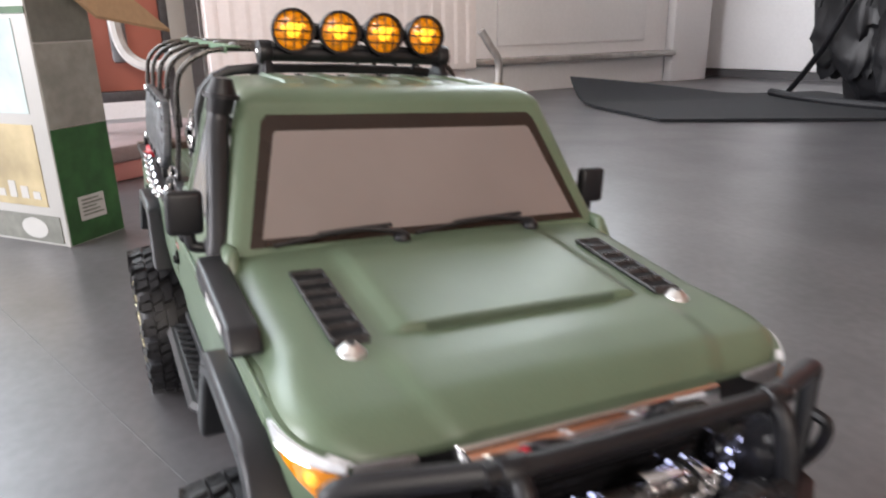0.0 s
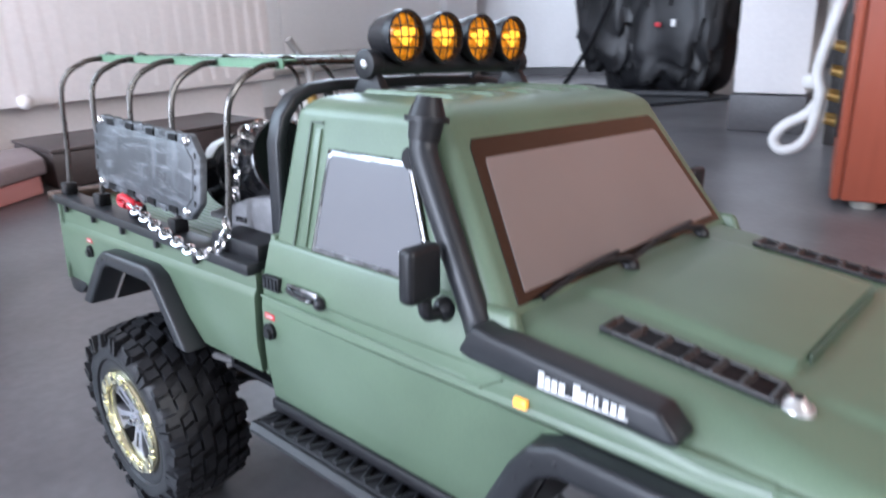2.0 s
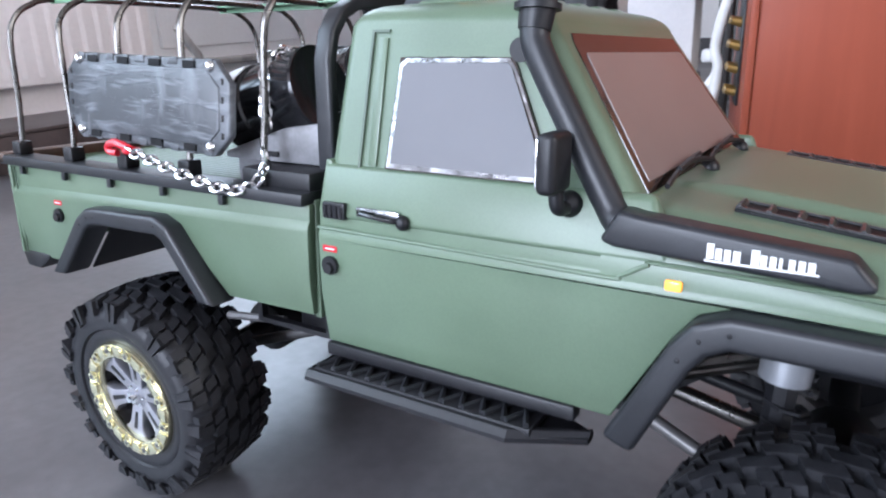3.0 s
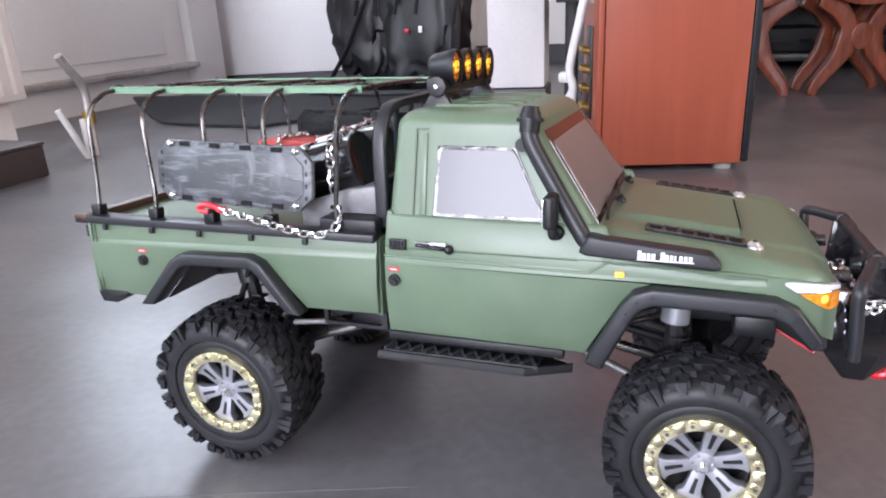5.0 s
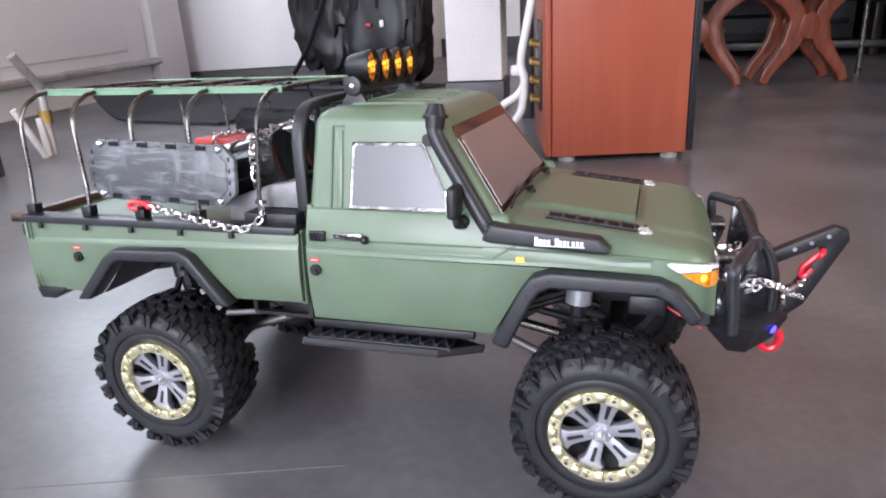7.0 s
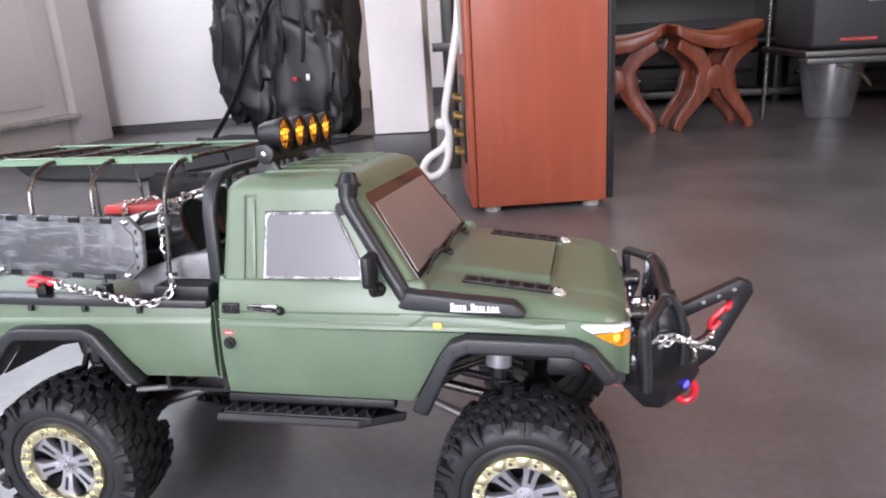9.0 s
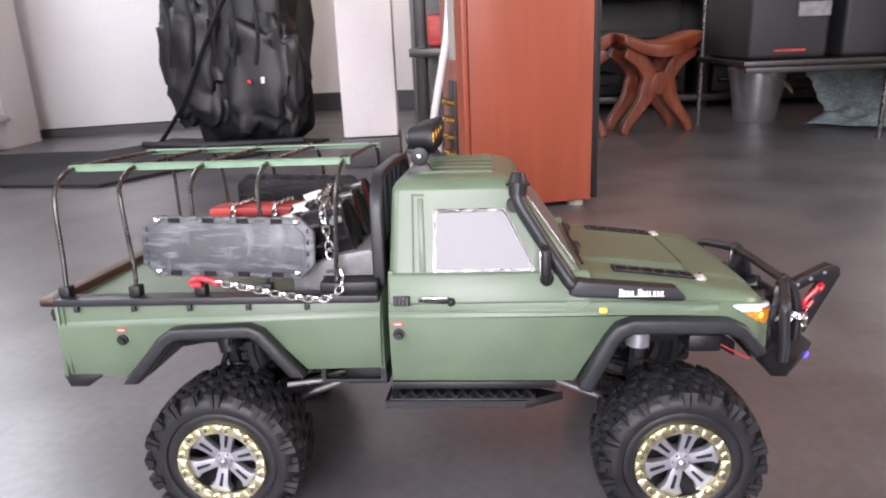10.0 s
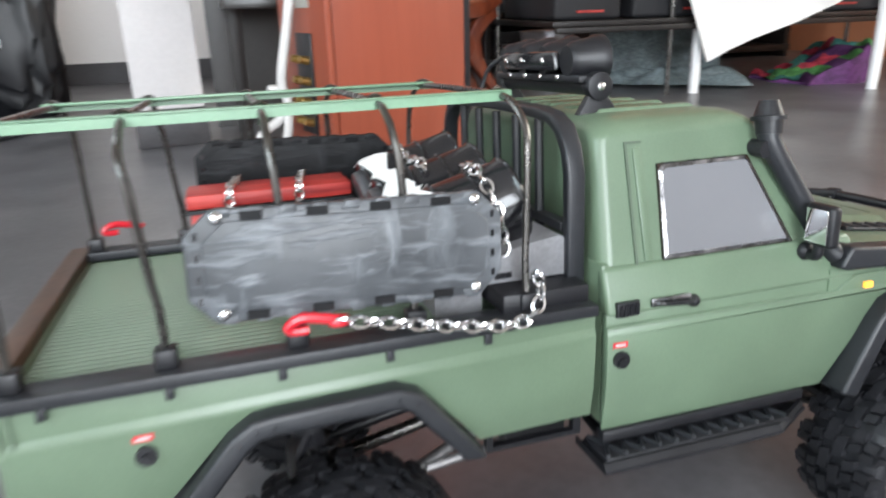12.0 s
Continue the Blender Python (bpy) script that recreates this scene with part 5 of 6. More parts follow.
    for i in range(12):
        a = 2 * math.pi * (i + 0.5) / 12
        bm = rod(bmesh.new(), (0.0290 * math.cos(a), -0.0236, 0.0290 * math.sin(a)), (0.0290 * math.cos(a), -0.0250, 0.0290 * math.sin(a)), 0.0029, 0.0026, 10)
        part("ring_bolt", bm, GOLD, ring)
        part("bolt_socket", rod(bmesh.new(), (0.0290 * math.cos(a), -0.0248, 0.0290 * math.sin(a)), (0.0290 * math.cos(a), -0.02525, 0.0290 * math.sin(a)), 0.0013, seg=6), BASEDARK, ring, "dark socket")
        b_ = a + math.pi / 12
        lump = [(r * math.cos(b_ + w2), r * math.sin(b_ + w2)) for r, w2 in ((0.0262, -0.10), (0.0322, -0.13), (0.0322, 0.13), (0.0262, 0.10))]
        part("ring_block", hull8(bmesh.new(), [(x2, -0.0225, z2) for x2, z2 in lump], [(x2 * 0.995, -0.0249, z2 * 0.995) for x2, z2 in lump]), GOLD, ring, bevel=0.0004)
    for i in range(6):
        a = 2 * math.pi * (i + 0.28) / 6
        c, sn = math.cos(a), math.sin(a)

        def pt(r, u, y):
            return (r * c - u * sn, y, r * sn + u * c)
        out = [(0.0050, -0.0036), (0.0180, -0.0047), (0.0210, -0.0056), (0.0246, -0.0090), (0.0256, 0.0), (0.0246, 0.0090), (0.0210, 0.0056), (0.0180, 0.0047), (0.0050, 0.0036)]
        sp_ = part("spoke", hull8(bmesh.new(), [pt(r, u, -0.0130) for r, u in out], [pt(r, u, -0.0178 - (r - 0.005) * 0.10) for r, u in out]), SILVER, w, bevel=0.0006)
        slot = [(0.0110, -0.0010), (0.0215, -0.0014), (0.0215, 0.0014), (0.0110, 0.0010)]
        part("spoke_slot", hull8(bmesh.new(), [pt(r, u, -0.0150) for r, u in slot], [pt(r, u, -0.01795 - (r - 0.005) * 0.10) for r, u in slot]), BLACK, sp_)
    hub = rod(bmesh.new(), (0, -0.0080, 0), (0, -0.0180, 0), 0.0085, 0.0078, 20)
    hb = part("hub", hub, SILVER, w, bevel=0.0006)
    for i in range(6):
        a = 2 * math.pi * i / 6
        part("hub_bolt", rod(bmesh.new(), (0.0056 * math.cos(a), -0.0178, 0.0056 * math.sin(a)), (0.0056 * math.cos(a), -0.0192, 0.0056 * math.sin(a)), 0.0011, seg=6), BRIGHT, hb)
    bm = rod(bmesh.new(), (0, -0.0178, 0), (0, -0.0212, 0), 0.0034, seg=6)
    rod(bm, (0, -0.021, 0), (0, -0.0232, 0), 0.0016, seg=10)
    part("wheel_nut", bm, BRIGHT, hb, "bright wheel nut")
    return w


for x in (-0.162, 0.162):
    for s in (-1, 1):
        w = wheel(x, s)
    ax = part("axle", rod(bmesh.new(), (x, -0.080, 0.0586), (x, 0.080, 0.0586), 0.0070, seg=14), BLACK, truck, "black axle tube", smooth=True)
    part("axle_housing", rod(bmesh.new(), (x, -0.018, 0.0586), (x, 0.018, 0.0586), 0.0170, seg=18), BLACK, ax, bevel=0.003)


# ---- load on the truck ----
def loaded(name, label, category, group=""):
    ob = thing(name, label, category, group)
    ob.matrix_basis = LEAN_BODY
    return ob


def link_bm(c, d, up, length=0.0052, r=0.00062):
    """One oval chain link about c, along d, in the plane of d and up."""
    d, up = d.normalized(), (up - up.dot(d) * d).normalized()
    pts = []
    for k in range(10):
        a = 2 * math.pi * k / 10
        pts.append(c + d * (length * 0.5 * math.cos(a)) + up * (length * 0.34 * math.sin(a)))
    return tube(bmesh.new(), pts, r, 5, closed=True, steps=1)


def chain(label, points, length=0.0052, r=0.00062, where=None):
    ob = loaded("chain", label, "chain")
    way = smooth_path(points, 24)
    at, travelled, i = way[0], 0.0, 0
    step = length * 0.74
    k = 0
    nxt = 0.0
    for a, b in zip(way, way[1:]):
        seg = (b - a).length
        while nxt <= travelled + seg and seg > 0:
            c = a + (b - a) * ((nxt - travelled) / seg)
            d = b - a
            side = d.cross(Vector((0, 0, 1)))
            if side.length < 1e-6:
                side = Vector((1, 0, 0))
            side.normalize()
            up = d.cross(side).normalized()
            turn = side * 0.75 + up * 0.65 if k % 2 else up * 0.75 - side * 0.65
            part("chain_link", link_bm(c, d, turn, length, r), BRIGHT, ob, smooth=True)
            nxt += step
            k += 1
        travelled += seg
    return ob


def sand_board(label, y, s, material, tilt, z=0.2105):
    """A recovery board stood on edge along the hoops."""
    ob = loaded("recovery_board", label, "recovery board", "boards on the bed")
    ob.matrix_basis = LEAN_BODY @ Matrix.Translation((-0.1480, y, z)) @ Matrix.Rotation(radians(tilt), 4, "Y") @ Matrix.Rotation(radians(s * 4), 4, "X")
    L, H, c = 0.0610, 0.0212, 0.0095
    O = [(-L + c, -H), (L - c, -H), (L, -H + c), (L, H - c), (L - c, H), (-L + c, H), (-L, H - c), (-L, -H + c)]
    part("board_frame", prism(O, -0.0022, 0.0022), material, ob, bevel=0.0012)
    I = [(x * 0.90, z * 0.80) for x, z in O]
    part("board_panel", prism(I, -0.0029, 0.0029), material, ob, bevel=0.0006)
    for i in range(26):
        x, z, w = random.uniform(-0.048, 0.048), random.uniform(-0.0145, 0.0145), random.uniform(0.002, 0.007)
        part("board_scar", box(x - w, x + w, -0.0031, 0.0031, z - 0.00018, z + 0.00022), material, ob)
    for i in range(4):
        x = -0.036 + i * 0.024
        for z in (-H * 0.88, H * 0.88):
            part("board_slot", box(x - 0.0048, x + 0.0032, -0.0031, 0.0031, z - 0.0016, z + 0.0016), VENTBLACK, ob)
    for i in range(9):
        x = -0.047 + i * 0.0118
        for z0 in (-1, 1):
            part("board_tooth", hull8(bmesh.new(), [(x - 0.004, -0.0026, z0 * H * 0.86), (x + 0.003, -0.0026, z0 * H * 0.86), (x + 0.003, 0.0026, z0 * H * 0.86), (x - 0.004, 0.0026, z0 * H * 0.86)],
                                      [(x - 0.002, -0.0026, z0 * H * 1.015), (x + 0.003, -0.0026, z0 * H * 1.015), (x + 0.003, 0.0026, z0 * H * 1.015), (x - 0.002, 0.0026, z0 * H * 1.015)]), material, ob, bevel=0.0004)
    for z in (-0.012, -0.004, 0.004, 0.012):
        for x in (-L * 0.93, L * 0.93):
            part("board_slot", box(x - 0.0007, x + 0.0007, -0.0025, 0.0025, z - 0.0014, z + 0.0014), GLOSSBLACK, ob)
    for x in (-L + 0.012, L - 0.012):
        for z in (H * 0.86, -H * 0.82):
            part("board_bolt", dome(bmesh.new(), (x, s * 0.0024, z), 0.0026, 0.0022, (0, s, 0), 12, 4), BRIGHT, ob, "bright bolt", smooth=True)
    return ob


sand_board("worn dark grey plastic recovery board bolted to the hoops", -0.1015, -1, BOARDGREY, 2.0)
sand_board("black plastic recovery board bolted to the far hoops", 0.0900, 1, BOARDBLACK, 2.0, 0.2150)

# barrels on a tray
tray = loaded("cargo_tray", "grey metal tray with slots in the truck bed", "tray")
part("tray_base", prism([(-0.112, 0.1840), (-0.049, 0.1840), (-0.049, 0.2010), (-0.052, 0.2030), (-0.072, 0.2000), (-0.112, 0.1870)], -0.0860, 0.0860), GREYTRAY, tray, bevel=0.001)
part("tray_slot", box(-0.0840, -0.0760, -0.0872, -0.0858, 0.1865, 0.1890), GLOSSBLACK, tray)
part("tray_leg", box(-0.110, -0.088, -0.080, 0.080, 0.1700, 0.1842), GREYTRAY, tray)
def on_drum(y, z, dx, a=0.0, r=0.0):
    """A point on a drum that leans down to the rear: dx behind its front end, r from its axis at the angle a."""
    q = Matrix.Translation((-0.0665, y, z)) @ Matrix.Rotation(radians(-15), 4, "Y") @ Vector((-dx, r * math.cos(radians(a)), r * math.sin(radians(a))))
    return (q.x, q.y, q.z)


DRUM_YZ = ((-0.0660, 0.2175), (-0.0260, 0.2200), (0.0140, 0.2225))
for i, (y, z) in enumerate(DRUM_YZ):
    br = loaded("oil_drum", "black drum lying on its side with torn white tape", "drum", "drums behind the cab")
    r = 0.0192
    lay = Matrix.Translation((-0.0665, y, z)) @ Matrix.Rotation(radians(-15), 4, "Y")
    prof = [(0.0001, -0.0520), (r - 0.0012, -0.0520), (r + 0.0004, -0.0530), (r + 0.0010, -0.0520), (r, -0.0505), (r, -0.0365), (r + 0.0012, -0.0355), (r, -0.0345), (r, -0.0195), (r + 0.0012, -0.0185), (r, -0.0175), (r, -0.0025), (r + 0.0010, -0.0012), (r + 0.0004, 0.0), (r - 0.0012, -0.0010), (0.0001, -0.0010)]
    bm = lathe(prof, 36, closed=False)
    bm.transform(lay @ Matrix.Rotation(radians(-90), 4, "Z"))
    part("drum_body", bm, GLOSSBLACK, br, smooth=True)
    bm = rod(bmesh.new(), (-0.0515, 0, 0), (-0.0575, 0, 0), 0.0155, 0.0150, 26)
    bm.transform(lay)
    part("drum_lid", bm, LIDGREY, br, "dark grey drum end", bevel=0.0008)
    bm = bmesh.new()
    rings = []
    for k in range(7):
        a, w, rr = radians(28 + k * 17), 0.0040 + 0.0022 * ((k * 7 + i) % 3), r + 0.0010
        rings.append([bm.verts.new((-0.0450 + dx, -(rr + h) * math.cos(a), (rr + h) * math.sin(a))) for dx, h in ((-w, 0), (w, 0), (w, 0.0006), (-w, 0.0006))])
    for p, q in zip(rings, rings[1:]):
        for k in range(4):
            bm.faces.new((p[k], p[(k + 1) % 4], q[(k + 1) % 4], q[k]))
    bm.faces.new(rings[0])
    bm.faces.new(rings[-1][::-1])
    bm.transform(lay)
    part("white_tape", bm, WHITEPAPER, br, "torn white tape")

rb = loaded("red_crate", "red wooden crate with a lid, chained in the truck bed", "crate")
part("crate_body", box(-0.2120, -0.1260, 0.0290, 0.0620, 0.1700, 0.2080), REDBOX, rb, bevel=0.0015)
part("crate_lid", box(-0.2135, -0.1245, 0.0275, 0.0635, 0.2082, 0.2160), REDBOX, rb, "red crate lid", bevel=0.0015)
part("crate_band", box(-0.2140, -0.1240, 0.0270, 0.0640, 0.2060, 0.2080), BLACK, rb)

chain("bright chain hung along the bed rail from a red hook", [(-0.1545, -0.1090, 0.1865), (-0.1350, -0.1100, 0.1830), (-0.1100, -0.1100, 0.1775), (-0.0860, -0.1095, 0.1740), (-0.0740, -0.1065, 0.1765), (-0.0690, -0.1020, 0.1850), (-0.0700, -0.1010, 0.1900)], 0.0078, 0.00080)
chain("bright chain over a black drum", [on_drum(-0.0660, 0.2175, 0.0150, a, 0.0212) for a in (62, 90, 118, 145, 170)] + [(-0.0805, -0.0885, 0.2080), (-0.0800, -0.0885, 0.2000)], 0.0076, 0.00080)
chain("bright chain over the drums", [on_drum(0.0140, 0.2225, 0.0300, a, 0.0212) for a in (60, 90, 120)] + [on_drum(-0.0260, 0.2200, 0.0290, a, 0.0212) for a in (62, 90, 125)], 0.0070, 0.00078)
for x in (-0.1900, -0.1530):
    chain("bright chain strapped over the red crate", [(x + 0.006, 0.0655, 0.2060), (x + 0.005, 0.0645, 0.2170), (x + 0.003, 0.0500, 0.2178), (x, 0.0350, 0.2178), (x - 0.001, 0.0260, 0.2170), (x - 0.002, 0.0250, 0.1985)], 0.0064, 0.00080)


def red_hook(label, m):
    ob = loaded("tow_hook", label, "hook")
    ob.matrix_basis = LEAN_BODY @ m
    part("hook_shank", tube(bmesh.new(), [(-0.0100, 0, 0.0020), (-0.0050, 0, 0.0030), (0.0040, 0, 0.0012), (0.0075, 0, 0.0)], 0.0021, 8), RED, ob, smooth=True)
    part("hook_eye", tube(bmesh.new(), [(0.0075 + 0.0030 * math.cos(a * math.pi / 5), 0.0030 * math.sin(a * math.pi / 5), 0) for a in range(10)], 0.0016, 7, closed=True, steps=2), RED, ob, smooth=True)
    part("hook_point", tube(bmesh.new(), [(-0.0100, 0, 0.0020), (-0.0118, 0, 0.0), (-0.0100, 0, -0.0018), (-0.0040, 0, -0.0020)], 0.0018, 8), RED, ob, smooth=True)
    return ob


red_hook("red tow hook on a hoop foot beside the bed", Matrix.Translation((-0.1640, -0.1065, 0.1865)))
red_hook("red tow hook on the far bed rail", Matrix.Translation((-0.2560, 0.1040, 0.1870)) @ Matrix.Rotation(radians(20), 4, "Z"))
red_hook("red hook hung from the stinger by a chain", Matrix.Translation((0.2915, -0.0085, 0.1400)) @ Matrix.Rotation(radians(-58), 4, "Y"))
chain("bright chain wound round the bull bar", [(0.2420, -0.0640, 0.1400), (0.2500, -0.0620, 0.1430), (0.2600, -0.0580, 0.1400), (0.2660, -0.0500, 0.1340), (0.2720, -0.0340, 0.1260), (0.2800, -0.0170, 0.1190), (0.2870, -0.0085, 0.1150)], 0.0058, 0.00072)
chain("bright chain laid along the winch drum", [(0.2500, -0.0300, 0.1290), (0.2515, -0.0180, 0.1310), (0.2505, -0.0050, 0.1335), (0.2510, 0.0100, 0.1330), (0.2500, 0.0240, 0.1350), (0.2480, 0.0330, 0.1390)], 0.0062, 0.00078)
chain("bright chain crossed over the bull bar", [(0.2460, -0.0620, 0.1360), (0.2560, -0.0600, 0.1400), (0.2640, -0.0560, 0.1370), (0.2720, -0.0400, 0.1300), (0.2800, -0.0200, 0.1260), (0.2860, -0.0085, 0.1260), (0.2890, -0.0082, 0.1330)], 0.0058, 0.00072)
chain("bright chain hanging from the bull bar to a red hook", [(0.2660, -0.0500, 0.1340), (0.2700, -0.0380, 0.1220), (0.2720, -0.0260, 0.1080), (0.2725, -0.0190, 0.0970)], 0.0058, 0.00072)

# ---- the room's things ----
sp = thing("loudspeaker", "tall floor loudspeaker in cherry veneer with a black front", "loudspeaker")
sp.matrix_basis = Matrix.Translation((0.0904, 0.955, 0)) @ Matrix.Rotation(radians(14), 4, "Z")
part("cabinet", box(-0.125, 0.125, -0.110, 0.110, 0.012, 0.95), CHERRY, sp, bevel=0.003)
part("front_baffle", box(0.126, 0.140, -0.108, 0.108, 0.014, 0.945), BLACK, sp, "black front cover", bevel=0.004)
part("back_edge", box(-0.138, -0.126, -0.1105, 0.1105, 0.012, 0.95), CHERRY, sp, bevel=0.004)
tpn = part("terminal_plate", box(-0.1425, -0.1380, -0.050, 0.020, 0.090, 0.260), BLACK, sp, "black terminal plate", bevel=0.002)
for z in (0.11, 0.145, 0.18, 0.215):
    part("terminal", rod(bmesh.new(), (-0.142, -0.032, z), (-0.158, -0.034, z + 0.004), 0.0075, 0.006, 12), BRASS, tpn, "brass terminal", smooth=True)
    part("terminal", rod(bmesh.new(), (-0.142, 0.002, z), (-0.158, 0.002, z + 0.004), 0.0075, 0.006, 12), BRASS, tpn, "brass terminal", smooth=True)
part("type_label", box(-0.1405, -0.1382, -0.046, 0.012, 0.300, 0.420), GREYPOST, sp, "grey type label")
for x in (-0.095, 0.100):
    for y in (-0.085, 0.085):
        part("foot", rod(bmesh.new(), (x, y, 0), (x, y, 0.012), 0.016, 0.018, 16), GREYPOST, sp, "round grey foot", smooth=True)

cb = thing("cable", "white cable in a loop hanging beside the loudspeaker", "cable")
part("cord", tube(bmesh.new(), [(-0.020, 1.02, 1.10), (-0.030, 0.98, 0.70), (-0.045, 0.94, 0.40), (-0.062, 0.93, 0.289), (-0.083, 0.93, 0.184), (-0.076, 0.928, 0.144), (-0.082, 0.925, 0.087), (-0.099, 0.923, 0.062), (-0.122, 0.923, 0.056), (-0.134, 0.924, 0.071), (-0.121, 0.928, 0.094), (-0.092, 0.935, 0.113), (-0.078, 0.940, 0.136)], 0.0085, 10), CABLE, cb, smooth=True)
part("plug", box(-0.108, -0.085, 0.94, 0.965, 0.150, 0.172), CABLE, cb, "white plug", bevel=0.006)
bs = thing("black_stand", "dark shelf stand between the pillar and the loudspeaker", "shelf")
part("upright", box(-0.155, -0.125, 1.30, 1.33, 0, 1.4), DARKWOOD, bs, bevel=0.003)
part("upright", box(-0.030, -0.010, 1.16, 1.19, 0, 1.4), DARKWOOD, bs, bevel=0.003)
part("shelf_board", box(-0.16, 0.02, 1.20, 1.62, 0.30, 0.32), DARKWOOD, bs, bevel=0.002)
part("shelf_board", box(-0.16, 0.02, 1.20, 1.62, 0.62, 0.64), DARKWOOD, bs, bevel=0.002)
part("back_panel", box(-0.20, 0.06, 1.63, 1.65, 0, 1.4), DARKWOOD, bs)
part("stored_item", box(-0.12, -0.04, 1.28, 1.42, 0.322, 0.40), REDBOX, bs, "red item on the shelf", bevel=0.01)
part("stored_item", box(-0.10, -0.02, 1.22, 1.34, 0.642, 0.76), CABLE, bs, "pale item on the shelf", bevel=0.012)

# mat with a curled end
bm = bmesh.new()
nu, nv = 30, 10
c00, c10, c11, c01 = Vector((-1.46, 1.25, 0)), Vector((-1.00, 1.20, 0)), Vector((-0.55, 1.95, 0)), Vector((-1.20, 2.10, 0))
for layer in (0.002, 0.009):
    rows = []
    for i in range(nu + 1):
        u = i / nu
        row = []
        for j in range(nv + 1):
            v = j / nv
            p = (c00 * (1 - u) + c10 * u) * (1 - v) + (c01 * (1 - u) + c11 * u) * v
            curl = max(0, 1 - u / 0.22) ** 2 * 0.075 * max(0, 1 - v * 1.6) + 0.006 * math.sin(u * 9 + v * 4) * max(0, 1 - u * 1.5)
            row.append(bm.verts.new((p.x, p.y, layer + max(0, curl))))
        rows.append(row)
    for i in range(nu):
        for j in range(nv):
            bm.faces.new((rows[i][j], rows[i + 1][j], rows[i + 1][j + 1], rows[i][j + 1]))
    if layer < 0.005:
        under = rows
edge = lambda r: [r[i][0] for i in range(nu + 1)] + [r[nu][j] for j in range(1, nv + 1)] + [r[i][nv] for i in range(nu - 1, -1, -1)] + [r[0][j] for j in range(nv - 1, 0, -1)]
ea, eb = edge(under), edge(rows)
for i in range(len(ea)):
    j = (i + 1) % len(ea)
    bm.faces.new((ea[i], ea[j], eb[j], eb[i]))
tagged(part("floor_mat", bm, DARKMAT, smooth=True), "dark fibre mat with a curled corner on the floor", "mat")


# black bag against the white door
def lumpy(bm, c, size, amount, seed, seg=28, square=0.62):
    """A soft body with folds and creases."""
    bmesh.ops.create_uvsphere(bm, u_segments=seg, v_segments=seg // 2, radius=1.0)
    for v in bm.verts:
        p = v.co.copy()
        p = Vector([math.copysign(abs(k) ** square, k) for k in p])
        n = noise.noise(p * 1.9 + Vector((seed, 0, 0))) + 0.5 * noise.noise(p * 4.7 + Vector((0, seed, 0))) - 0.7 * abs(noise.noise(p * 3.1 + Vector((0, 0, seed))))
        p *= 1 + amount * n
        v.co = Vector(c) + Vector((p.x * size[0], p.y * size[1], p.z * size[2]))
    return bm


bag = thing("black_bag", "large black nylon bag with straps standing by the white door", "bag")
part("bag_body", lumpy(bmesh.new(), (-0.86, 2.02, 0.41), (0.24, 0.15, 0.42), 0.20, 3.0, 72, 0.45), BAGCLOTH, bag, smooth=True)
part("bag_pocket", lumpy(bmesh.new(), (-0.74, 1.89, 0.24), (0.13, 0.06, 0.20), 0.26, 7.0, 56, 0.5), BAGCLOTH, bag, smooth=True)
part("bag_pocket", lumpy(bmesh.new(), (-0.98, 1.92, 0.30), (0.12, 0.07, 0.22), 0.26, 11.0, 56, 0.5), BAGCLOTH, bag, smooth=True)
part("bag_lid", lumpy(bmesh.new(), (-0.88, 2.00, 0.80), (0.26, 0.17, 0.12), 0.28, 17.0, 56, 0.5), BAGCLOTH, bag, smooth=True)
part("strap", tube(bmesh.new(), [(-1.14, 1.86, 0.02), (-1.02, 1.83, 0.16), (-0.92, 1.82, 0.34), (-0.82, 1.84, 0.52), (-0.70, 1.90, 0.72)], 0.012, 8, flat=0.5), DARKBOX, bag, "grey strap", smooth=True)
part("base_tube", tube(bmesh.new(), [(-1.20, 1.86, 0.02), (-0.95, 1.80, 0.018), (-0.62, 1.86, 0.018)], 0.012, 8), DARKBOX, bag, "dark base tube", smooth=True)
for k in range(5):
    x = -1.06 + 0.075 * k
    part("crease_cord", tube(bmesh.new(), [(x, 1.85, 0.55 + 0.03 * k), (x + 0.03, 1.83, 0.42), (x + 0.01, 1.83, 0.28)], 0.007, 6), BAGCLOTH, bag)
part("red_tab", box(-0.785, -0.769, 1.815, 1.825, 0.218, 0.232), RED, bag, "small red tab", bevel=0.003)
part("white_tab", box(-0.735, -0.721, 1.815, 1.825, 0.218, 0.240), BADGE, bag, "small white tab", bevel=0.003)

# pale cupboard with drawers on a dark plinth
cup = thing("cupboard", "pinkish white lacquered cupboard on a recessed plinth", "cupboard")
part("carcass", box(-1.885, -1.555, 0.16, 0.955, 0.115, 1.95), PINKWHITE, cup, bevel=0.004)
part("drawer_front", box(-1.5545, -1.535, 0.165, 0.950, 0.118, 0.62), PINKWHITE, cup, bevel=0.004)
part("cupboard_door", box(-1.5545, -1.535, 0.165, 0.950, 0.63, 1.94), PINKWHITE, cup, bevel=0.004)
for k in range(19):
    y = 0.190 + k * 0.0405
    part("panel_rib", box(-1.5352, -1.5347, y - 0.006, y + 0.006, 0.135, 0.605), PINKWHITE, cup)
bm = dome(bmesh.new(), (-1.520, 0.280, 0.13), 0.017, 0.014, (1, 0, 0), 16)
rod(bm, (-1.536, 0.280, 0.13), (-1.520, 0.280, 0.13), 0.009, 0.015, 12)
part("knob", bm, PINKWHITE, cup, "round knob", smooth=True)
part("plinth", box(-1.88, -1.60, 0.17, 0.945, 0, 0.114), PINKWHITE, cup)

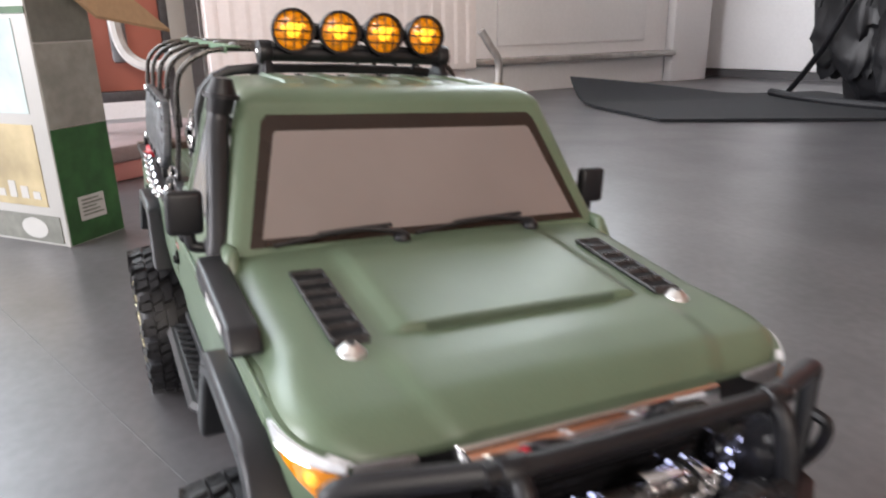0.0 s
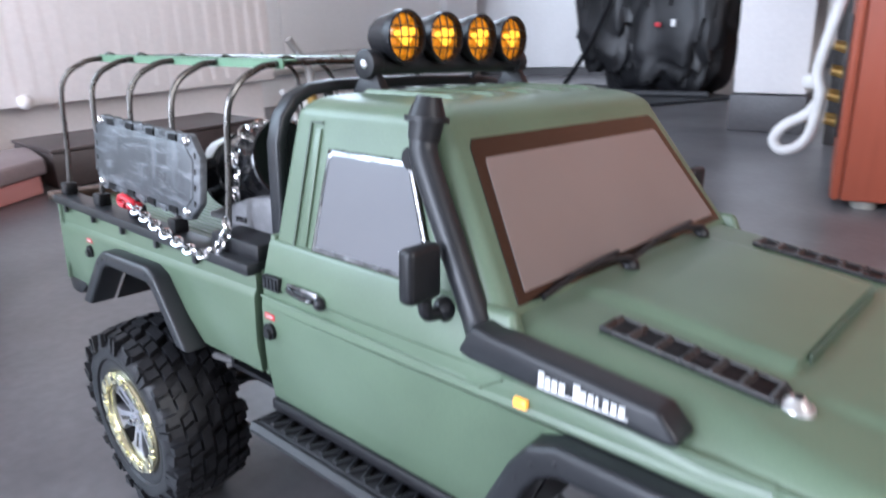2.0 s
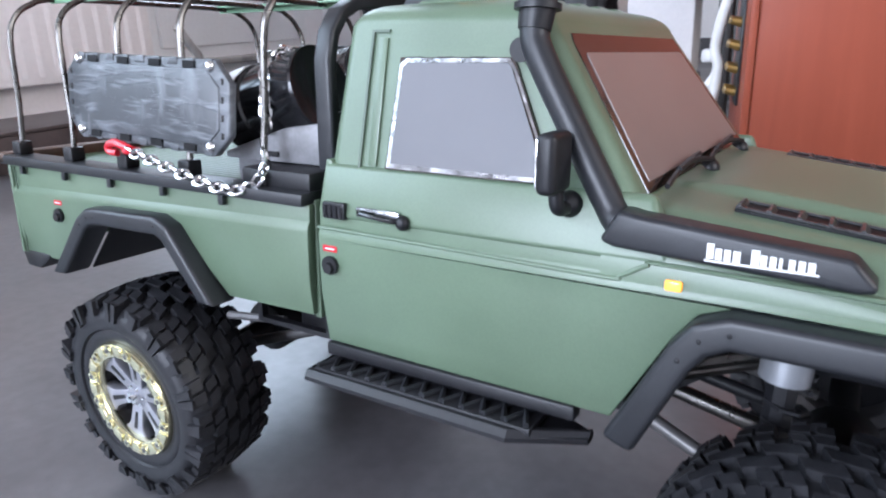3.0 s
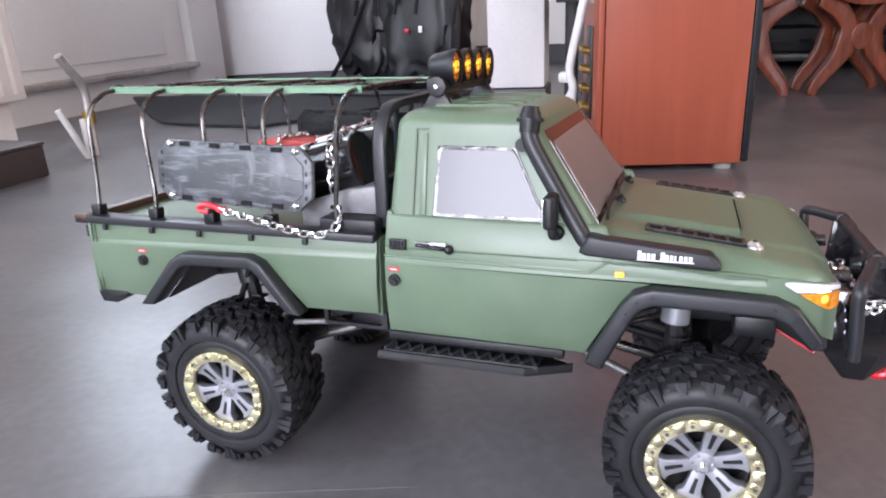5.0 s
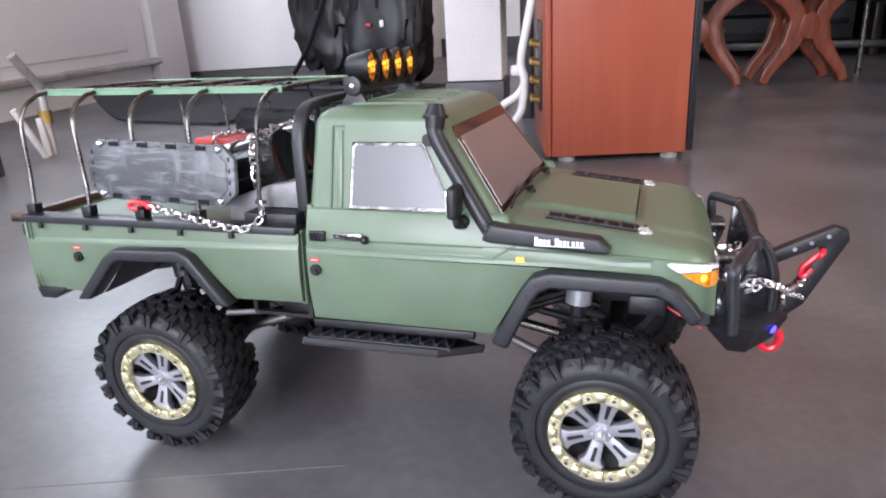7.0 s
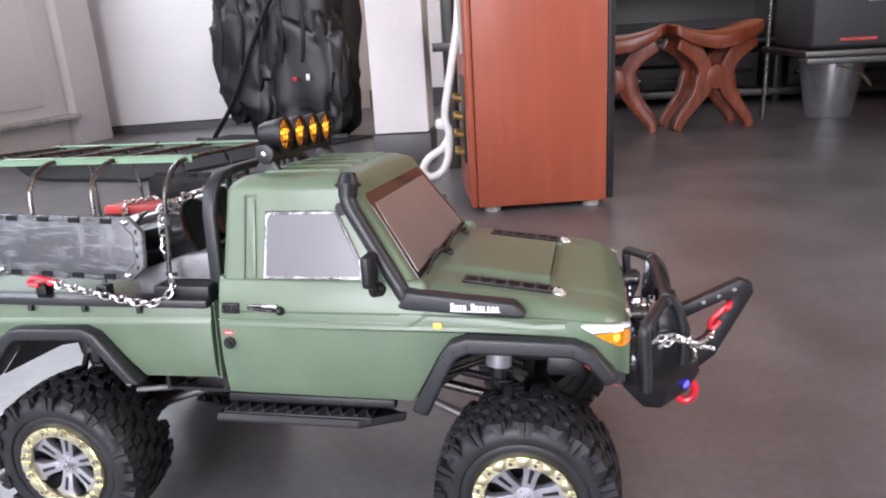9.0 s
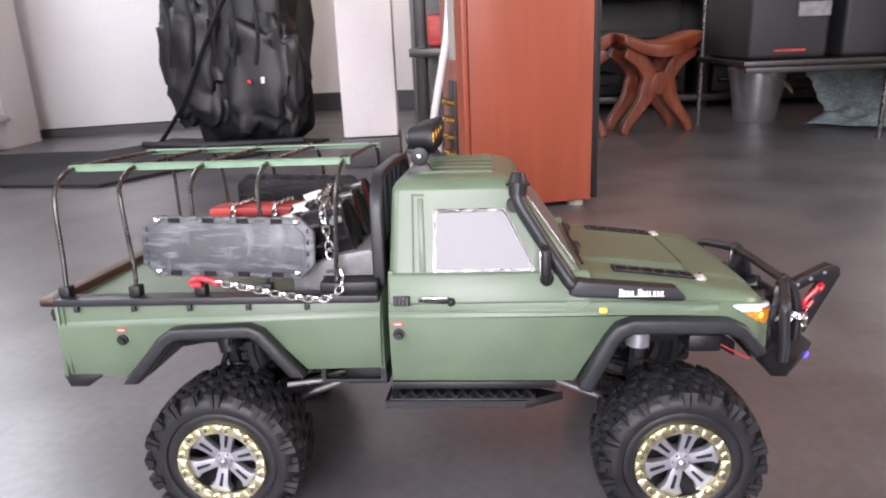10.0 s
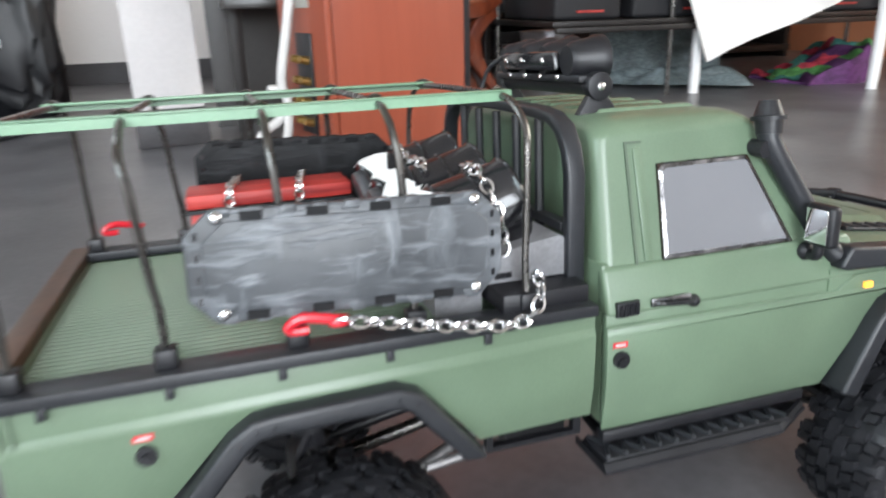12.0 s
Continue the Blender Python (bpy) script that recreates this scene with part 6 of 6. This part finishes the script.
pp = thing("bent_pipe", "dull bent metal pipe with a brass collar beside the cupboard", "pipe")
part("pipe_body", tube(bmesh.new(), [(-1.22, 0.785, 0.238), (-1.22, 0.812, 0.200), (-1.22, 0.838, 0.160), (-1.22, 0.836, 0.085), (-1.22, 0.836, 0.0)], 0.0100, 12), PIPEMETAL, pp, smooth=True)
part("collar", rod(bmesh.new(), (-1.22, 0.836, 0.075), (-1.22, 0.837, 0.105), 0.015, 0.015, 16), BRASS, pp, "brass collar", smooth=True)
for a, b in (((-1.22, 0.752, 0.120), (-1.205, 0.795, 0.0)), ((-1.225, 0.820, 0.09), (-1.215, 0.815, 0.0))):
    part("prop", rod(bmesh.new(), a, b, 0.008, 0.008, 10), CABLE, pp, "pale prop stick", smooth=True)

db = thing("low_box", "low dark brown box on the floor before the cupboard", "box")
part("case", box(-1.36, -1.15, 0.190, 0.632, 0.0, 0.066), PLINTHBROWN, db, bevel=0.003)
part("lid", box(-1.362, -1.148, 0.188, 0.634, 0.0665, 0.074), PLINTHBROWN, db, "box lid", bevel=0.002)

post = thing("grey_post", "grey painted upright beside the cupboard", "post")
part("shaft", box(-1.62, -1.56, 0.075, 0.150, 0.0, 2.3), GREYPOST, post, bevel=0.004)
part("edge_strip", box(-1.558, -1.552, 0.120, 0.150, 0.0, 2.3), BASEDARK, post)

cart = thing("red_cart", "orange red painted rack with a mauve and pink ledge", "rack")
part("upright_panel", box(-1.20, -1.17, -0.135, 0.030, 0.14, 1.5), ORANGERED, cart, bevel=0.006)
part("upright", box(-1.172, -1.15, 0.020, 0.036, 0.0, 1.5), BASEDARK, cart, bevel=0.003)
part("upright", box(-1.172, -1.15, -0.135, -0.118, 0.0, 1.5), BASEDARK, cart, bevel=0.003)
part("crossbar", box(-1.172, -1.15, -0.118, 0.020, 0.125, 0.145), BASEDARK, cart, bevel=0.003)
part("ledge", plate([(-0.94, -0.16), (-1.13, 0.17), (-1.30, 0.20), (-1.30, -0.16)], 0.036, 0.066), MAUVE, cart, "dusky mauve ledge", bevel=0.006)
part("lower_body", plate([(-0.96, -0.15), (-1.14, 0.16), (-1.30, 0.19), (-1.30, -0.15)], 0.0, 0.035), PINKGLOSS, cart, "pink glossy lower edge", bevel=0.004)
part("fixture", box(-1.168, -1.14, -0.075, -0.045, 0.20, 0.36), GREYTRAY, cart, "grey fitting", bevel=0.006)
part("cable", tube(bmesh.new(), [(-1.13, -0.070, 0.80), (-1.13, -0.066, 0.50), (-1.13, -0.065, 0.30), (-1.12, -0.055, 0.225), (-1.10, -0.020, 0.195), (-1.09, 0.020, 0.200), (-1.09, 0.035, 0.225)], 0.011, 8), CABLE, cart, "white cable", smooth=True)

# printed packaging box with an open flap
pk = thing("packaging_box", "tall printed packaging box, white and green, with an open brown flap", "box")
fx, fy = Vector((-0.602, -0.180, 0)), Vector((-0.660, -0.112, 0))
side = (fy - fx).normalized()
front = Vector((-side.y, side.x, 0)) if Vector((-side.y, side.x, 0)).y < 0 else Vector((side.y, -side.x, 0))
pk.matrix_basis = Matrix(((front.x, side.x, 0, fx.x), (front.y, side.y, 0, fx.y), (0, 0, 1, 0), (0, 0, 0, 1)))
W = (fy - fx).length
part("carton", box(0.0, 0.22, 0.0, W, 0.0, 0.42), PRINTWHITE, pk, bevel=0.0015)
part("printed_side", box(-0.0012, 0.0, 0.002, W - 0.002, 0.002, 0.152), PRINTGREEN, pk)
part("printed_band", box(-0.0012, 0.0, 0.002, W - 0.002, 0.153, 0.255), PRINTBAND, pk)
part("printed_band", box(-0.0012, 0.0, 0.002, W - 0.002, 0.257, 0.418), PRINTGREY, pk)
part("sticker", box(-0.0024, -0.0012, 0.022, 0.062, 0.030, 0.062), PRINTWHITE, pk, "white sticker with unreadable lines")
for i in range(5):
    part("sticker_line", box(-0.0030, -0.0024, 0.026, 0.058 - 0.005 * (i % 3), 0.036 + 0.005 * i, 0.0382 + 0.005 * i), PRINTGREY, pk)
for z0, z1, mt in ((0.172, 0.285, PRINTPALE), (0.052, 0.158, PRINTSAND), (0.305, 0.40, PRINTPALE)):
    part("printed_picture", box(0.026, 0.20, -0.0012, 0.0, z0, z1), mt, pk, "faded printed picture")
part("printed_stripe", box(0.0, 0.22, -0.0012, 0.0, 0.290, 0.298), PRINTGREEN, pk)
part("printed_foot", box(0.010, 0.22, -0.0012, 0.0, 0.004, 0.040), PRINTGREY, pk)
bm = bmesh.new()
hull8(bm, [(0.058 + 0.024 * math.cos(a * math.pi / 10), -0.0012, 0.022 + 0.014 * math.sin(a * math.pi / 10)) for a in range(20)], [(0.058 + 0.024 * math.cos(a * math.pi / 10), -0.0020, 0.022 + 0.014 * math.sin(a * math.pi / 10)) for a in range(20)])
part("printed_oval", bm, PRINTWHITE, pk, "white printed oval")
for i in range(6):
    part("printed_object", box(0.035 + i * 0.022, 0.048 + i * 0.022, -0.0018, -0.0012, 0.062, 0.072 + 0.006 * (i % 3)), PRINTWHITE, pk)
flap = [(-0.030, 0.195, 0.263), (-0.030, 0.073, 0.283), (-0.028, 0.012, 0.331), (-0.004, -0.002, 0.415), (-0.004, 0.040, 0.415), (-0.030, 0.092, 0.333)]
part("flap", hull8(bmesh.new(), flap, [(x - 0.002, y, z + 0.003) for x, y, z in flap]), CARDBOARD, pk, "brown cardboard flap")


# carved wooden stools
def stool(m, label):
    ob = thing("stool", label, "stool", "pair of carved stools")
    ob.matrix_basis = m @ Matrix.Diagonal((0.88, 1.0, 1.17, 1))
    bm = bmesh.new()
    n, k = 14, 10
    rows = []
    for lay in (0, 1):
        for i in range(n + 1):
            u = -1 + 2 * i / n
            row = []
            for j in range(k + 1):
                v = -1 + 2 * j / k
                ex = 0.170 * (1 - 0.10 * v * v)
                ey = 0.105 * (1 - 0.12 * u * u)
                top = 0.262 + 0.030 * u * u - 0.006 * v * v
                rim = 0.006 * max(abs(u), abs(v)) ** 6
                row.append(bm.verts.new((u * ex, v * ey, top - rim if lay else top - 0.042 + 0.010 * u * u)))
            rows.append(row)
    a, b = rows[: n + 1], rows[n + 1:]
    for r in (a, b):
        for i in range(n):
            for j in range(k):
                bm.faces.new((r[i][j], r[i + 1][j], r[i + 1][j + 1], r[i][j + 1]))
    e = lambda r: [r[i][0] for i in range(n + 1)] + [r[n][j] for j in range(1, k + 1)] + [r[i][k] for i in range(n - 1, -1, -1)] + [r[0][j] for j in range(k - 1, 0, -1)]
    ea, eb = e(a), e(b)
    for i in range(len(ea)):
        j = (i + 1) % len(ea)
        bm.faces.new((ea[i], ea[j], eb[j], eb[i]))
    part("seat", bm, STOOLWOOD, ob, "dished seat with a worn sheen", bevel=0.004)
    for y in (-0.062, 0.062):
        for s in (-1, 1):
            way = [(s * 0.135, 0.240), (s * 0.075, 0.205), (s * 0.040, 0.160), (s * 0.048, 0.110), (s * 0.085, 0.065), (s * 0.122, 0.028), (s * 0.135, 0.0)]
            p = smooth_path([(x, y, z) for x, z in way], 5)
            bm = bmesh.new()
            rows = []
            for i, c in enumerate(p):
                d = (p[min(i + 1, len(p) - 1)] - p[max(i - 1, 0)]).normalized()
                nrm = Vector((d.z, 0, -d.x))
                f = i / (len(p) - 1)
                wd = 0.026 - 0.012 * f + 0.010 * math.exp(-((f - 0.45) / 0.12) ** 2)
                rows.append([bm.verts.new(c + nrm * a1 * wd + Vector((0, b1 * 0.016, 0))) for a1, b1 in ((-1, -1), (1, -1), (1, 1), (-1, 1))])
            for i in range(len(rows) - 1):
                for q in range(4):
                    bm.faces.new((rows[i][q], rows[i][(q + 1) % 4], rows[i + 1][(q + 1) % 4], rows[i + 1][q]))
            bm.faces.new(rows[0][::-1])
            bm.faces.new(rows[-1])
            part("leg", bm, STOOLWOOD, ob, bevel=0.004)
        part("cross_boss", rod(bmesh.new(), (0, y - 0.020, 0.142), (0, y + 0.020, 0.142), 0.034, 0.034, 18), STOOLWOOD, ob, bevel=0.004)
    part("stretcher", rod(bmesh.new(), (0, -0.06, 0.142), (0, 0.06, 0.142), 0.011, 0.011, 12), STOOLWOOD, ob, smooth=True)
    return ob


st1 = stool(Matrix.Translation((0.300, 1.920, 0)) @ Matrix.Rotation(radians(-6), 4, "Z"), "carved red-brown wooden stool with a dished seat")
tagged(copy_thing(st1, Matrix.Translation((0.585, 1.975, 0)) @ Matrix.Rotation(radians(14), 4, "Z")), "carved red-brown wooden stool beside another one")

# tripod and black frame
tr = thing("tripod", "thin dark tripod by the cream wall", "tripod")
for a, b in (((-0.02, 2.34, 0.0), (0.085, 2.42, 0.75)), ((0.19, 2.44, 0.0), (0.09, 2.43, 0.75)), ((0.06, 2.62, 0.0), (0.085, 2.44, 0.75))):
    leg = part("leg", rod(bmesh.new(), a, b, 0.008, 0.011, 10), BLACK, tr, smooth=True)
    c = Vector(a).lerp(Vector(b), 0.42)
    part("leg_clamp", rod(bmesh.new(), c, c + (Vector(b) - Vector(a)).normalized() * 0.03, 0.014, 0.014, 10), BLACK, tr)
part("centre_column", rod(bmesh.new(), (0.087, 2.43, 0.5), (0.087, 2.43, 1.1), 0.010, 0.010, 10), BLACK, tr, smooth=True)
fr = thing("rack_stand", "black open metal rack stand by the wall", "rack stand")
for x in (-0.13, 0.02):
    part("upright", box(x - 0.008, x + 0.008, 2.70, 2.716, 0.0, 0.52), BLACK, fr, bevel=0.002)
for z in (0.010, 0.26, 0.515):
    part("crossbar", box(-0.122, 0.012, 2.70, 2.716, z - 0.007, z + 0.007), BLACK, fr, bevel=0.002)

# low dark media bench along the wall
tv = thing("media_bench", "long dark media bench with shelves along the cream wall", "media bench")
part("top_board", box(0.24, 2.60, 2.62, 3.06, 0.47, 0.50), DARKWOOD, tv, bevel=0.003)
part("bottom_board", box(0.24, 2.60, 2.62, 3.06, 0.030, 0.060), DARKWOOD, tv, bevel=0.003)
part("shelf_board", box(0.26, 2.58, 2.66, 3.05, 0.24, 0.255), DARKWOOD, tv, bevel=0.002)
part("back_board", box(0.25, 2.59, 3.04, 3.06, 0.06, 0.47), DARKWOOD, tv)
for x in (0.24, 0.95, 1.75, 2.57):
    part("side_board", box(x, x + 0.03, 2.63, 3.05, 0.0, 0.47), DARKWOOD, tv, bevel=0.002)
for x0, x1, z0, z1 in ((0.30, 0.62, 0.062, 0.15), (0.68, 0.90, 0.062, 0.20), (1.02, 1.60, 0.062, 0.17), (0.32, 0.85, 0.257, 0.34), (1.05, 1.45, 0.257, 0.38)):
    d = thing("media_player", "dark flat media device on the bench shelf", "media player", "devices on the media bench")
    part("case", box(x0, x1, 2.70, 3.0, z0, z1), DARKBOX, d, bevel=0.004)
    part("front_trim", box(x0 + 0.02, x1 - 0.02, 2.694, 2.699, (z0 + z1) / 2 - 0.012, (z0 + z1) / 2 + 0.006), GLOSSBLACK, d)
    part("bright_line", box(x0 + 0.03, x0 + 0.13, 2.691, 2.694, (z0 + z1) / 2 - 0.004, (z0 + z1) / 2 + 0.002), GREYTRAY, d)

# desk with dark cases
dk = thing("desk", "dark desk with thin grey legs and a low shelf", "desk")
part("low_shelf", box(0.78, 2.42, 1.62, 2.12, 0.222, 0.240), DARKWOOD, dk, bevel=0.003)
part("desk_top", box(0.74, 2.46, 1.56, 2.14, 0.70, 0.73), DARKWOOD, dk, bevel=0.004)
for x, y in ((0.795, 2.10), (1.20, 1.64), (2.40, 1.64), (2.40, 2.10)):
    part("leg", rod(bmesh.new(), (x, y, 0), (x, y, 0.70), 0.008, 0.009, 12), DARKROD, dk, "thin dark metal leg", smooth=True)
part("apron", box(0.78, 2.42, 1.600, 1.618, 0.205, 0.222), DARKWOOD, dk, bevel=0.002)
for x0, x1, h in ((0.80, 1.03, 0.20), (1.07, 1.52, 0.235), (1.60, 2.20, 0.22)):
    c = thing("storage_case", "dark grey case with rounded edges on the desk shelf", "case", "cases on the desk shelf")
    part("case_body", box(x0, x1, 1.66, 2.06, 0.241, 0.241 + h), DARKBOX, c, bevel=0.014, seg=3)
    part("case_label", box((x0 + x1) / 2 + 0.02, (x0 + x1) / 2 + 0.11, 1.655, 1.660, 0.36, 0.40), GREYTRAY, c, "grey label")
    part("red_strip", box((x0 + x1) / 2 - 0.04, (x0 + x1) / 2 + 0.05, 1.655, 1.660, 0.262, 0.269), REDBOX, c, "dull red strip")
rc = thing("red_strap", "red strap hanging over the desk edge", "strap")
part("band", tube(bmesh.new(), [(0.76, 1.55, 0.735), (0.745, 1.545, 0.60), (0.80, 1.545, 0.50), (0.88, 1.56, 0.48)], 0.012, 8, flat=0.4), RED, rc, smooth=True)

bk = thing("bucket", "grey metal bucket with a wire handle on the floor", "bucket")
bk.location = (1.01, 2.14, 0)
bm = bmesh.new()
n = 40
rings = [(0.070, 0.0), (0.072, 0.004), (0.100, 0.185), (0.104, 0.187), (0.104, 0.192), (0.098, 0.190), (0.070, 0.008)]
rr = [[bm.verts.new((r * math.cos(2 * math.pi * i / n), r * math.sin(2 * math.pi * i / n), z)) for i in range(n)] for r, z in rings]
for a, b in zip(rr, rr[1:]):
    for i in range(n):
        bm.faces.new((a[i], a[(i + 1) % n], b[(i + 1) % n], b[i]))
bm.faces.new(rr[0][::-1])
bm.faces.new(rr[-1])
part("pail", bm, BUCKETMETAL, bk, smooth=True)
part("handle", tube(bmesh.new(), [(-0.020, -0.103, 0.175), (0.060, -0.112, 0.140), (0.105, -0.060, 0.100), (0.110, 0.02, 0.120), (0.060, 0.095, 0.175)], 0.003, 6), PIPEMETAL, bk, "wire handle", smooth=True)


# cloth pieces
def draped(name, label, corners, z_of, material, cat, n=36, thick=0.006):
    bm = bmesh.new()
    a, b, c, d = (Vector(p) for p in corners)
    rows = []
    for i in range(n + 1):
        u = i / n
        row = []
        for j in range(n + 1):
            v = j / n
            p = (a * (1 - u) + b * u) * (1 - v) + (d * (1 - u) + c * u) * v
            wob = 0.012 * noise.noise(Vector((u * 5, v * 5, 3.0)))
            row.append(bm.verts.new((p.x + wob * 2, p.y + wob, p.z + z_of(u, v))))
        rows.append(row)
    for i in range(n):
        for j in range(n):
            bm.faces.new((rows[i][j], rows[i + 1][j], rows[i + 1][j + 1], rows[i][j + 1]))
    geom = bmesh.ops.solidify(bm, geom=bm.faces[:], thickness=thick)
    return tagged(part(name, bm, material, smooth=True), label, cat)


draped("cloth", "pale blue cloth heaped on the floor under the desk", [(1.10, 1.93, 0.010), (1.53, 1.62, 0.010), (1.75, 1.95, 0.010), (1.27, 2.15, 0.010)],
       lambda u, v: max(0, 0.035 + 0.04 * noise.noise(Vector((u * 6, v * 6, 0)))) * min(1, 6 * min(u, 1 - u, v, 1 - v) + 0.05), BLUECLOTH, "cloth")
draped("hanging_cloth", "pale blue cloth hanging from the desk shelf", [(1.20, 2.02, 0.04), (1.65, 1.96, 0.04), (1.72, 2.02, 0.220), (1.14, 2.08, 0.220)],
       lambda u, v: 0.0, BLUECLOTH, "cloth", 24)
tb = thing("side_table", "small white table on slim legs", "table")
part("table_top", box(1.20, 2.10, 0.93, 1.664, 0.60, 0.63), WHITEPAINT, tb, bevel=0.005)
for x, y in ((1.85, 1.45), (2.06, 0.984), (2.06, 1.63), (1.30, 1.635)):
    part("leg", rod(bmesh.new(), (x, y, 0), (x, y, 0.60), 0.016, 0.020, 12), WHITEPAINT, tb, "white leg", smooth=True)
bm = prism([(1.16, 0.632), (1.219, 0.292), (1.302, 0.102), (1.390, 0.135), (1.481, 0.166), (1.640, 0.215), (1.805, 0.270), (2.03, 0.45), (2.06, 0.632)], 1.585, 1.591, shift=lambda x, z: 0.02 * math.sin(x * 14) * (0.64 - z))
tagged(part("tablecloth", bm, WHITECLOTH), "white tablecloth hanging in a slanted fold", "tablecloth")
QX, QY = 1.74, 1.60
ql = thing("quilt", "patchwork quilt in purple, red, green and teal heaped on the floor", "quilt")


def quilt_height(u, v):
    """A heap that rises away from its low corner, with soft folds."""
    return 0.012 + 0.115 * max(0.0, min(1.0, 1.25 * u - 0.35 * v)) + 0.016 * noise.noise(Vector((u * 7, v * 7, 1.0))) + 0.008 * math.sin(u * 22) * math.sin(v * 15)


for i in range(6):
    for j in range(4):
        bm = bmesh.new()
        rows = []
        for a in range(7):
            row = []
            for b in range(7):
                u, v = (i + a / 6) / 6, (j + b / 6) / 4
                puff = 0.010 * (1 - (2 * a / 6 - 1) ** 4) * (1 - (2 * b / 6 - 1) ** 4)
                row.append(bm.verts.new((QX + 0.30 * u + 0.02 * math.sin(v * 9), QY + 0.30 * v + 0.02 * math.sin(u * 8), max(0.004, quilt_height(u, v)) + puff)))
            rows.append(row)
        for a in range(6):
            for b in range(6):
                bm.faces.new((rows[a][b], rows[a + 1][b], rows[a + 1][b + 1], rows[a][b + 1]))
        bmesh.ops.solidify(bm, geom=bm.faces[:], thickness=0.003)
        part("patch", bm, QUILTS[(i * 2 + j * 3 + (i * j) % 3) % 4], ql, smooth=True)
body = bmesh.new()
rows = [[body.verts.new((QX + 0.30 * a / 12 + 0.02 * math.sin(b / 8 * 9), QY + 0.30 * b / 8 + 0.02 * math.sin(a / 12 * 8), max(0.003, quilt_height(a / 12, b / 8) - 0.004) * top)) for b in range(9)] for top in (1, 0) for a in range(13)]
for r in (rows[:13], rows[13:]):
    for a in range(12):
        for b in range(8):
            body.faces.new((r[a][b], r[a + 1][b], r[a + 1][b + 1], r[a][b + 1]))
rim = lambda r: [r[a][0] for a in range(13)] + [r[12][b] for b in range(1, 9)] + [r[a][8] for a in range(11, -1, -1)] + [r[0][b] for b in range(7, 0, -1)]
ra, rb2 = rim(rows[:13]), rim(rows[13:])
for a in range(len(ra)):
    b = (a + 1) % len(ra)
    body.faces.new((ra[a], ra[b], rb2[b], rb2[a]))
part("filling", body, QUILTS[0], ql, smooth=True)
